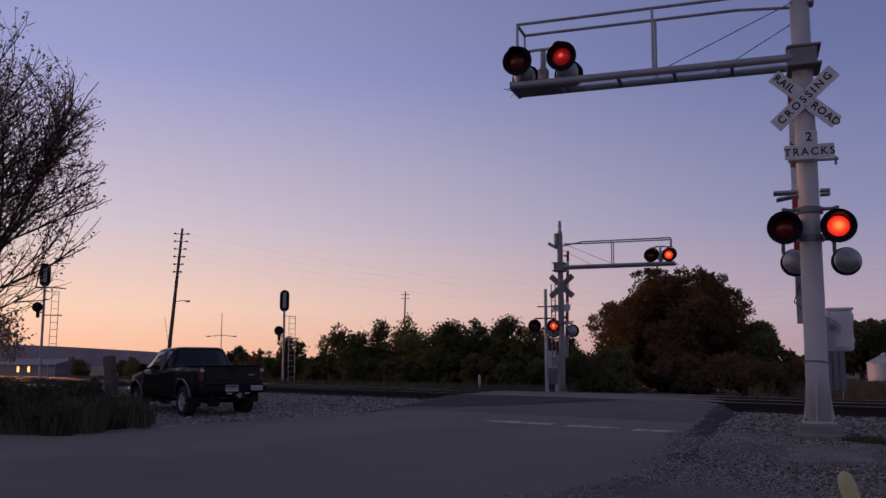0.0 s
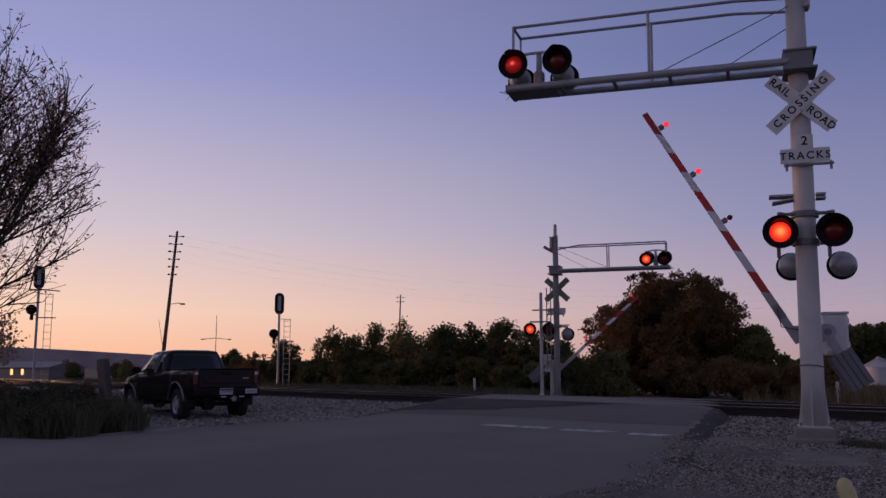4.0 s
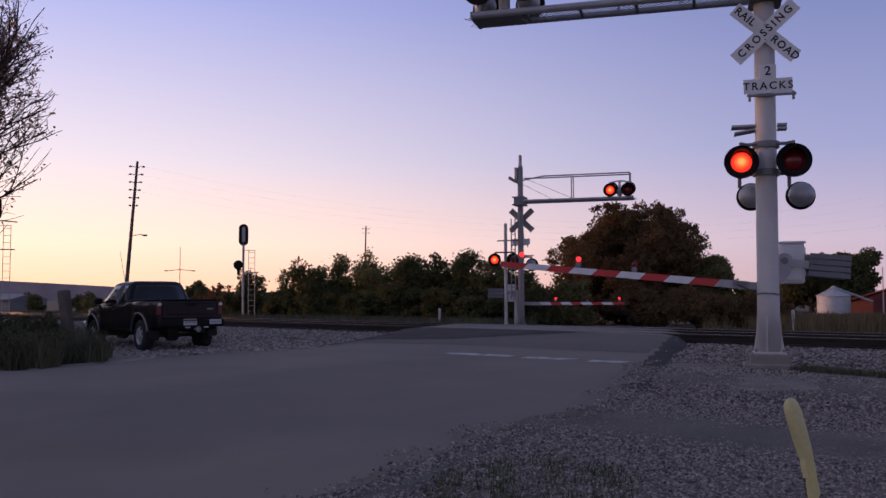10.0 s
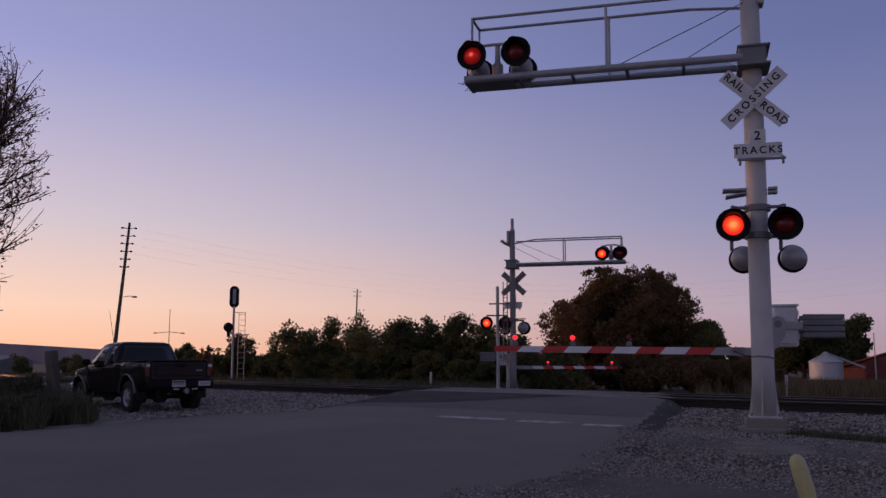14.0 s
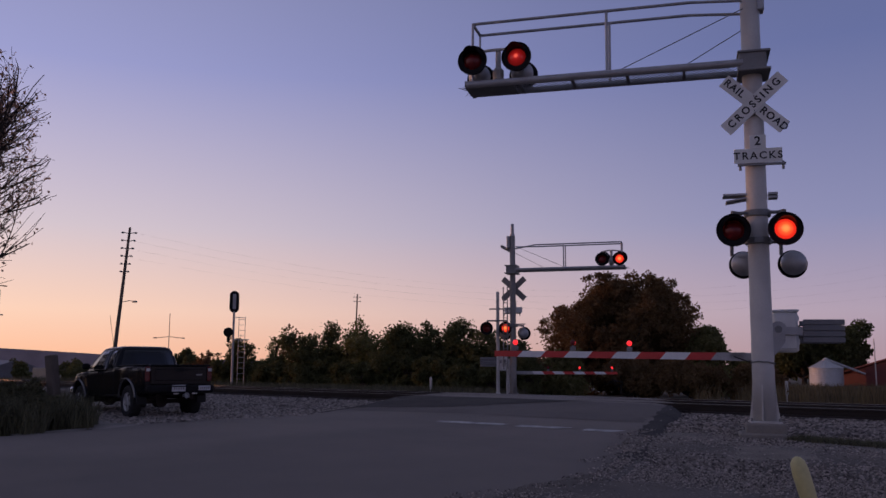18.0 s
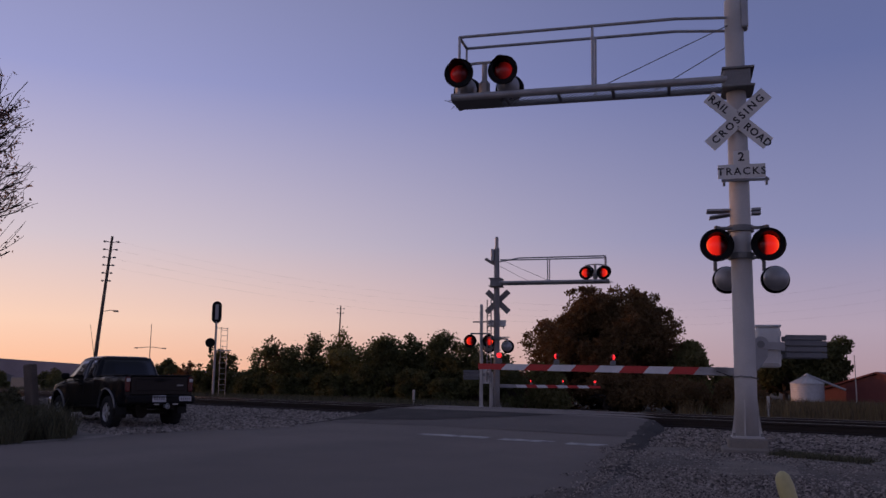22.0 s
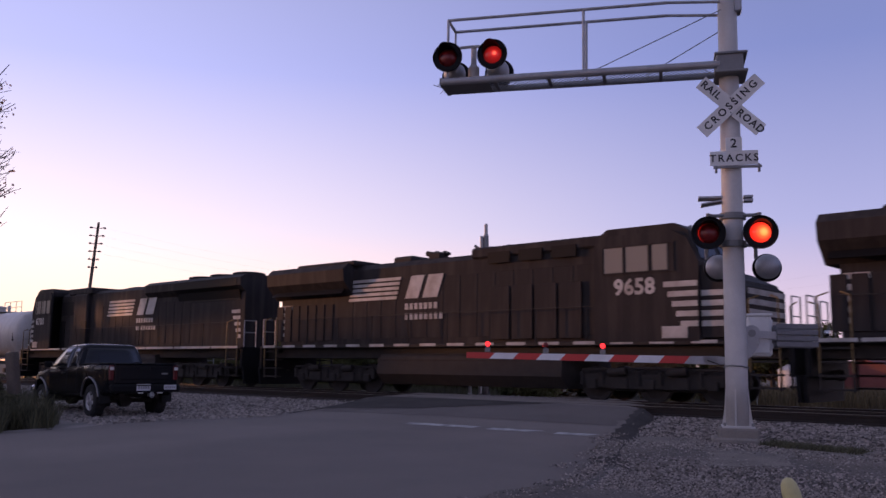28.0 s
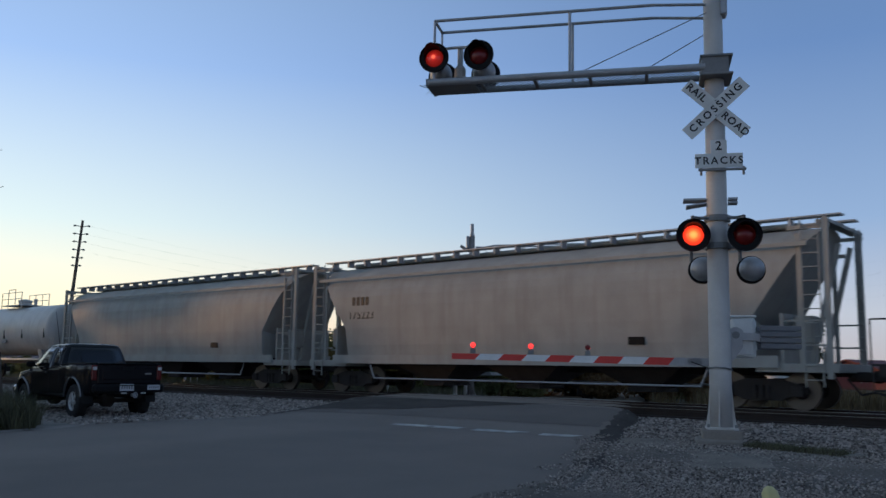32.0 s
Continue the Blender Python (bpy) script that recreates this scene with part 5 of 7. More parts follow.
def bogie(parent, x, axles, wheel_r=0.48, pitch=1.75, mat="under", light=False):
    """A truck: wheels, axles, side frames with springs and journal boxes."""
    n = len(axles)
    bm = bmesh.new()
    for s in (-1, 1):
        y = s * 1.0
        lo, hi = min(axles), max(axles)
        if n == 2:
            prism(bm, [(x + lo - 0.22, 0.42), (x + lo + 0.2, 0.36), (x - 0.45, 0.24), (x + 0.45, 0.24), (x + hi - 0.2, 0.36), (x + hi + 0.22, 0.42), (x + hi + 0.2, 0.58), (x + 0.4, 0.78), (x - 0.4, 0.78), (x + lo - 0.2, 0.58)], "y", y - 0.07, y + 0.07)
            for k in (-0.16, 0.0, 0.16):
                tube(bm, (x + k, y + s * 0.09, 0.3), (x + k, y + s * 0.09, 0.62), 0.06, seg=8)
        else:
            prism(bm, [(x + lo - 0.35, 0.5), (x + lo + 0.35, 0.42), (x - 0.4, 0.4), (x + 0.4, 0.4), (x + hi - 0.35, 0.42), (x + hi + 0.35, 0.5), (x + hi + 0.3, 0.8), (x + lo - 0.3, 0.8)], "y", y - 0.09, y + 0.09)
            for k in (lo / 2, hi / 2):
                bx(bm, (x + k, y + s * 0.12, 0.56), (0.5, 0.1, 0.34), bev=0.02)
                tube(bm, (x + k - 0.3, y + s * 0.2, 0.84), (x + k + 0.25, y + s * 0.2, 0.9), 0.11, seg=10)
                bx(bm, (x + k, y - s * 0.3, 0.62), (1.2, 0.3, 0.6), bev=0.02)
            path_tube(bm, [(x + lo - 0.3, y + s * 0.16, 0.92), (x, y + s * 0.16, 0.98), (x + hi + 0.3, y + s * 0.16, 0.92)], 0.035, 6)
            for k in (lo, 0, hi):
                for q in (-0.34, 0.34):
                    tube(bm, (x + k + q, y + s * 0.1, 0.5), (x + k + q, y + s * 0.1, 0.86), 0.07, seg=8)
        for a in axles:
            bx(bm, (x + a, y + s * 0.1, wheel_r), (0.3, 0.14, 0.28), bev=0.02)
    bx(bm, (x, 0, 0.6), (0.4, 2.0, 0.2))
    b = part("bogie", bm, M[mat], parent, "grimy steel bogie frame")
    for a in axles:
        bm = bmesh.new()
        for s in (-1, 1):
            q = pose(x + a, s * 0.75, wheel_r, 90, 0, 0)
            lathe(bm, [(0.1, -0.07 * s - 0.02), (wheel_r * 0.75, -0.04), (wheel_r, -0.065), (wheel_r, 0.065), (wheel_r * 0.75, 0.04), (0.1, 0.09)], 24, q)
        tube(bm, (x + a, -0.75, wheel_r), (x + a, 0.75, wheel_r), 0.09, seg=10)
        part("wheelset", bm, M["under"], b)
        if n == 2:
            for s in (-1, 1):
                bm = bmesh.new()
                lathe(bm, [(wheel_r * 0.88, -0.07), (wheel_r * 0.99, -0.07), (wheel_r * 0.99, 0.07), (wheel_r * 0.88, 0.07)], 24, pose(x + a, s * 0.75, wheel_r, 90, 0, 0))
                part("tread_ring", bm, M["railtop"], b, "bright worn rim of the wheel")


def coupler(parent, x, s):
    bm = bmesh.new()
    bx(bm, (x + s * 0.25, 0, 0.85), (0.7, 0.18, 0.24), bev=0.03)
    bx(bm, (x + s * 0.58, 0.05, 0.85), (0.2, 0.3, 0.3), bev=0.05)
    path_tube(bm, [(x, -0.5, 0.8), (x + s * 0.3, -0.45, 0.42), (x + s * 0.62, -0.3, 0.5)], 0.03, 6)
    part("coupler", bm, M["under"], parent)


def bars(parent, x0, x1, z, h, y, n, mat, gap=0.35):
    """Lettering too small or not to be copied: plain bars."""
    bm = bmesh.new()
    w = (x1 - x0) / n
    for k in range(n):
        bx(bm, (x0 + w * (k + 0.5), y, z), (w * (1 - gap), 0.006, h))
    return part("lettering", bm, M[mat], parent)


def face_text(parent, text, size, x, y, z, mat, spacing=1.1):
    return words(text, size, parent, M[mat], pose(x, y, z) @ FACE, spacing=spacing, bold=size * 0.02, depth=0.004)


def locomotive(number, label, style, clean=False, reverse=False, lights=False):
    """Six-axle diesel; it heads to local +X. style: 'ge' wide-nose with winged radiator, 'emd' flared hood."""
    t = thing("locomotive", label, "locomotive", None, "locomotives")
    H = 10.75
    mat = "loco_clean" if clean else "loco"
    fl = -1 if not reverse else 1  # the side that faces the road
    cx = (lambda x: x) if style == "ge" else (lambda x: 7.0 + (x - 5.3) * 0.755)  # cab and nose along the frame
    cs = 1.0 if style == "ge" else 0.755
    flip = pose(0, 0, 0, 0, 0, 180) if reverse else Matrix()
    P = M[mat]
    # frame and walkway
    bm = bmesh.new()
    bx(bm, (0, 0, 1.45), (2 * H - 0.3, 2.3, 0.42), bev=0.02)
    bx(bm, (0, 0, 1.66), (2 * H - 0.2, 3.0, 0.09), bev=0.01)
    part("underframe", bm, M["under"], t)
    for s in (-1, 1):
        bm = bmesh.new()
        if clean or style == "emd":
            for a, b in ((-H + 0.3, -H + 2.2), (-H + 2.3, -5.6), (-5.5, -3.2), (-3.1, 5.4), (5.7, H - 1.5)):
                bx(bm, ((a + b) / 2, s * 1.505, 1.69), (b - a, 0.014, 0.1))
        else:
            n = 17
            for k in range(n):
                x = -H + 0.7 + (2 * H - 1.8) * k / (n - 1)
                bx(bm, (x, s * 1.505, 1.69), (1.16 if number == "9524" else 0.72, 0.014, 0.09))
        part("sill_stripe", bm, M["livery"], t, "white reflective sill stripes")
    # fuel tank and air reservoirs
    bm = bmesh.new()
    prism(bm, [(-1.4, 1.25), (-1.45, 0.7), (-1.1, 0.34), (1.1, 0.34), (1.45, 0.7), (1.4, 1.25)], "x", -3.9, 3.9)
    part("fuel_tank", bm, M["under"], t)
    for s in (-1, 1):
        bm = bmesh.new()
        tube(bm, (-3.8, s * 1.22, 1.2), (3.8, s * 1.22, 1.2), 0.2, seg=14)
        part("air_reservoir", bm, M["under"], t)
    for x in (-6.6, 6.6):
        bogie(t, x, (-1.85, 0, 1.85), 0.52)
    # long hood
    bm = bmesh.new()
    if style == "ge":
        x_end, x_cab = -H + 0.55, 5.2
        prism(bm, [(-1.0, 1.7), (1.0, 1.7), (1.0, 4.52), (0.75, 4.72), (-0.75, 4.72), (-1.0, 4.52)], "x", x_end + 0.25, x_cab)
        doors = [((-6.0 + 0.75 * k, s * 1.005, 3.0), (0.62, 0.02, 2.1), None, 0.008) for k in range(15) for s in (-1, 1)]
        doors += [((4.0 - 0.9 * k, s * 1.09, 2.7), (0.8, 0.05, 1.7), None, 0.01) for k in range(4) for s in (-1, 1)]
        bx(bm, (2.6, 0, 4.7), (5.0, 2.2, 0.36), bev=0.06)
    else:
        x_end, x_cab = -H + 0.7, 7.1
        prism(bm, [(-0.92, 1.7), (0.92, 1.7), (0.92, 4.1), (1.2, 4.35), (1.2, 4.7), (0.9, 4.86), (-0.9, 4.86), (-1.2, 4.7), (-1.2, 4.35), (-0.92, 4.1)], "x", x_end, -2.2)
        prism(bm, [(-0.92, 1.7), (0.92, 1.7), (0.92, 4.6), (0.7, 4.76), (-0.7, 4.76), (-0.92, 4.6)], "x", -2.2, x_cab)
        doors = [((-5.6 + 0.68 * k, s * 0.925, 2.9), (0.58, 0.02, 2.0), None, 0.008) for k in range(13) for s in (-1, 1)]
        bx(bm, (4.6, 0, 4.78), (2.6, 2.2, 0.34), bev=0.05)
        bx(bm, (4.4, 0, 3.2), (1.5, 2.3, 2.9), bev=0.08)
    hood = part("hood", bm, P, t)
    each_box("hood_door", doors, P, hood)
    bm = bmesh.new()
    if style == "ge":
        # winged radiator at the rear, wide at the top
        prism(bm, [(-1.0, 3.55), (1.0, 3.55), (1.52, 4.1), (1.56, 4.55), (1.3, 4.78), (-1.3, 4.78), (-1.56, 4.55), (-1.52, 4.1)], "x", x_end - 0.1, -5.7)
        bx(bm, (-7.2, 0, 4.8), (3.4, 2.3, 0.2), bev=0.06)
        each_box("louvre_panel", [((-7.0 - 0.5 * k, s * 1.02, 2.6), (0.4, 0.05, 1.4), None, 0.01) for s in (-1, 1) for k in range(7)], P, t)
    else:
        for k in range(3):
            lathe(bm, [(0.72, 4.84), (0.72, 5.0), (0.6, 5.03), (0.1, 5.04)], 20, pose(-9.0 + 1.75 * k, 0, 0))
    part("radiator", bm, P, t, "radiator section of the hood")
    for s in (-1, 1):
        if style == "ge":
            each_box("intake_grille", [((-8.0, s * 1.28, 3.82), (4.2, 0.04, 0.46), turn("X", s * 40))] + [((5.0 - 1.25 * k - 1.2, s * 1.125, 4.5), (0.9, 0.03, 0.36)) for k in range(3)], M["black"], t, "black louvred grille")
        else:
            each_box("intake_grille", [((6.1, s * 0.945, 3.9), (1.4, 0.03, 0.75)), ((6.75, s * 0.945, 2.5), (0.6, 0.03, 1.5)), ((3.9, s * 1.16, 2.5), (0.55, 0.03, 1.3))], M["black"], t, "black louvred grille")
            bm = bmesh.new()
            prism(bm, [(s * 0.932, 3.72), (s * 0.932, 4.1), (s * 1.21, 4.35), (s * 1.21, 4.68), (s * 1.17, 4.68), (s * 0.9, 3.72)], "x", -9.75, -4.9)
            part("radiator_grille", bm, M["black"], t, "black flared radiator grille")
    bm = bmesh.new()
    if style == "ge":
        bx(bm, (-3.6, 0.0, 4.78), (1.0, 1.1, 0.36), bev=0.08)
        horn = bmesh.new()
        for k in range(3):
            tube(horn, (-1.9 + 0.18 * k, -0.5 + 0.12 * k, 4.92), (-2.4 + 0.3 * k, -0.5 + 0.12 * k, 4.96), 0.05, 0.1)
        bx(horn, (-2.0, -0.35, 4.75), (0.5, 0.5, 0.36))
        part("horn", horn, M["under"], t)
    else:
        bx(bm, (0.4, 0, 4.72), (1.1, 0.7, 0.28), bev=0.04)
    part("exhaust_stack", bm, M["under"], t)
    # cab
    bm = bmesh.new()
    cab_w = 1.52
    if style == "ge":
        side = [(5.1, 1.7), (5.1, 4.7), (5.5, 4.95), (7.6, 4.95), (8.0, 4.72), (8.32, 3.85), (8.3, 1.7)]
    else:
        side = [(cx(x), z) for x, z in ((5.3, 1.7), (5.3, 4.84), (5.6, 5.04), (7.6, 5.04), (8.0, 4.82), (8.35, 3.85), (8.3, 1.7))]
    prism(bm, side, "y", -cab_w + 0.1, cab_w - 0.1)
    prism(bm, [(x, z - (0.0 if z < 4 else 0.22)) for x, z in side], "y", -cab_w, cab_w)
    cab = part("cab", bm, P, t)
    for s in (-1, 1):
        for x, wd in (((5.75, 0.6), (6.5, 0.7), (7.2, 0.45)) if style == "ge" else ((5.75, 0.55), (6.35, 0.5), (6.95, 0.55), (7.55, 0.5))):
            bm = bmesh.new()
            bx(bm, (cx(x), s * (cab_w + 0.004), 4.02), (wd * cs, 0.02, 0.72), bev=0.006)
            part("side_window", bm, M["glass"] if clean else M["cab_sky_pane"], cab, "cab side window")
        bm = bmesh.new()
        for z in (3.63, 4.41):
            bx(bm, (cx(6.5), s * (cab_w + 0.02), z), (2.3 * cs, 0.03, 0.05))
        for x in (5.4, 6.1, 6.88, 7.6):
            bx(bm, (cx(x), s * (cab_w + 0.02), 4.02), (0.05, 0.03, 0.74))
        part("window_frame", bm, P, cab)
    for s in (-1, 1):
        bm = bmesh.new()
        bx(bm, (cx(8.19), s * 0.72, 4.22), (0.03, 1.15, 0.62), turn("Y", -20), 0.01)
        part("windscreen", bm, M["glass"], cab)
    bm = bmesh.new()
    bx(bm, (cx(7.98), 0, 4.72), (0.18, 2.4, 0.3), turn("Y", -35), 0.02)
    part("number_board", bm, M["dgrey"], cab, "grey number board panel")
    bm = bmesh.new()
    for y in (-0.13, 0.13):
        tube(bm, (cx(8.0), y, 4.72), (cx(8.16) + 0.04, y, 4.68), 0.075, seg=14)
    part("headlight", bm, M["head_lit"] if lights else M["chrome"], cab)
    # low nose, nearly as wide as the cab on the wide-cab engines
    nose_w = 1.4 if style == "ge" else 1.18
    bm = bmesh.new()
    prism(bm, [(cx(x), z) for x, z in ((8.2, 1.7), (8.2, 3.75), (8.55, 3.7), (9.45, 3.25), (9.55, 3.0), (9.55, 1.7))], "y", -nose_w, nose_w)
    bmesh.ops.bevel(bm, geom=[e for e in bm.edges if e.calc_length() > 0.4], offset=0.1, segments=2, affect="EDGES")
    nose = part("nose", bm, P, t)
    for s in (-1, 1):
        bm = bmesh.new()
        for k in range(5):
            z = 3.25 - 0.27 * k
            a = 7.3 + 0.12 * k if style == "ge" else 8.0
            bx(bm, ((cx(a) + cx(8.28)) / 2, s * (cab_w + 0.008), z), (cx(8.28) - cx(a), 0.02, 0.15))
            if z < 3.2:
                bx(bm, (cx(8.88), s * (nose_w + 0.008), z), (1.1 * cs, 0.02, 0.15))
        part("nose_stripe", bm, M["livery"], nose, "white nose stripes")
    bm = bmesh.new()
    for k in range(5):
        bx(bm, (cx(9.56), 0, 3.0 - 0.27 * k), (0.02, 2 * nose_w - 0.24, 0.15))
    part("nose_stripe", bm, M["livery"], nose, "white nose stripes")
    # slanted stripes at the rear corners of the hood
    for s in (-1, 1):
        bm = bmesh.new()
        for k in range(5):
            z = 3.25 - 0.27 * k
            yy = (1.0 if style == "ge" else 0.92) + 0.008
            bx(bm, (x_end + 0.62 - 0.07 * k, s * yy, z), (0.62 - 0.1 * k, 0.016, 0.15))
        part("rear_stripe", bm, M["livery"], hood, "white hood stripes")
    # pilot, steps, rails at both ends
    for s in (-1, 1):
        bm = bmesh.new()
        bx(bm, (s * (H - 0.1), 0, 1.25), (0.14, 2.9, 0.9), bev=0.02)
        prism(bm, [(-1.35, 0.18), (1.35, 0.18), (1.45, 0.85), (-1.45, 0.85)], "x", s * (H + 0.02) - 0.06, s * (H + 0.02) + 0.06)
        part("pilot", bm, M["black"], t, "black pilot plate with plough")
        coupler(t, s * H, s)
        for y in (-1, 1):
            each_box("step", [((s * (H - 0.75), y * (1.28 + 0.02 * k), 1.5 - 0.33 * k), (0.75, 0.34, 0.05)) for k in range(4)], M["under"], t)
            each_box("step_stringer", [((s * (H - 0.75) + q, y * 1.45, 1.1), (0.05, 0.06, 1.3)) for q in (-0.38, 0.38)], M["under"], t)
            bm = bmesh.new()
            for q in (-0.38, 0.38):
                path_tube(bm, [(s * (H - 0.75) + q, y * 1.48, 0.9), (s * (H - 0.75) + q, y * 1.48, 2.75), (s * (H - 0.75) + q * 0.4, y * 1.35, 2.85)], 0.022, 6)
            part("grab_iron", bm, M["hand_yellow"] if not clean else M["galv"], t)
        for y in (-1.05, 1.05):
            bm = bmesh.new()
            for q in (-0.3, 0.3):
                tube(bm, (s * (H - 0.08), y + q, 1.7), (s * (H - 0.08), y + q, 2.8), 0.022, seg=6)
            for z in (2.3, 2.8):
                tube(bm, (s * (H - 0.08), y - 0.3, z), (s * (H - 0.08), y + 0.3, z), 0.018, seg=6)
            part("end_rail", bm, M["galv"], t)
    for s in (-1, 1):
        bm = bmesh.new()
        for k in range(9):
            x = -9.6 + 1.8 * k
            if x < 5.2:
                tube(bm, (x, s * 1.46, 1.7), (x, s * 1.46, 2.75), 0.018, seg=5)
        tube(bm, (-9.9, s * 1.46, 2.75), (5.0, s * 1.46, 2.75), 0.018, seg=6)
        part("side_rail", bm, M["under"], t)
    for y in (-0.95, 0.95):
        bm = bmesh.new()
        tube(bm, (H - 0.05, y, 1.95), (H + 0.1, y, 1.95), 0.08, seg=12)
        part("ditch_light", bm, M["ditch_lit"] if lights else M["chrome"], t, "glowing ditch lights" if lights else "")
    # livery on both sides: streamer of bars, slanted letter blocks, name as bars, road number
    yh = 1.03 if style == "ge" else 0.955
    for s in (-1, 1):
        g = 1 if s == -1 else -1  # reading direction along local X on this side
        turned = Matrix() if s == -1 else pose(0, 0, 0, 0, 0, 180)
        mid = -4.45 if style == "ge" else -1.9 * g
        u0 = mid * g if style == "ge" else (-0.3 if g == -1 else 0.6)
        if style == "ge" and g == -1:
            u0 = 2.6

        def flat(pts):
            prism(bm, [(g * p, q) for p, q in pts], "y", s * (yh + 0.004), s * (yh + 0.014))

        bm = bmesh.new()
        for k in range(5):
            z = 4.08 - 0.17 * k
            e = 0.05 * k
            flat([(u0 - 1.25 - e, z - 0.055), (u0 + 1.25 - e, z - 0.055), (u0 + 1.27 - e, z + 0.055), (u0 - 1.23 - e, z + 0.055)])
        part("herald_stripe", bm, M["livery"], t, "weathered white herald bars")
        bm = bmesh.new()
        x1 = u0 + 1.95
        for p, wd in ((x1 - 0.46, 0.72), (x1 + 0.36, 0.8)):
            flat([(p, 3.34), (p + wd - 0.1, 3.34), (p + wd + 0.2, 4.14), (p + 0.3, 4.14)])
        part("herald_block", bm, M["livery"], t, "two slanted plain white blocks")
        for row, (n, z) in enumerate(((7, 3.06), (8, 2.7))):
            p, q = sorted((g * (x1 - 0.5), g * (x1 + 1.1 + 0.25 * row)))
            bars(t, p, q, z, 0.22, s * (yh + 0.01), n, "livery")
        nx = 6.4 if style == "ge" else 8.25
        words(number, 0.62 if style == "ge" else 0.5, t, M["livery"], turned @ pose(nx * g, -cab_w - 0.012, 3.22) @ FACE, spacing=1.05, bold=0.02, depth=0.004, name="road_number")
    bm = bmesh.new()
    bx(bm, (cx(7.6), fl * (cab_w + 0.01), 1.95), (0.75 * cs, 0.02, 0.32), bev=0.006)
    part("data_panel", bm, M["livery"], t)
    if reverse:
        for ch in t.children:
            ch.matrix_basis = flip @ ch.matrix_basis
    return t


def ladder(bm, x, y, z0, z1, w=0.4, n=6, axis="x"):
    d = Vector((w / 2, 0, 0)) if axis == "x" else Vector((0, w / 2, 0))
    for s in (-1, 1):
        tube(bm, Vector((x, y, z0)) + d * s, Vector((x, y, z1)) + d * s, 0.02, seg=5)
    for k in range(n):
        z = z0 + (z1 - z0) * (k + 0.5) / n
        tube(bm, Vector((x, y, z)) - d, Vector((x, y, z)) + d, 0.014, seg=5)


def tank_car(label, length, radius, zc, mat, number=None, platform="tank_white"):
    t = thing("tank_car", label, "tank car", None, "freight cars")
    h = length / 2
    bm = bmesh.new()
    q = pose(0, 0, zc, 0, 90, 0)
    e = 0.55
    prof = [(radius * math.sin(a), -h + e * (1 - math.cos(a))) for a in np.linspace(0.08, math.pi / 2, 8)]
    prof += [(radius, z) for z in (-h * 0.5, 0, h * 0.5)]
    prof += [(radius * math.sin(a), h - e * (1 - math.cos(a))) for a in np.linspace(math.pi / 2, 0.08, 8)]
    lathe(bm, prof, 48, q)
    part("tank", bm, M[mat], t, "cylindrical steel tank", smooth=True)
    each_box("weld_tab", [((x, -radius * 0.985, zc - 0.22), (0.06, 0.06, 0.5)) for x in (-h * 0.94, -h * 0.7, -h * 0.2, h * 0.12, h * 0.48, h * 0.9)], M["under"] if mat == "tank_white" else M["hand_yellow"], t)
    bm = bmesh.new()
    bx(bm, (0, 0, 1.0), (2 * h + 0.9, 0.5, 0.3))
    for s in (-1, 1):
        bx(bm, (s * (h + 0.35), 0, 1.0), (0.2, 2.9, 0.26))
    part("underframe", bm, M["under"], t)
    for s in (-1, 1):
        bm = bmesh.new()
        prism(bm, [(-1.0, 1.0), (1.0, 1.0), (1.2, 1.65), (0.8, 1.5), (-0.8, 1.5), (-1.2, 1.65)], "x", s * (h - 1.5) - 0.22, s * (h - 1.5) + 0.22)
        part("saddle", bm, M[mat], t)
    for s in (-1, 1):
        bm = bmesh.new()
        bx(bm, (0, s * 1.42, 1.1), (2 * h + 0.6, 0.08, 0.1))
        for x in (-h - 0.2, h + 0.2):
            bx(bm, (x, s * 1.15, 1.14), (0.75, 0.6, 0.05))
        part("side_sill", bm, M[platform], t, "side walkway rail")
        for x in (-h - 0.35, h + 0.35):
            bm = bmesh.new()
            for q2 in (-0.22, 0.22):
                tube(bm, (x + q2, s * 1.45, 0.55), (x + q2, s * 1.45, 1.1), 0.02, seg=5)
            tube(bm, (x - 0.22, s * 1.45, 0.55), (x + 0.22, s * 1.45, 0.55), 0.02, seg=5)
            part("end_step", bm, M[platform], t)
            bm = bmesh.new()
            path_tube(bm, [(x - 0.25, s * 1.42, 1.1), (x - 0.25, s * 1.42, 2.2), (x + 0.25, s * 1.42, 2.2), (x + 0.25, s * 1.42, 1.1)], 0.022, 5)
            part("end_railing", bm, M[platform], t)
        bm = bmesh.new()
        ladder(bm, -0.35, s * 1.46, 0.5, 1.1, 0.5, 3)
        part("side_step", bm, M[platform], t)
    # dome platform
    zt = zc + radius
    bm = bmesh.new()
    bx(bm, (0, 0, zt + 0.08), (2.6, 1.6, 0.05))
    for x in (-1.3, -0.45, 0.45, 1.3):
        for y in (-0.8, 0.8):
            tube(bm, (x, y, zt - 0.12), (x, y, zt + 0.82), 0.024, seg=6)
    for y in (-0.8, 0.8):
        for z in (0.45, 0.82):
            tube(bm, (-1.3, y, zt + z), (1.3, y, zt + z), 0.022, seg=6)
    path_tube(bm, [(-0.45, -0.8, zt + 0.82), (-0.45, -0.8, zt + 1.0), (0.45, -0.8, zt + 1.0), (0.45, -0.8, zt + 0.82)], 0.022, 6)
    part("platform", bm, M[platform] if mat == "tank_white" else M["under"], t, "railed top platform")
    bm = bmesh.new()
    lathe(bm, [(0.36, zt - 0.05), (0.36, zt + 0.3), (0.4, zt + 0.32), (0.4, zt + 0.42), (0.1, zt + 0.5)], 18)
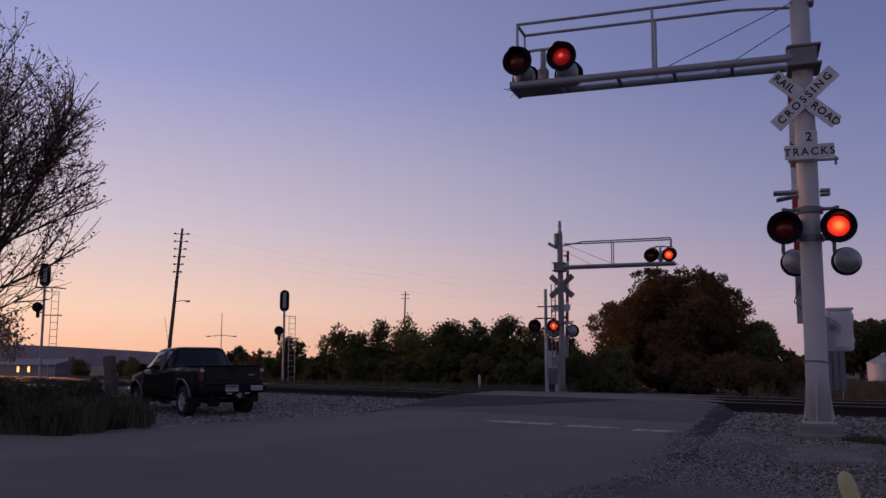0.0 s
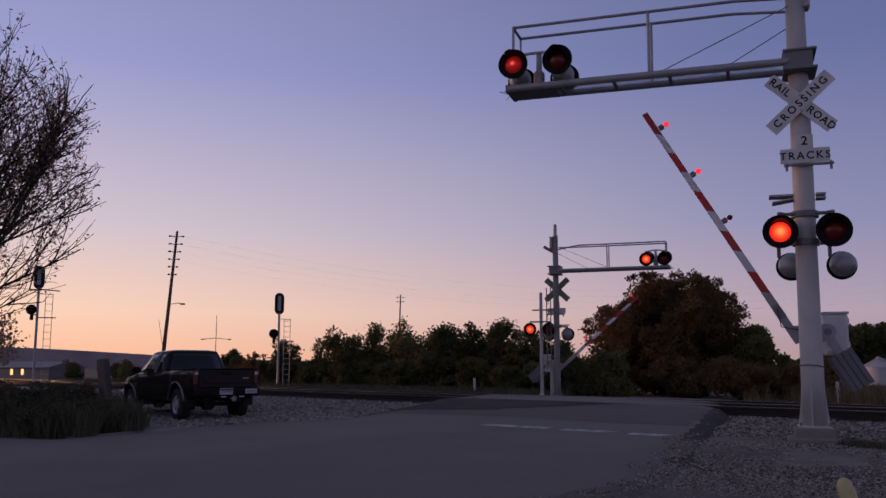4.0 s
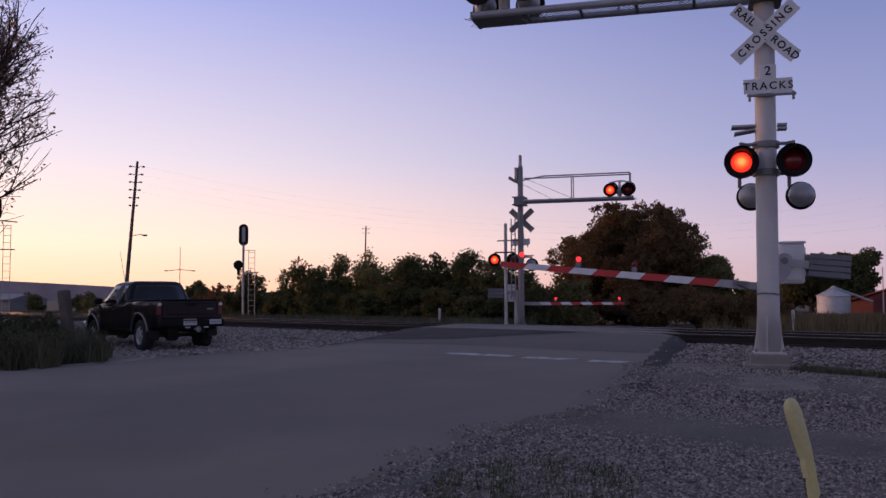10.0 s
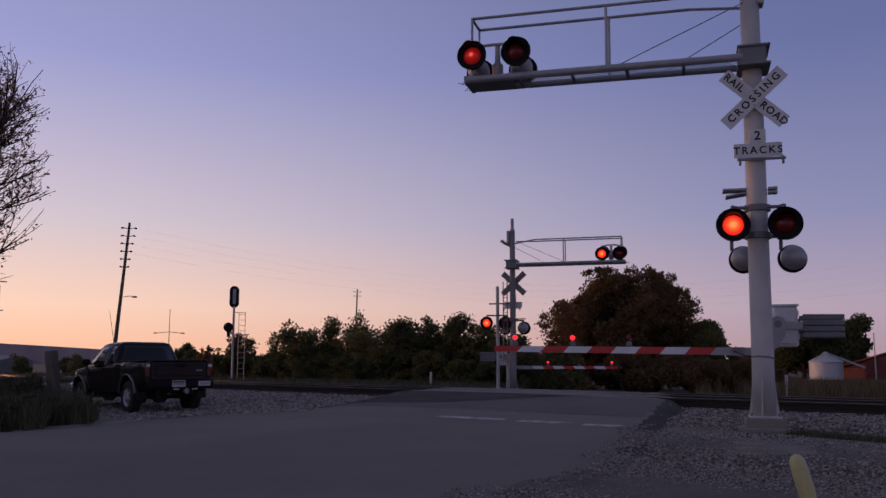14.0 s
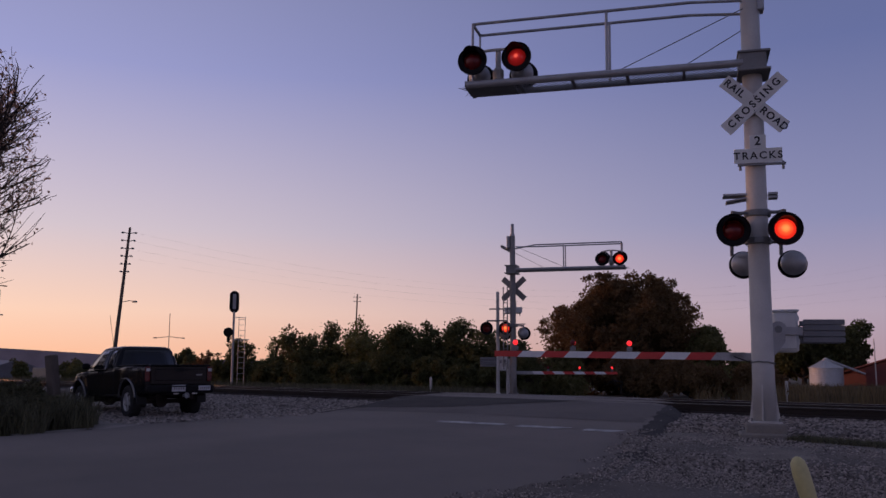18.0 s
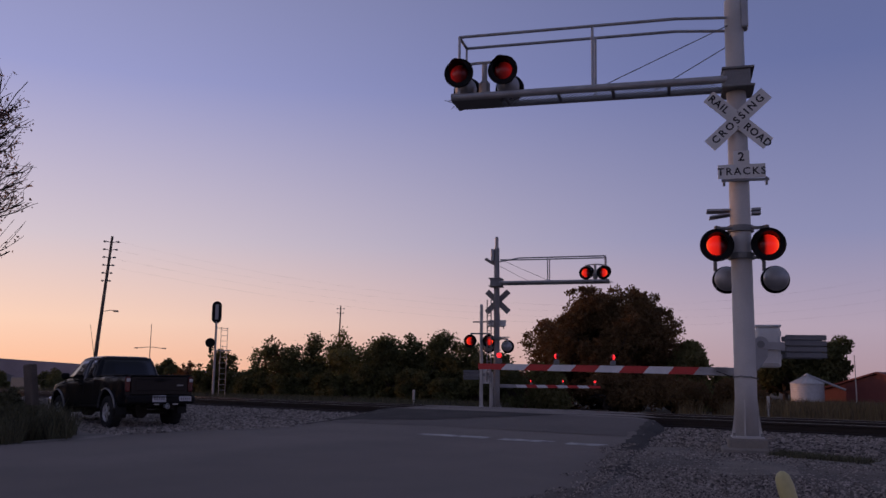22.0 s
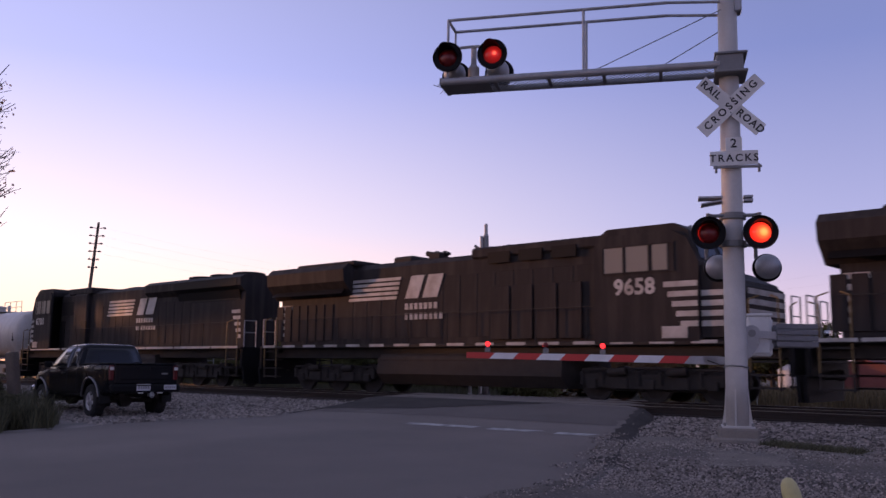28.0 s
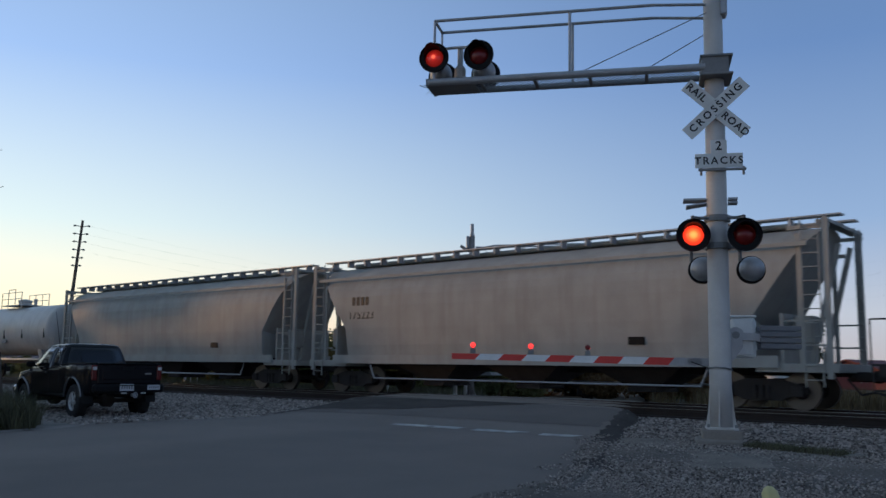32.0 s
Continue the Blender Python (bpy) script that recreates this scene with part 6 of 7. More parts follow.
    lathe(bm, [(0.1, zt), (0.1, zt + 0.4), (0.16, zt + 0.42), (0.05, zt + 0.5)], 10, pose(0.9, 0.2, 0))
    part("manway", bm, M[mat], t)
    bm = bmesh.new()
    bx(bm, (h * 0.12, -radius * 0.93, zc - 0.55), (0.5, 0.03, 0.35), turn("X", -22))
    part("placard", bm, M["dgrey"] if mat == "tank_white" else M["black"], t)
    if number:
        a = 20
        face_text(t, number, 0.38, -h * 0.5, -radius - 0.005, zc - 0.22, "letter" if mat == "tank_white" else "livery", 1.1)
        bars(t, -h * 0.5 - 1.75, -h * 0.5 - 0.72, zc - 0.22, 0.2, -radius - 0.002, 4, "letter" if mat == "tank_white" else "livery")
    if mat == "tank_black":
        bm = bmesh.new()
        bx(bm, (h * 0.8, -radius * 0.985, zc + 0.12), (1.0, 0.05, 0.62), turn("X", 5))
        part("data_panel", bm, M["under"], t, "dull grey data panel")
        bars(t, -h * 0.5 - 0.9, -h * 0.5 + 0.5, zc - 0.62, 0.09, -radius * 0.915, 6, "livery")
    for x in (-h + 1.2, h - 1.2):
        bogie(t, x, (-0.88, 0.88))
    for s in (-1, 1):
        coupler(t, s * (h + 0.25), s)
    return t


def boxcar(label):
    t = thing("boxcar", label, "boxcar", None, "freight cars")
    h, w = 7.75, 1.52
    bm = bmesh.new()
    prism(bm, [(-w, 0.95), (w, 0.95), (w, 4.82), (0, 5.06), (-w, 4.82)], "x", -h, h)
    part("body", bm, M["box_red"], t, "riveted rust-red steel body")
    posts = [-h + 0.06 + (2 * h - 0.12) * k / 18 for k in range(19)]
    each_box("side_post", [((x, s * (w + 0.015), 2.9), (0.12, 0.05, 3.75)) for s in (-1, 1) for x in posts if abs(x) > 2.45], M["box_red"], t)
    for s in (-1, 1):
        for k in (-1, 1):
            bm = bmesh.new()
            bx(bm, (k * 1.18, s * (w + 0.045), 2.85), (2.3, 0.08, 3.5), bev=0.02)
            door = part("door", bm, M["box_red"], t, "sliding plug door")
            each_box("door_rib", [((k * 1.18, s * (w + 0.095), z), (2.1, 0.02, 0.06)) for z in (1.5, 2.3, 3.1, 3.9)], M["box_red"], door)
            for q in (-0.5, 0.4):
                bm = bmesh.new()
                tube(bm, (k * 1.18 + q, s * (w + 0.12), 1.2), (k * 1.18 + q, s * (w + 0.12), 4.3), 0.02, seg=5)
                part("locking_rod", bm, M["box_red"], door)
        bm = bmesh.new()
        prism(bm, [(-h, 1.05), (-h, 0.72), (-4.6, 0.74), (-3.8, 0.66), (3.8, 0.66), (4.6, 0.74), (h, 0.72), (h, 1.05)], "y", s * (w + 0.01), s * (w + 0.05))
        bx(bm, (0, s * (w + 0.04), 4.78), (2 * h, 0.09, 0.1))
        part("side_sill", bm, M["box_red"], t)
    bm = bmesh.new()
    for k in range(24):
        x = -h + 0.3 + (2 * h - 0.6) * k / 23
        for s in (-1, 1):
            bx(bm, (x, s * w * 0.5, 4.955), (0.12, w, 0.05), turn("X", -s * 9.0))
    part("roof_rib", bm, M["box_red"], t)
    for s in (-1, 1):
        for k in range(9):
            bm = bmesh.new()
            z = 1.25 + 0.4 * k
            tube(bm, (s * (h + 0.0), -w + 0.15, z), (s * (h + 0.0), w - 0.15, z), 0.09, seg=8)
            part("end_rib", bm, M["box_red"], t, "corrugated end rib")
        bm = bmesh.new()
        ladder(bm, s * (h - 0.35), -w - 0.1, 0.5, 2.3, 0.42, 5)
        ladder(bm, s * (h - 0.35), w + 0.1, 0.5, 2.3, 0.42, 5)
        part("ladder", bm, M["box_red"], t)
        coupler(t, s * h, s)
    bm = bmesh.new()
    bx(bm, (0, 0, 0.85), (2 * h, 0.6, 0.3))
    for x in (-2, 0, 2):
        bx(bm, (x, 0, 0.8), (0.2, 2.8, 0.2))
    tube(bm, (-1.5, 0.4, 0.6), (0.2, 0.4, 0.6), 0.2)
    part("underframe", bm, M["under"], t)
    # spray paint as plain looping shapes low on the side, with bars for small stencils
    for cx0, cz0, wd, ht in ((-4.3, 1.35, 1.35, 0.52), (-2.9, 1.25, 0.7, 0.4), (3.4, 1.55, 0.8, 0.3)):
        bm = bmesh.new()
        ring = [(cx0 + wd * (1 + 0.16 * math.sin(5 * q + cx0)) * math.cos(q), cz0 + ht * (1 + 0.22 * math.sin(7 * q + 1)) * math.sin(q)) for q in np.linspace(0, 2 * math.pi, 28)[:-1]]
        prism(bm, ring, "y", -w - 0.008, -w - 0.004)
        part("graffiti", bm, M["graffiti_fill"], t, "faded pinkish sprayed patch")
    for x, z, ww, hh in ((-5.9, 1.55, 0.8, 0.95), (-5.25, 1.6, 0.7, 1.15), (-4.65, 1.45, 0.62, 0.85), (-4.1, 1.55, 0.55, 1.1), (-3.5, 1.4, 0.5, 0.75)):
        bm = bmesh.new()
        for k in range(9):
            a0, a1 = 2 * math.pi * k / 9, 2 * math.pi * (k + 1) / 9
            r0, r1 = 0.8 + 0.2 * math.sin(3 * a0 + x), 0.8 + 0.2 * math.sin(3 * a1 + x)
            p0 = Vector((x + ww * 0.5 * r0 * math.cos(a0), -w - 0.012, z + hh * 0.5 * r0 * math.sin(a0)))
            p1 = Vector((x + ww * 0.5 * r1 * math.cos(a1), -w - 0.012, z + hh * 0.5 * r1 * math.sin(a1)))
            d = (p1 - p0)
            ang = -math.degrees(math.atan2(d.z, d.x))
            bx(bm, (p0 + p1) / 2 - Vector((0, 0.0016 * k, 0.2)), (d.length + 0.08, 0.008, 0.15), turn("Y", ang))
        bx(bm, (x + 0.05, -w - 0.032, z - 0.3), (ww * 0.55, 0.008, 0.14), turn("Y", 20))
        part("graffiti", bm, M["graffiti"], t, "faded pale sprayed shape")
    for x, z in ((-2.2, 1.65), (-1.9, 1.5), (-1.5, 1.7), (2.1, 1.6), (2.6, 1.75), (3.0, 1.55), (5.9, 1.25), (6.4, 1.3), (6.8, 1.2)):
        bm = bmesh.new()
        for k in range(3):
            bx(bm, (x + 0.12 * k, (-w - 0.1 if abs(x) < 2.4 else -w - 0.012) - 0.002 * k, z + 0.1 * math.sin(k * 2 + x)), (0.14, 0.008, 0.3), turn("Y", 25 * math.sin(5 * x + k)))
        part("graffiti", bm, M["graffiti"], t, "small sprayed tag")
    face_text(t, "902", 0.36, -6.75, -w - 0.02, 1.95, "livery")
    face_text(t, "001", 0.36, -5.95, -w - 0.02, 2.0, "livery")
    bars(t, -7.05, -6.1, 2.42, 0.24, -w - 0.012, 3, "livery")
    bars(t, -0.2, 0.35, 4.2, 0.07, -w - 0.1, 1, "graffiti_fill", 0.0)
    bars(t, -0.2, 0.35, 4.05, 0.07, -w - 0.1, 1, "graffiti_fill", 0.0)
    bars(t, -1.9, -0.7, 2.85, 0.12, -w - 0.1, 9, "graffiti_fill")
    bm = bmesh.new()
    bx(bm, (6.2, -w - 0.02, 1.75), (0.6, 0.01, 0.4), bev=0.002)
    bx(bm, (6.2, -w - 0.028, 1.75), (0.5, 0.01, 0.3), bev=0.002)
    part("data_panel", bm, M["graffiti"], t)
    for x in (-5.6, 5.6):
        bogie(t, x, (-0.9, 0.9))
    return t


def hopper(label, number=None):
    """Covered hopper with round sides, sloped ends and a roof walk."""
    t = thing("covered_hopper", label, "hopper car", None, "freight cars")
    h, w = 9.35, 1.58
    ring = []
    for k in range(25):
        a = math.pi * k / 24
        y = w * math.cos(a) * (1.0)
        z = 3.05 + 1.58 * math.sin(a) ** 0.72
        ring.append((y, z))
    low = [(-w * 0.985, 2.3), (-w * 0.95, 1.7), (-w * 0.9, 1.25), (w * 0.9, 1.25), (w * 0.95, 1.7), (w * 0.985, 2.3)]
    sec = ring + low
    bm = bmesh.new()
    # ends slope inwards towards the bottom: shear each section's end by its height
    ends = []
    for s in (-1, 1):
        loop = []
        for y, z in sec:
            cut = 0.35 + 1.65 * min(1.0, max(0.0, (4.5 - z) / 2.3))
            loop.append(bm.verts.new((s * (h - cut), y, z)))
        ends.append(loop)
    n = len(sec)
    for k in range(n):
        bm.faces.new((ends[0][k], ends[0][(k + 1) % n], ends[1][(k + 1) % n], ends[1][k]))
    bm.faces.new(ends[0][::-1])
    bm.faces.new(ends[1])
    bmesh.ops.recalc_face_normals(bm, faces=bm.faces[:])
    part("body", bm, M["hopper"], t, "smooth round-sided grey steel body")
    bm = bmesh.new()
    for s in (-1, 1):
        bx(bm, (0, s * 1.5, 1.2), (2 * h - 2.6, 0.1, 0.3))
        bx(bm, (0, s * (w - 0.02), 4.08), (2 * h - 1.0, 0.07, 0.1))
    part("side_sill", bm, M["hopper"], t)
    # roof walk, hatches
    bm = bmesh.new()
    for y in (-0.62, 0.62):
        bx(bm, (0, y, 4.87), (2 * h + 0.2, 0.36, 0.04))
        for k in range(22):
            bx(bm, (-h + 0.3 + (2 * h - 0.6) * k / 21, y, 4.75), (0.06, 0.3, 0.22))
    part("roof_walk", bm, M["galv"], t, "steel grating roof walk")
    bm = bmesh.new()
    bx(bm, (0, 0, 4.74), (2 * h - 2, 0.6, 0.14), bev=0.04)
    part("roof_hatch", bm, M["hopper"], t)
    for s in (-1, 1):
        bm = bmesh.new()
        for y in (-1.42, 1.42):
            bx(bm, (s * (h - 0.1), y, 2.75), (0.14, 0.1, 3.9))
            bx(bm, (s * (h - 0.75), y, 2.75), (0.1, 0.08, 3.2))
            bx(bm, (s * (h - 0.5), y, 4.5), (1.0, 0.08, 0.1))
            for z in (1.6, 2.2):
                tube(bm, (s * (h - 1.15), y, z), (s * (h - 0.1), y, z), 0.025, seg=5)
        for y in (-0.5, 0.5):
            bx(bm, (s * (h - 0.45), y, 2.6), (0.12, 0.1, 3.2), turn("Y", s * 14))
        bx(bm, (s * (h - 0.15), 0, 4.62), (0.3, 2.9, 0.08))
        bx(bm, (s * (h - 1.25), 0, 1.75), (0.08, 2.7, 1.3))
        bx(bm, (s * (h - 0.85), -0.7, 2.0), (0.5, 0.5, 0.7), bev=0.04)
        part("end_frame", bm, M["hopper"], t, "open end posts")
        bm = bmesh.new()
        ladder(bm, s * (h - 0.45), -1.5, 0.6, 4.7, 0.42, 12)
        part("ladder", bm, M["hopper"], t)
        bm = bmesh.new()
        ladder(bm, s * h, 0.9, 0.7, 4.7, 0.42, 12, "y")
        part("ladder", bm, M["hopper"], t)
        bm = bmesh.new()
        bx(bm, (s * (h - 0.9), 0, 1.05), (2.0, 2.9, 0.22), bev=0.02)
        part("end_platform", bm, M["hopper"], t)
        coupler(t, s * h, s)
    bm = bmesh.new()
    bx(bm, (0, 0, 1.0), (2 * h, 0.5, 0.3))
    part("centre_sill", bm, M["under"], t)
    for k in range(3):
        bm = bmesh.new()
        x = -3.9 + 3.9 * k
        a = [bm.verts.new((x + p * 1.85, q * 1.35, 1.3)) for p, q in ((-1, -1), (1, -1), (1, 1), (-1, 1))]
        b = [bm.verts.new((x + p * 0.35, q * 0.6, 0.42)) for p, q in ((-1, -1), (1, -1), (1, 1), (-1, 1))]
        for j in range(4):
            bm.faces.new((b[j], b[(j + 1) % 4], a[(j + 1) % 4], a[j]))
        bm.faces.new(b[::-1])
        bx(bm, (x, 0, 0.4), (0.9, 1.4, 0.12))
        bmesh.ops.recalc_face_normals(bm, faces=bm.faces[:])
        part("discharge_chute", bm, M["under"], t)
    for s in (-1, 1):
        bm = bmesh.new()
        path_tube(bm, [(-6.2, s * 1.45, 1.0), (-6.0, s * 1.45, 0.55), (6.0, s * 1.45, 0.55), (6.2, s * 1.45, 1.0)], 0.03, 6)
        part("brake_pipe", bm, M["galv"], t)
    if number:
        face_text(t, number, 0.4, -6.6, -w + 0.01, 2.75, "letter")
        bars(t, -7.1, -6.2, 3.25, 0.3, -w - 0.002, 4, "letter")
    bm = bmesh.new()
    bx(bm, (4.2, -1.5, 1.75), (0.5, 0.06, 0.22))
    part("data_panel", bm, M["black"], t)
    for x in (-h + 1.9, h - 1.9):
        bogie(t, x, (-0.9, 0.9))
    return t


SPEED = 22.65
u1 = locomotive("8056", "clean black diesel locomotive leading, headlights lit", "ge", True, False, True)
u2 = locomotive("9524", "grimy black diesel locomotive, second in the train", "ge")
u3 = locomotive("9658", "grimy black diesel locomotive, third in the train", "ge")
u4 = locomotive("6781", "grimy black locomotive running cab end last", "emd", reverse=True)
w_tank = tank_car("white tank car with black weld tabs", 12.4, 1.4, 2.66, "tank_white", "59108")
red_box = boxcar("rust-red boxcar with faded graffiti low on its side")
b_tank = tank_car("black tank car with a railed platform", 12.6, 1.42, 2.72, "tank_black", "15210", "under")
h1 = hopper("pale grey covered hopper with a round side", "175223")
h2 = hopper("pale grey covered hopper, second of the pair", None)
g_tank = tank_car("grey-white tank car behind the hoppers", 12.6, 1.42, 2.72, "tank_white", None)
for ob, off in ((u1, 70.15), (u2, 48.5), (u3, 26.8), (u4, 4.15), (w_tank, -13.5), (red_box, -29.0), (b_tank, -44.05), (h1, -61.1), (h2, -80.75), (g_tank, -98.0)):
    TRAIN.append((ob, off))

# ---- vegetation ----
def leaf_mesh(points, size, rng, droop=0.3):
    """One bent leaf (two triangles) per point."""
    n = len(points)
    d = rng.normal(size=(n, 3))
    d[:, 2] -= droop
    d /= np.linalg.norm(d, axis=1, keepdims=True)
    u = np.cross(d, rng.normal(size=(n, 3)))
    u /= np.linalg.norm(u, axis=1, keepdims=True) + 1e-9
    s = rng.uniform(0.6, 1.3, (n, 1)) * size
    a, b = points, points + d * s
    mid = points + d * s * 0.5
    nrm = np.cross(d, u) * s * 0.12
    v = np.stack([a, mid + u * s * 0.32 + nrm, b, mid - u * s * 0.32 + nrm], 1).reshape(-1, 3)
    k = (np.arange(n) * 4)[:, None]
    f = np.concatenate([k + np.array([[0, 1, 2]]), k + np.array([[0, 2, 3]])], 1).reshape(-1, 3)
    return v, f


def limb(bm, p0, p1, r0, r1, bend, rng, n=4):
    pts = [p0]
    for k in range(1, n + 1):
        u = k / n
        p = p0.lerp(p1, u) + Vector(rng.normal(size=3)) * bend * (p1 - p0).length * 0.12 * (1 if k < n else 0)
        pts.append(p)
    for k in range(n):
        tube(bm, pts[k], pts[k + 1], r0 + (r1 - r0) * k / n, r0 + (r1 - r0) * (k + 1) / n, 6)
    return pts


def leafy_tree(name, label, x, y, z, height, radius, leaves, size, mat, seed, trunk_h=0.25, lumps=26, fill=0.75, squash=1.0, dome=False, category="tree", group="", lump=(0.16, 0.42), peak=0.0, tufts=0):
    """Trunk, limbs and a lumpy crown of separate leaves with gaps."""
    rng = np.random.default_rng(seed)
    t = thing(name, label, category, pose(x, y, min(z, land_z(y))), group)
    bm = bmesh.new()
    h0 = height * trunk_h
    tube(bm, (0, 0, -0.3), (0, 0, h0), radius * 0.07 + 0.06, radius * 0.05 + 0.04, 8)
    cents = []
    for k in range(lumps):
        a = rng.uniform(0, 6.283)
        q = rng.uniform(0.1, 1.0) ** 0.6
        zz = rng.uniform(-0.95, 0.95)
        rr = radius * 0.8 * math.sqrt(max(0.05, 1 - (max(0.0, zz) ** 2 if dome else zz * zz))) * q
        c = np.array([rr * math.cos(a), rr * math.sin(a) * squash, h0 * 0.8 + (height - h0 * 0.8) * (0.46 + 0.40 * zz)])
        c[0] += peak * max(0.0, zz)
        cents.append((c, radius * rng.uniform(*lump)))
        limb(bm, Vector((0, 0, h0 * rng.uniform(0.5, 1.0))), Vector(c), radius * 0.03 + 0.03, 0.015, 0.8, rng)
    part("trunk", bm, M["bark"], t)
    w = np.array([r ** 2 for _, r in cents])
    pick = rng.choice(len(cents), leaves, p=w / w.sum())
    C = np.array([c for c, _ in cents])[pick]
    R = np.array([r for _, r in cents])[pick][:, None]
    d = rng.normal(size=(leaves, 3))
    d /= np.linalg.norm(d, axis=1, keepdims=True)
    p = C + d * R * rng.uniform(0.25, 1.0, (leaves, 1)) ** (1 - fill * 0.6) * np.array([1, 1, 0.85])
    # twigs that stick out of the outline
    out = rng.choice(leaves, leaves // 16)
    p[out] += d[out] * R[out] * rng.uniform(0.05, 0.3, (len(out), 1))
    if tufts:
        # sprays of leaves that stand out from the crown's surface
        i = rng.choice(len(cents), tufts, p=w / w.sum())
        e = rng.normal(size=(tufts, 3)) + np.array([0, 0, 0.35])
        e /= np.linalg.norm(e, axis=1, keepdims=True)
        hub = np.array([c for c, _ in cents])[i] + e * np.array([r for _, r in cents])[i][:, None] * rng.uniform(0.9, 1.12, (tufts, 1))
        k = rng.integers(0, tufts, leaves // 2)
        q = rng.normal(size=(leaves // 2, 3))
        q /= np.linalg.norm(q, axis=1, keepdims=True)
        p = np.concatenate([p[: leaves // 2], hub[k] + q * rng.uniform(0.1, 1.0, (leaves // 2, 1)) ** 0.5 * rng.uniform(0.22, 0.5, (tufts, 1))[k] * np.array([1, 1, 0.7])])
    p[:, 2] = np.maximum(p[:, 2], 0.05)
    v, f = leaf_mesh(p, size, rng)
    raw("crown", v, f, M[mat], t)
    return t


def hedge_tree(label, x, y, height, radius, leaves, size, mat, seed, stems=6, open_top=0.5):
    """Many-stemmed tree of a hedgerow: stems of uneven height, each with its own tufts of leaves and gaps between."""
    rng = np.random.default_rng(seed)
    t = thing("hedge_tree", label, "tree", pose(x, y, land_z(y)), "hedgerow trees")
    bm = bmesh.new()
    pts = []
    for k in range(stems):
        a, q = rng.uniform(0, 6.283), radius * rng.uniform(0.05, 0.8)
        h = height * (rng.uniform(0.62, 0.95) if k else 1.0)
        foot = Vector((0.25 * q * math.cos(a), 0.25 * q * math.sin(a), -0.3))
        tip = Vector((q * math.cos(a), q * math.sin(a), h * 0.94))
        line = limb(bm, foot, tip, 0.07, 0.02, 0.7, rng, 6)
        for j in range(16):
            u = 0.12 + 0.88 * j / 15
            i = min(5, int(u * 6))
            c = line[i].lerp(line[i + 1], u * 6 - i)
            side = Vector(rng.normal(size=3))
            side.z = abs(side.z) * 0.5
            reach = radius * (0.42 * (1 - u) + 0.16) * rng.uniform(0.3, 1.3)
            e = c + side.normalized() * reach
            limb(bm, c, e, 0.018, 0.008, 0.5, rng, 2)
            r = radius * rng.uniform(0.1, 0.2) * (1.25 - 0.5 * u)
            n = int(leaves / stems / 16 * (1.5 - u * open_top))
            pts.append(np.array(e) + rng.normal(size=(n, 3)) * r * np.array([0.75, 0.75, 0.6]))
    part("trunk", bm, M["bark"], t)
    p = np.concatenate(pts)
    p[:, 2] = np.maximum(p[:, 2], 0.05)
    v, f = leaf_mesh(p, size, rng)
    raw("crown", v, f, M[mat], t)
    return t


def blades(name, label, n, xr, yr, h, mat, keep=None, seed=1, lean=0.35, width=0.008, zf=None, category="grass"):
    rng = np.random.default_rng(seed)
    x, y = rng.uniform(*xr, n), rng.uniform(*yr, n)
    if keep is not None:
        k = keep(x, y)
        x, y = x[k], y[k]
    n = len(x)
    z = np.interp(y, LAND_Y, LAND_Z) - 0.03
    hh = rng.uniform(h[0], h[1], n)
    a = rng.uniform(0, 6.283, n)
    l = rng.uniform(0, lean, n) * hh
    w = width * rng.uniform(0.6, 1.4, n)
    ca, sa = np.cos(a), np.sin(a)
    b = rng.uniform(0, 6.283, n)
    cb, sb = np.cos(b), np.sin(b)
    p0 = np.stack([x - w * cb, y - w * sb, z], 1)
    p1 = np.stack([x + w * cb, y + w * sb, z], 1)
    p2 = np.stack([x + l * 0.35 * ca + w * 0.7 * cb, y + l * 0.35 * sa + w * 0.7 * sb, z + hh * 0.6], 1)
    p3 = np.stack([x + l * 0.35 * ca - w * 0.7 * cb, y + l * 0.35 * sa - w * 0.7 * sb, z + hh * 0.6], 1)
    p4 = np.stack([x + l * ca, y + l * sa, z + hh], 1)
    v = np.stack([p0, p1, p2, p3, p4], 1).reshape(-1, 3)
    k = (np.arange(n) * 5)[:, None]
    f = np.concatenate([k + np.array([[0, 1, 2]]), k + np.array([[0, 2, 3]]), k + np.array([[3, 2, 4]])], 1).reshape(-1, 3)
    return raw(name, v, f, M[mat], label=label, category=category, kind="stuff")


# the broad maple beyond the crossing
leafy_tree("broad_tree", "broad rounded tree turning rust brown in autumn", -31.8, 51.3, -0.65, 7.85, 6.2, 130000, 0.19, "leaf_rust", 11, 0.1, 110, 0.8, dome=True, lump=(0.1, 0.28), peak=0.5, tufts=900)
leafy_tree("small_tree", "smaller green tree at the edge of the broad one", -25.9, 52.0, -0.65, 4.4, 3.0, 18000, 0.2, "leaf", 12, 0.1, 20, 0.8, lump=(0.14, 0.36))
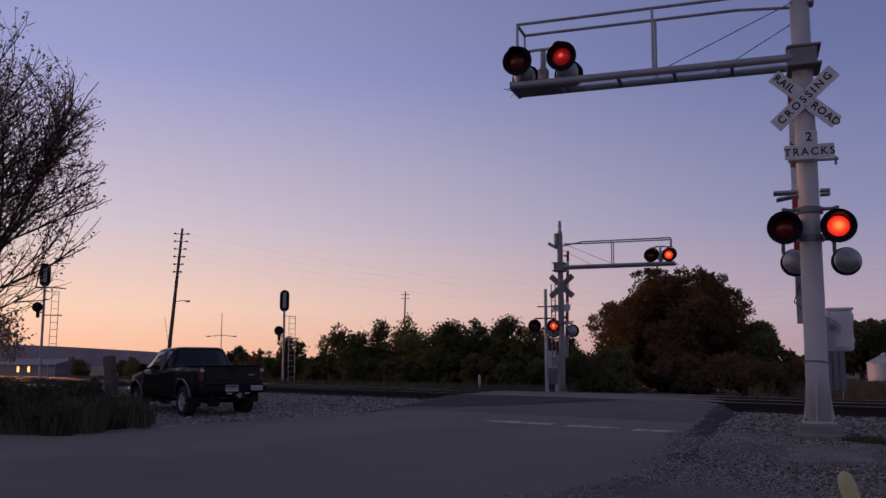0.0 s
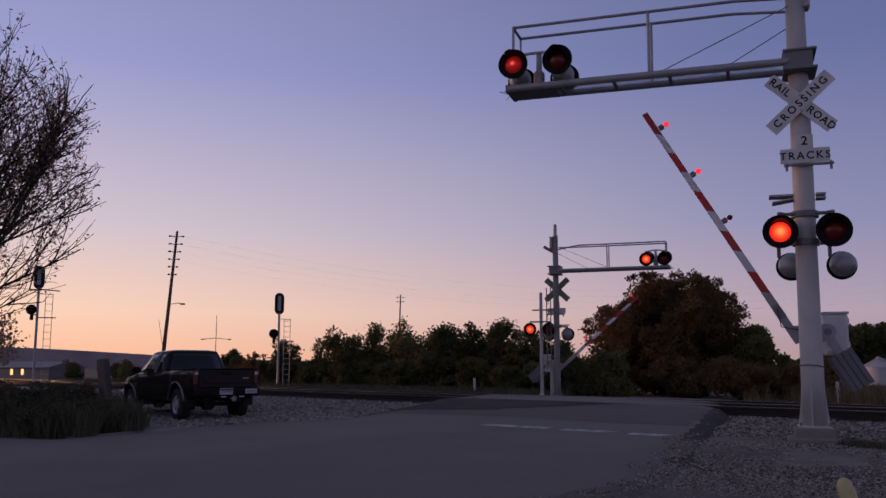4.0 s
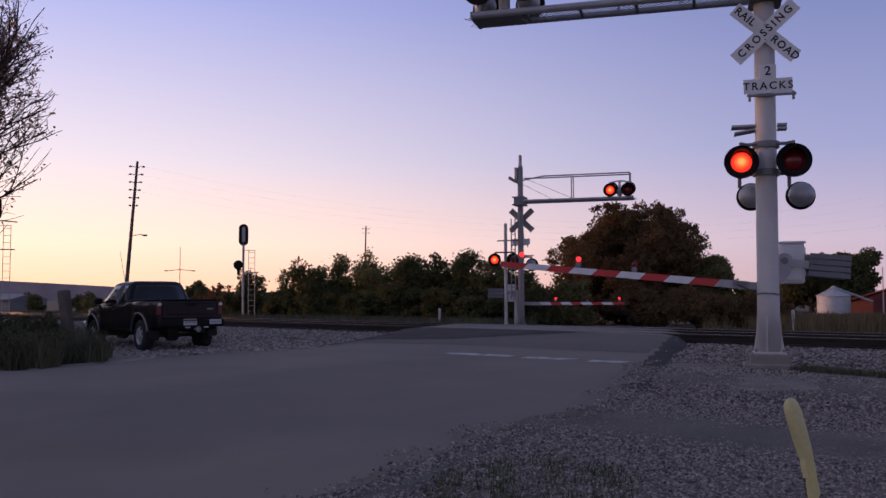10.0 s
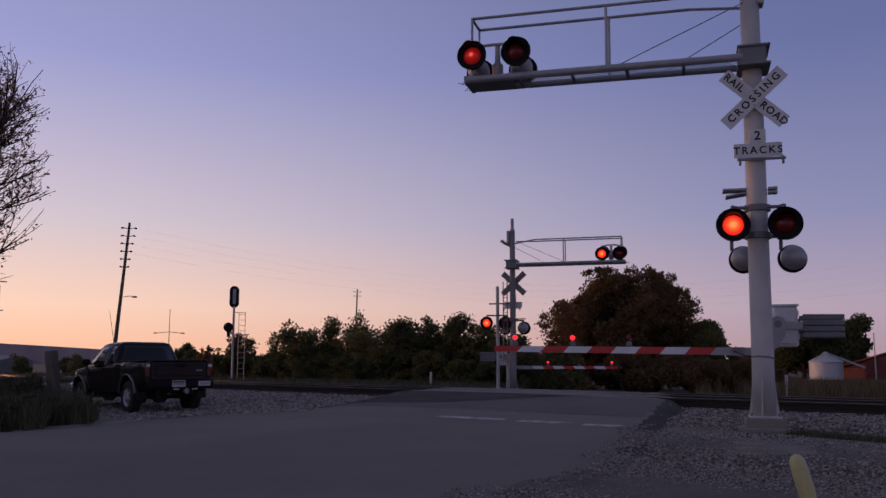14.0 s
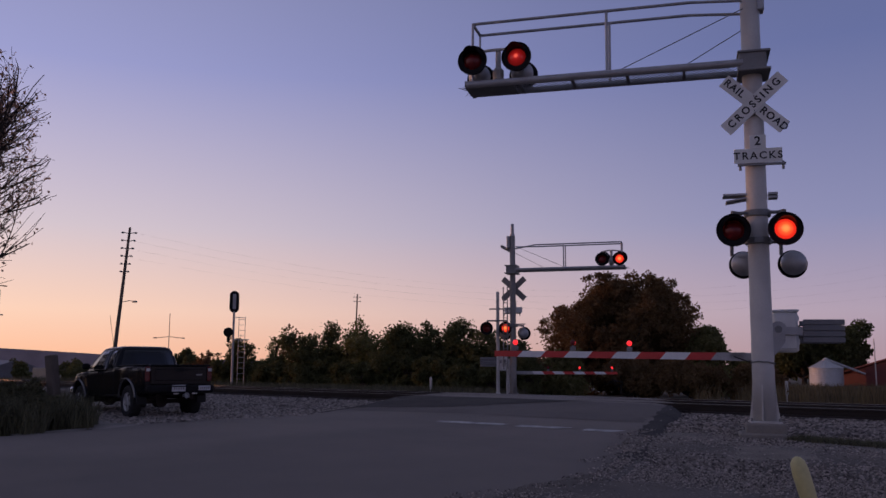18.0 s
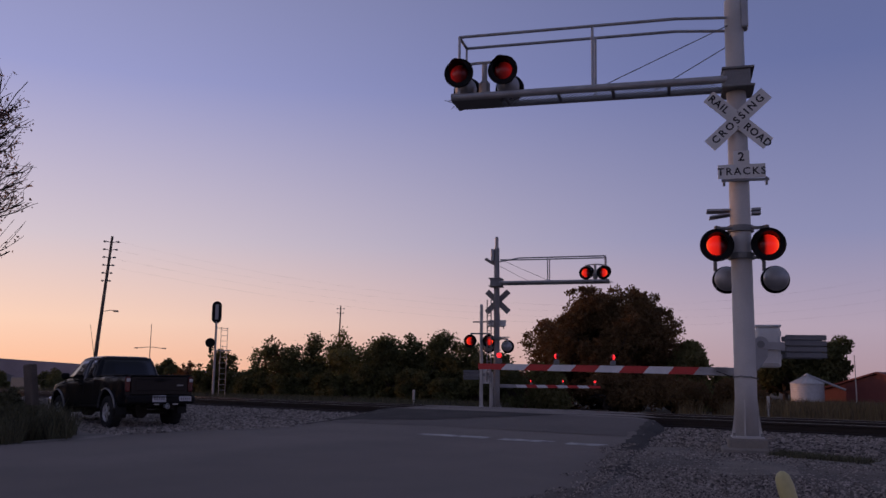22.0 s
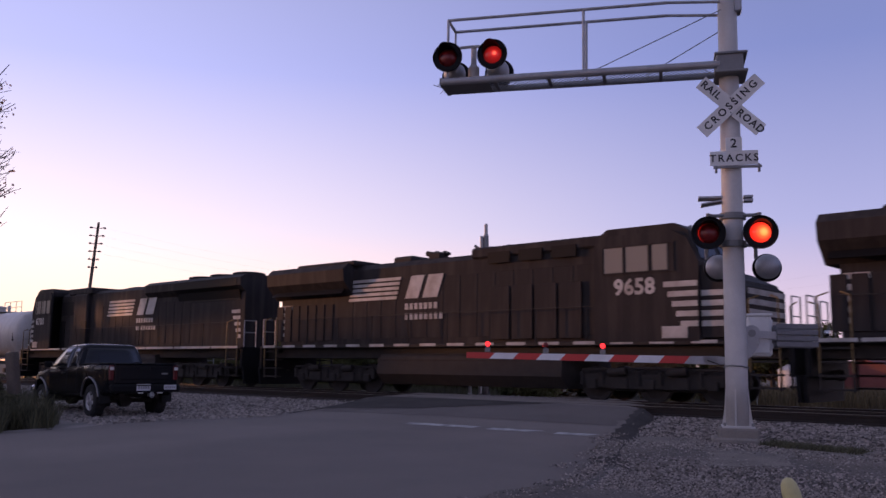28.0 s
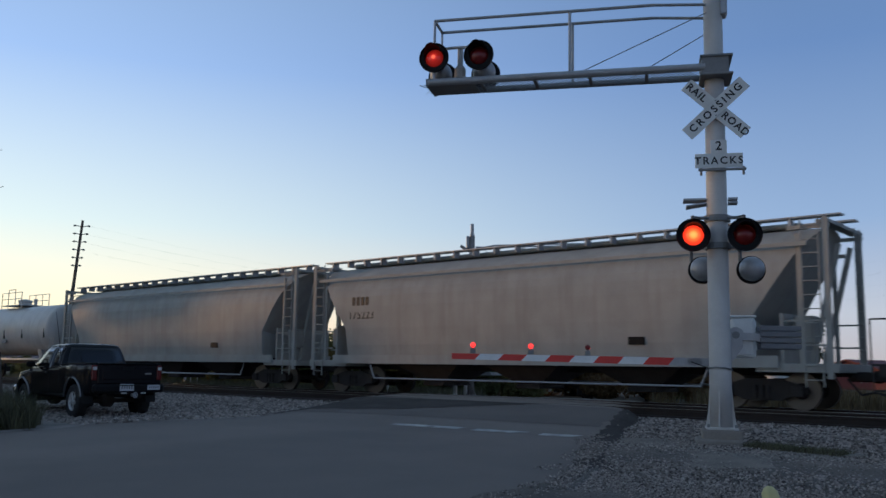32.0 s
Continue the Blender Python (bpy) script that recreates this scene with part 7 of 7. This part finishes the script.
# hedgerow along the far side of the tracks
spots = [(-58.5, 35.5, 2.7, 1.7, "leaf_rust", 0.05), (-54.6, 36.4, 3.6, 1.7, "leaf_dark", 0.4), (-51.6, 37.3, 4.4, 1.6, "leaf", 0.0), (-49.6, 37.6, 4.6, 1.6, "leaf_rust", 0.02), (-47.5, 38.0, 4.6, 2.6, "leaf_dark", 0.85), (-44.6, 39.0, 4.8, 2.7, "leaf", 0.7),
         (-41.5, 38.6, 4.35, 2.6, "leaf", 0.7), (-39.6, 39.4, 4.3, 2.3, "leaf_dark", 0.8), (-37.6, 39.7, 4.35, 2.3, "leaf_dark", 0.85), (-35.2, 40.0, 4.4, 2.6, "leaf_dark", 0.85), (-32.8, 41.0, 3.3, 2.2, "leaf_dark", 0.8), (-30.0, 42.0, 2.6, 1.9, "leaf", 0.6)]
for k, (x, y, h, r, mt, fl) in enumerate(spots):
    hedge_tree("leafy hedgerow tree behind the tracks" if mt != "leaf_rust" else "thin rusty hedgerow shrub", x, y, h, r, int(9500 * (0.25 + fl)), 0.2, mt, 30 + k, 6 if r > 2 else 5, 0.9 if fl < 0.65 else 0.5)
for k in range(16):
    u = k / 15
    leafy_tree("hedge_bush", "low dark bush under the hedgerow trees", -56 + 26 * u, 35.2 + 3.5 * u + random.uniform(-0.6, 0.6), -0.45, random.uniform(1.7, 2.5), random.uniform(1.3, 1.8), 6000, 0.17, "leaf_dark", 60 + k, 0.08, 16, 0.85, category="bush", lump=(0.14, 0.38), group="hedgerow bushes")
for k, (x, y, h, r) in enumerate([(-34.6, 45.5, 2.2, 2.0), (-27.0, 44.5, 2.2, 2.2), (-23.5, 45.5, 2.3, 2.3), (-20.5, 47.5, 2.0, 2.0), (-38.0, 46.5, 3.2, 2.2)]):
    leafy_tree("bush", "brown bush at the foot of the broad tree", x, y, -0.5, h, r, 8000, 0.18, "leaf_rust", 90 + k, 0.08, 16, 0.85, category="bush")
for k, (x, y, h, r) in enumerate([(-39.5, 104, 7.6, 4.4), (-35.6, 105, 8.5, 4.0), (-38.4, 110, 7.6, 4.2), (-46.5, 108, 2.6, 2.8), (-50.5, 110, 2.4, 2.8), (-42.5, 106, 5.0, 3.6)]):
    leafy_tree("farm_tree", "dark rounded tree behind the farm bin", x, y, -0.85, h, r, 9000, 0.42, "leaf" if k == 2 else "leaf_dark", 110 + k, 0.15, 14, 0.9, group="farm trees")
leafy_tree("far_tree", "small dark tree far behind the pickup", -93.9, 55.8, -0.8, 4.2, 2.4, 3500, 0.35, "leaf_dark", 140, 0.2, 9, 0.9)
for k in range(14):
    leafy_tree("far_bush", "dark bush far along the line", -150 + k * 6.5, 52 + k * 1.6 + random.uniform(-2, 2), -0.9, random.uniform(1.6, 3.0), random.uniform(2.2, 3.4), 1400, 0.4, "leaf_dark", 150 + k, 0.1, 7, 0.95, category="bush", group="far bushes")


# belt of unseen trees, beside and behind the camera, added to block the sunset
belt = [(-(44 + 4 * math.sin(k * 2.3)) * math.sin(radians(84 + 5.5 * k)), (44 + 4 * math.sin(k * 2.3)) * math.cos(radians(84 + 5.5 * k))) for k in range(14)] + [(-84, 14), (-82, 9.5), (-81, 5), (-80, 0.5), (-79, -4), (-78, -9), (-77, -14)]
for k, (x, y) in enumerate(belt):
    leafy_tree("sun_screen_tree", "unseen dark tree added to screen off the low sun", x, y, -0.5, (10.5 if x < -76 and y > 1 else 7.0 + 1.4 * math.sin(k * 1.7)), 3.6 + 0.4 * math.cos(k), 7500, 0.42, "leaf_dark", 170 + k, 0.1, 18, 0.75, dome=True, group="belt trees", lump=(0.2, 0.42))


# the half-bare tree at the left edge
def bare_tree(x, y, z, seed=21):
    rng = np.random.default_rng(seed)
    t = thing("half_bare_tree", "tall half-bare tree with upswept twigs and sparse leaves", "tree", pose(x, y, z))
    bm = bmesh.new()
    tips, low = [], []

    def grow(p, d, length, r, depth):
        n, tilted = 4, d.z < 0.93
        for k in range(n):
            d = (d + Vector(rng.normal(size=3)) * 0.09 + Vector((0, 0, 0.045))).normalized()
            q = p + d * (length / n)
            rim = (math.hypot(q.x, q.y) / 5.5) ** 2 + ((q.z - 6.9) / (6.6 if q.z > 6.9 else 5.2)) ** 2
            if rim > rng.uniform(0.8, 1.2):
                return
            tube(bm, p, q, max(0.008, r * (1 - 0.16 * k)), max(0.007, r * (1 - 0.16 * (k + 1))), (8, 6, 4, 3)[depth])
            if depth >= 2:
                tips.append((np.array(p.lerp(q, rng.random())), depth))
            if depth < 3 and (k > 0 or depth > 0 or tilted):
                for _ in range(2 if depth < 2 else (2 if rng.random() < 0.55 else 1)):
                    ax = Vector(rng.normal(size=3)).cross(d).normalized()
                    side_d = (Matrix.Rotation(radians(rng.uniform(20, 40)), 3, ax) @ d).normalized()
                    grow(q, side_d, length * rng.uniform(0.5, 0.68), r * 0.5, depth + 1)
            p = q
    # low limbs that droop under their leaves
    for az, lift in ((20, 0.35), (95, 0.5), (60, 0.3), (75, 0.9)):
        a = radians(az)
        p, d = Vector((0, 0, 1.8 + lift)), Vector((math.cos(a), math.sin(a), 0.5)).normalized()
        for k in range(9):
            q = p + d * 0.34
            tube(bm, p, q, 0.05 * (1 - 0.1 * k), 0.05 * (1 - 0.1 * (k + 1)), 5)
            for _ in range(9):
                low.append(np.array(q) + rng.normal(size=3) * 0.22)
            d = (d + Vector((0, 0, -0.16)) + Vector(rng.normal(size=3)) * 0.08).normalized()
            p = q
    for az, tilt in ((0, 3), (70, 12), (190, 14), (300, 13), (60, 22), (100, 8), (20, 16), (40, 30), (75, 34)):
        a = radians(az)
        grow(Vector((0, 0, 0.6)), Vector((math.sin(radians(tilt)) * math.cos(a), math.sin(radians(tilt)) * math.sin(a), math.cos(radians(tilt)))), 6.2, 0.1, 0)
    tube(bm, (0, 0, -0.2), (0, 0, 0.9), 0.26, 0.2, 10)
    part("trunk", bm, M["bark"], t)
    pts = np.array([p for p, d in tips])
    rep = pts[rng.integers(0, len(pts), 17000)] + rng.normal(size=(17000, 3)) * 0.09
    # the lower outer twigs have lost their leaves
    out = np.hypot(rep[:, 0], rep[:, 1])
    keep = rng.random(len(rep)) < np.where((rep[:, 2] < 4.2) & (out > 2.4), 0.15, 1.0)
    low = np.array(low)
    rep = np.concatenate([rep[keep], low[rng.integers(0, len(low), 4200)] + rng.normal(size=(4200, 3)) * 0.14])
    v, f = leaf_mesh(rep, 0.115, rng, 0.5)
    raw("crown", v, f, M["leaf_bronze"], t)
    return t


bare_tree(-29.5, 6.2, -0.33)

# grasses and weeds
for k in range(36):
    x, y = random.uniform(-24.5, -16.8), random.uniform(6.1, 8.3)
    leafy_tree("weed_clump", "dark leafy weed clump on the verge", x, y, land_z(y) - 0.05, random.uniform(0.6, 0.95) * (1.05 if x < -19.5 else 0.75), random.uniform(0.5, 0.85), 2200, 0.075, "weed", 300 + k, 0.1, 12, 0.7, category="weed", group="verge weeds")
blades("verge_weeds", "dark tangled weeds beside the pickup", 30000, (-27, -15.7), (5.9, 9.6), (0.15, 0.7), "grass", lambda x, y: (x < -16.2 - 0.25 * (y - 6) + 0.3 * np.sin(y * 6)) & ~((x > -20.8) & (y > 8.2)), 2, 0.95, 0.009)
blades("verge_weeds_low", "low weeds at the road's edge", 9000, (-40, -15.6), (4.0, 6.8), (0.12, 0.45), "grass", lambda x, y: x < lx_tab(y) - 0.15, 3, 0.6, 0.008)
blades("near_grass", "short green grass tufts on the gravel", 26000, (-4.6, 1.5), (2.3, 5.6), (0.03, 0.12), "green", lambda x, y: ((y < 3.4 + 0.3 * np.sin(x * 3) + 0.15 * np.sin(x * 9)) & (x > -4.3)) | ((((x + 3.65) / 0.75) ** 2 + ((y - 4.75) / 0.85) ** 2 < 1.0) & (np.sin(x * 13) * np.cos(y * 11) > -0.25) & (x > rx_tab(y) + 0.25)), 4, 0.7, 0.004)
blades("mast_grass", "flat dark grass patch beside the footing", 5000, (-5.1, -3.6), (12.3, 13.4), (0.04, 0.12), "grass", lambda x, y: (np.abs((y - 12.85) + 0.3 * (x + 4.4)) < 0.28), 5, 0.9, 0.008)
blades("field_grass", "tall tawny grass field beyond the tracks", 60000, (-40, 30), (31, 62), (0.35, 1.05), "tallgrass", lambda x, y: (x > -0.44 * y + 2.5 * np.sin(x * 1.7) * np.cos(y)), 6, 0.5, 0.02)
blades("bank_grass", "rough grass on the bank beyond the tracks", 45000, (-75, -18), (26.6, 37), (0.15, 0.6), "grass", lambda x, y: (x < np.interp(y, LEFT_Y, LEFT_X) - 0.6) | (x > np.interp(y, RIGHT_Y, RIGHT_X) + 0.6), 7, 0.4, 0.014)
blades("bank_grass_right", "rough tawny grass on the bank beyond the tracks", 30000, (-18, 20), (26.8, 34), (0.08, 0.35), "tallgrass", lambda x, y: x > np.interp(y, RIGHT_Y, RIGHT_X) + 0.6, 8, 0.4, 0.014)

# ---- poles, line-side signals, farm ----
def utility_pole(x, y, z, height, lean, arms, lab, wires=True, lamp=True):
    t = thing("utility_pole", lab, "utility pole", pose(x, y, z), "utility poles")
    bm = bmesh.new()
    tip = Vector((lean[0], lean[1], height))
    tube(bm, (0, 0, -0.4), tip, 0.16, 0.085, 10)
    part("pole", bm, M["wood"], t)
    across = Vector((0.52, 0.85, 0)).normalized()
    for k in range(arms):
        c = tip * (1 - 0.05 * (k + 0.8))
        for s in (-1, 1):
            bm = bmesh.new()
            w = 0.46 - 0.045 * k
            tube(bm, c, c + across * s * w + Vector((0, 0, 0.1)), 0.03, seg=6)
            lathe(bm, [(0.04, 0), (0.1, 0.02), (0.12, 0.06), (0.08, 0.1), (0.04, 0.13)], 8, Matrix.Translation(c + across * s * w))
            part("insulator_bracket", bm, M["dgrey"], t)
    if lamp:
        bm = bmesh.new()
        c = tip * 0.52
        path_tube(bm, [c, c + Vector((0.3, 0.5, 0.12)), c + Vector((0.45, 0.75, 0.1))], 0.025)
        bx(bm, c + Vector((0.5, 0.82, 0.06)), (0.3, 0.3, 0.12), bev=0.03)
        part("street_lamp", bm, M["dgrey"], t)
    return t, tip


pole, tip = utility_pole(-60.1, 29.4, -0.4, 11.4, (0.55, 0.62), 6, "leaning wooden utility pole with many insulators")
far_pole, tip2 = utility_pole(-90.4, 78.7, -0.7, 11.6, (0.2, 0.2), 2, "plain wooden utility pole above the hedgerow", lamp=False)
for k in range(4):
    bm = bmesh.new()
    a = Vector((-60.1, 29.4, -0.4)) + tip * (1 - 0.055 * (k + 0.8)) + Vector((0.3, 0.5, 0.1))
    b = Vector((-20 + 4 * k, 96, 13 - 0.6 * k))
    pts = [a.lerp(b, u) - Vector((0, 0, 4.5 * 4 * u * (1 - u))) for u in np.linspace(0, 1, 14)]
    path_tube(bm, pts, 0.0018, 4)
    solo("power_line", bm, M["wire"], "thin sagging power line", "cable", group="power lines")
for x, y, zt, h0 in ((-78.3, 44.1, 5.9, 6.6),):
    t = thing("thin_mast", "thin dark mast far along the line", "mast", pose(x, y, -0.5), "thin masts")
    bm = bmesh.new()
    tube(bm, (0, 0, -0.2), ((0.0 if h0 > 4 else -0.35), 0, h0), 0.05, 0.03, 6)
    part("shaft", bm, M["dgrey"], t)
    if h0 == 6.6:
        bm = bmesh.new()
        path_tube(bm, [(-0.7, -1.0, h0 * 0.64), (0, 0, h0 * 0.66), (0.7, 1.0, h0 * 0.64)], 0.03, 5)
        for s in (-1, 1):
            bx(bm, (0.75 * s, 1.05 * s, h0 * 0.64), (0.3, 0.3, 0.1), bev=0.02)
        part("lamp_arm", bm, M["dgrey"], t)


def line_signal(x, y, z, height, lab):
    """Railway colour-light signal: oval head above, round head below, ladder behind."""
    t = thing("railway_signal", lab, "railway signal", pose(x, y, z, 0, 0, 60), "railway signals")
    bm = bmesh.new()
    tube(bm, (0, 0, -0.3), (0, 0, height - 1.4), 0.075, seg=10)
    bx(bm, (0, 0, -0.15), (0.6, 0.6, 0.5), bev=0.03)
    part("mast", bm, M["galv"], t)
    bm = bmesh.new()
    o = [(0.3 * math.cos(a), height - 0.42 + 0.3 * math.sin(a)) for a in np.linspace(0, math.pi, 10)] + [(0.3 * math.cos(a), height - 1.22 + 0.3 * math.sin(a)) for a in np.linspace(math.pi, 2 * math.pi, 10)]
    prism(bm, o, "y", -0.06, -0.02)
    bx(bm, (0, 0.1, height - 0.8), (0.26, 0.2, 1.0), bev=0.03)
    part("upper_head", bm, M["black"], t, "oval black signal head")
    bm = bmesh.new()
    bx(bm, (0, -0.075, height - 0.8), (0.2, 0.03, 0.95), bev=0.01)
    part("lamp_panel", bm, M["galv"], t)
    bm = bmesh.new()
    zl = height - 2.75
    lathe(bm, [(0.02, -0.05), (0.3, -0.04), (0.3, 0.0), (0.14, 0.02), (0.12, 0.25)], 20, pose(-0.32, -0.1, zl, -90, 0, 0))
    bx(bm, (-0.3, 0, zl - 0.42), (0.18, 0.18, 0.4), bev=0.02)
    tube(bm, (-0.3, 0, zl - 0.3), (0, 0, zl - 0.3), 0.04)
    part("lower_head", bm, M["black"], t, "round black signal head")
    bm = bmesh.new()
    ladder(bm, 0.55, 0.35, -0.2, height - 1.75, 0.4, 14)
    tube(bm, (0, 0, height - 1.8), (0.75, 0.35, height - 1.8), 0.02, seg=5)
    tube(bm, (-0.1, 0.2, height - 3.2), (1.0, 0.3, height - 3.2), 0.035, seg=5)
    part("ladder", bm, M["galv"], t)
    return t


line_signal(-47.5, 31.2, -0.5, 6.35, "railway signal mast with an oval head and ladder")
line_signal(-53.7, 18.4, -0.3, 7.4, "railway signal mast with an oval head beside the tree")


def grain_bin(x, y, z, r, h):
    t = thing("grain_bin", "round ribbed steel grain bin with a conical roof", "grain bin", pose(x, y, z))
    bm = bmesh.new()
    prof = []
    n = 18
    for k in range(n + 1):
        prof.append((r + (0.02 if k % 2 else 0), h * k / n))
    lathe(bm, prof, 40)
    part("wall", bm, M["bin_steel"], t, "ribbed galvanised wall")
    bm = bmesh.new()
    lathe(bm, [(r + 0.1, h), (r + 0.1, h + 0.05), (0.3, h + r * 0.5), (0.3, h + r * 0.5 + 0.12), (0.12, h + r * 0.5 + 0.3)], 20)
    part("roof", bm, M["bin_steel"], t, "conical ribbed roof")
    bm = bmesh.new()
    for k in range(20):
        a = 2 * math.pi * k / 20
        tube(bm, ((r + 0.1) * math.cos(a), (r + 0.1) * math.sin(a), h + 0.05), (0.3 * math.cos(a), 0.3 * math.sin(a), h + r * 0.5 + 0.04), 0.03, seg=4)
    part("roof_rib", bm, M["bin_steel"], t)
    bm = bmesh.new()
    tube(bm, (0.2, 0, h + r * 0.5 + 0.1), (r + 2.2, 0.4, h - 0.6), 0.12, seg=8)
    part("auger_tube", bm, M["galv"], t)
    return t


grain_bin(-35.1, 98.8, -0.95, 1.72, 1.9)
t = thing("barn", "low red barn with a sloping roof", "barn", pose(-27.6, 105.0, -0.95, 0, 0, -12))
bm = bmesh.new()
bx(bm, (0, 0, 0.7), (13, 8, 1.5))
part("wall", bm, M["barn_red"], t)
bm = bmesh.new()
prism(bm, [(-7, 1.2), (0, 3.1), (7, 1.2), (7, 1.35), (0, 3.28), (-7, 1.35)], "y", -4.4, 4.4)
prism(bm, [(-6.5, 1.3), (0, 3.05), (6.5, 1.3)], "y", -4.0, 4.0)
part("roof", bm, M["barn_red"], t, "red sheet roof")
t = thing("yard_post", "thin pale post in front of the barn", "post", pose(-30.4, 100.1, -0.9))
bm = bmesh.new()
tube(bm, (0, 0, -0.2), (0, 0, 5.0), 0.07, 0.05, 8)
part("shaft", bm, M["grey"], t)

# far sheds with lit windows along the line
for x, y, w, h in ((-150, 52, 14, 1.9),):
    t = thing("far_shed", "low dark shed far along the line", "building", pose(x, y, -1.0, 0, 0, 20), "far sheds")
    bm = bmesh.new()
    bx(bm, (0, 0, h / 2), (w, 7, h))
    part("wall", bm, M["cweight"], t)
    bm = bmesh.new()
    prism(bm, [(-4, h), (4, h), (0, h + 1.0)], "x", -w / 2 - 0.3, w / 2 + 0.3)
    part("roof", bm, M["cweight"], t)
    if w == 14:
        bm = bmesh.new()
        for k in (-1.5, 1.0):
            bx(bm, (k, -3.52, 1.2), (0.5, 0.05, 0.9))
        part("window", bm, M["window_lit"], t, "warm lit window")

# old fence post in the weeds, small marker posts by the rails
t = thing("fence_post", "weathered square wooden post in the weeds", "post", pose(-20.6, 8.78, -0.25, 3, -7, 20))
bm = bmesh.new()
bx(bm, (0, 0, 0.64), (0.25, 0.22, 1.6), bev=0.03)
part("shaft", bm, M["wood"], t)
for x, y in ((-28.9, 30.0), (-29.3, 30.4), (-13.15, 33.0)):
    t = thing("marker_post", "short pale marker post beyond the rails", "post", pose(x, y, -0.4), "marker posts")
    bm = bmesh.new()
    bx(bm, (0, 0, 0.4), (0.1, 0.1, 0.9), bev=0.02)
    part("shaft", bm, M["grey"], t)


# leaning pipe with flaking yellow paint in the foreground
t = thing("guard_pipe", "leaning steel pipe with flaking pale yellow paint", "bollard", pose(-1.035, 3.04, -0.015))
bm = bmesh.new()
line = [Vector((0.075, 0.05, -0.45)), Vector((0.005, 0.0, 0.2)), Vector((-0.03, -0.015, 0.44)), Vector((-0.048, -0.024, 0.52))]
for a, b in zip(line, line[1:]):
    tube(bm, a, b, 0.021, seg=14)
part("pipe", bm, M["rust"], t, "rusty pipe core")
bm = bmesh.new()
top_pts = [(0.021, 0.0), (0.026, 0.03), (0.029, 0.1), (0.029, 0.17), (0.025, 0.2), (0.014, 0.215), (0.002, 0.22)]
axis = (line[3] - line[2]).normalized()
lathe(bm, top_pts, 18, Matrix.Translation(line[2] - axis * 0.03) @ axis.to_track_quat("Z", "Y").to_matrix().to_4x4())
part("cap_sleeve", bm, M["yellow"], t, "rounded yellow sleeve", smooth=True)
bm = bmesh.new()
rng = np.random.default_rng(8)
for k in range(26):
    u = k / 25
    p = line[1].lerp(line[2], u) if u > 0.35 else line[0].lerp(line[1], 0.55 + u * 1.28)
    for q in range(3):
        a = rng.uniform(-0.9, 1.6)
        n = Vector((math.cos(a - 0.9), math.sin(a - 0.9) - 0.2, 0)).normalized()
        bx(bm, p + n * 0.0205 + Vector((0, 0, rng.uniform(-0.01, 0.01))), (0.022, 0.003, 0.028), n.to_track_quat("Y", "Z").to_matrix())
part("paint_flake", bm, M["yellow"], t, "flaking yellow paint")


# ---- what moves ----
FLASH_HALF, FLASH_START = 0.607, 0.15


def gate_rows(mp, table):
    return [(s, mp @ pose(0, 0, 0, 0, a, 0)) for s, a in table]


def hung(a, reach):
    """Turn of the hanging arm whose tip stands where a straight arm at angle a would end."""
    x, z = -reach * math.cos(radians(a)) + 0.08, reach * math.sin(radians(a)) - DROP
    return math.degrees(math.atan2(z, -x)) + math.degrees(math.atan2(DROP, reach - 0.08))


def motions():
    for ob, off in TRAIN:
        base = FAR_Y
        # the train gathers a little speed as it comes up to the crossing
        times = [0, 8, 16, 20, 23, 24, 25, 25.6, 26, 28, 30, 31.9, 32]
        walk(ob, [(s, pose(off + SPEED * (s - 30) + 1.3 * max(0.0, 25.2 - s), base, FAR_Z)) for s in times])
    near = [(0, 84.5), (0.5, 81.2), (1, 77), (1.5, 73.6), (2, 70.4), (2.5, 66.9), (3, 63.5), (3.5, 60.2), (5.5, 46.3), (6, 42.5), (6.5, 38.7), (7, 34.3), (7.5, 28.2), (8, 22.5), (8.5, 16.5), (9, 10.8), (9.5, 8.0), (10, 5.6), (10.5, 3.4), (11, 1.6), (11.5, 0.8), (13, 0.8), (22, 0.8), (32, 0.8)]
    far = [(0, 82), (0.5, 77), (1, 71), (2, 60), (3, 50), (3.5, 45), (5.5, 28), (6, 24), (7, 15), (7.6, 9), (8.2, 4), (8.8, 1), (9.2, 0), (20, 0), (32, 0)]
    for (arm, mp), table, reach in zip(GATES, (near, far), (4.8, 4.45)):
        walk(arm, gate_rows(mp, [(s, hung(a, reach)) for s, a in table]))
    # the lamps flash in turn: each lens drum turns half round at every change
    changes = []
    s = FLASH_START
    while s < 32:
        changes.append(s)
        s += FLASH_HALF
    for group, start in ((FLASH_A, 0), (FLASH_B, 180)):
        for ob, m in group:
            rows, a = [(0, m @ pose(0, 0, 0, 0, 0, start))], start
            for c in changes:
                for dt, da in ((-0.1, 0), (-0.045, 50), (0.0, 90), (0.045, 130), (0.1, 180)):
                    if 0.04 < c + dt < 31.95:
                        rows.append((c + dt, m @ pose(0, 0, 0, 0, 0, a + da)))
                if c + 0.1 < 31.95:
                    a += 180
            rows.append((32, rows[-1][1]))
            walk(ob, rows)


motions()
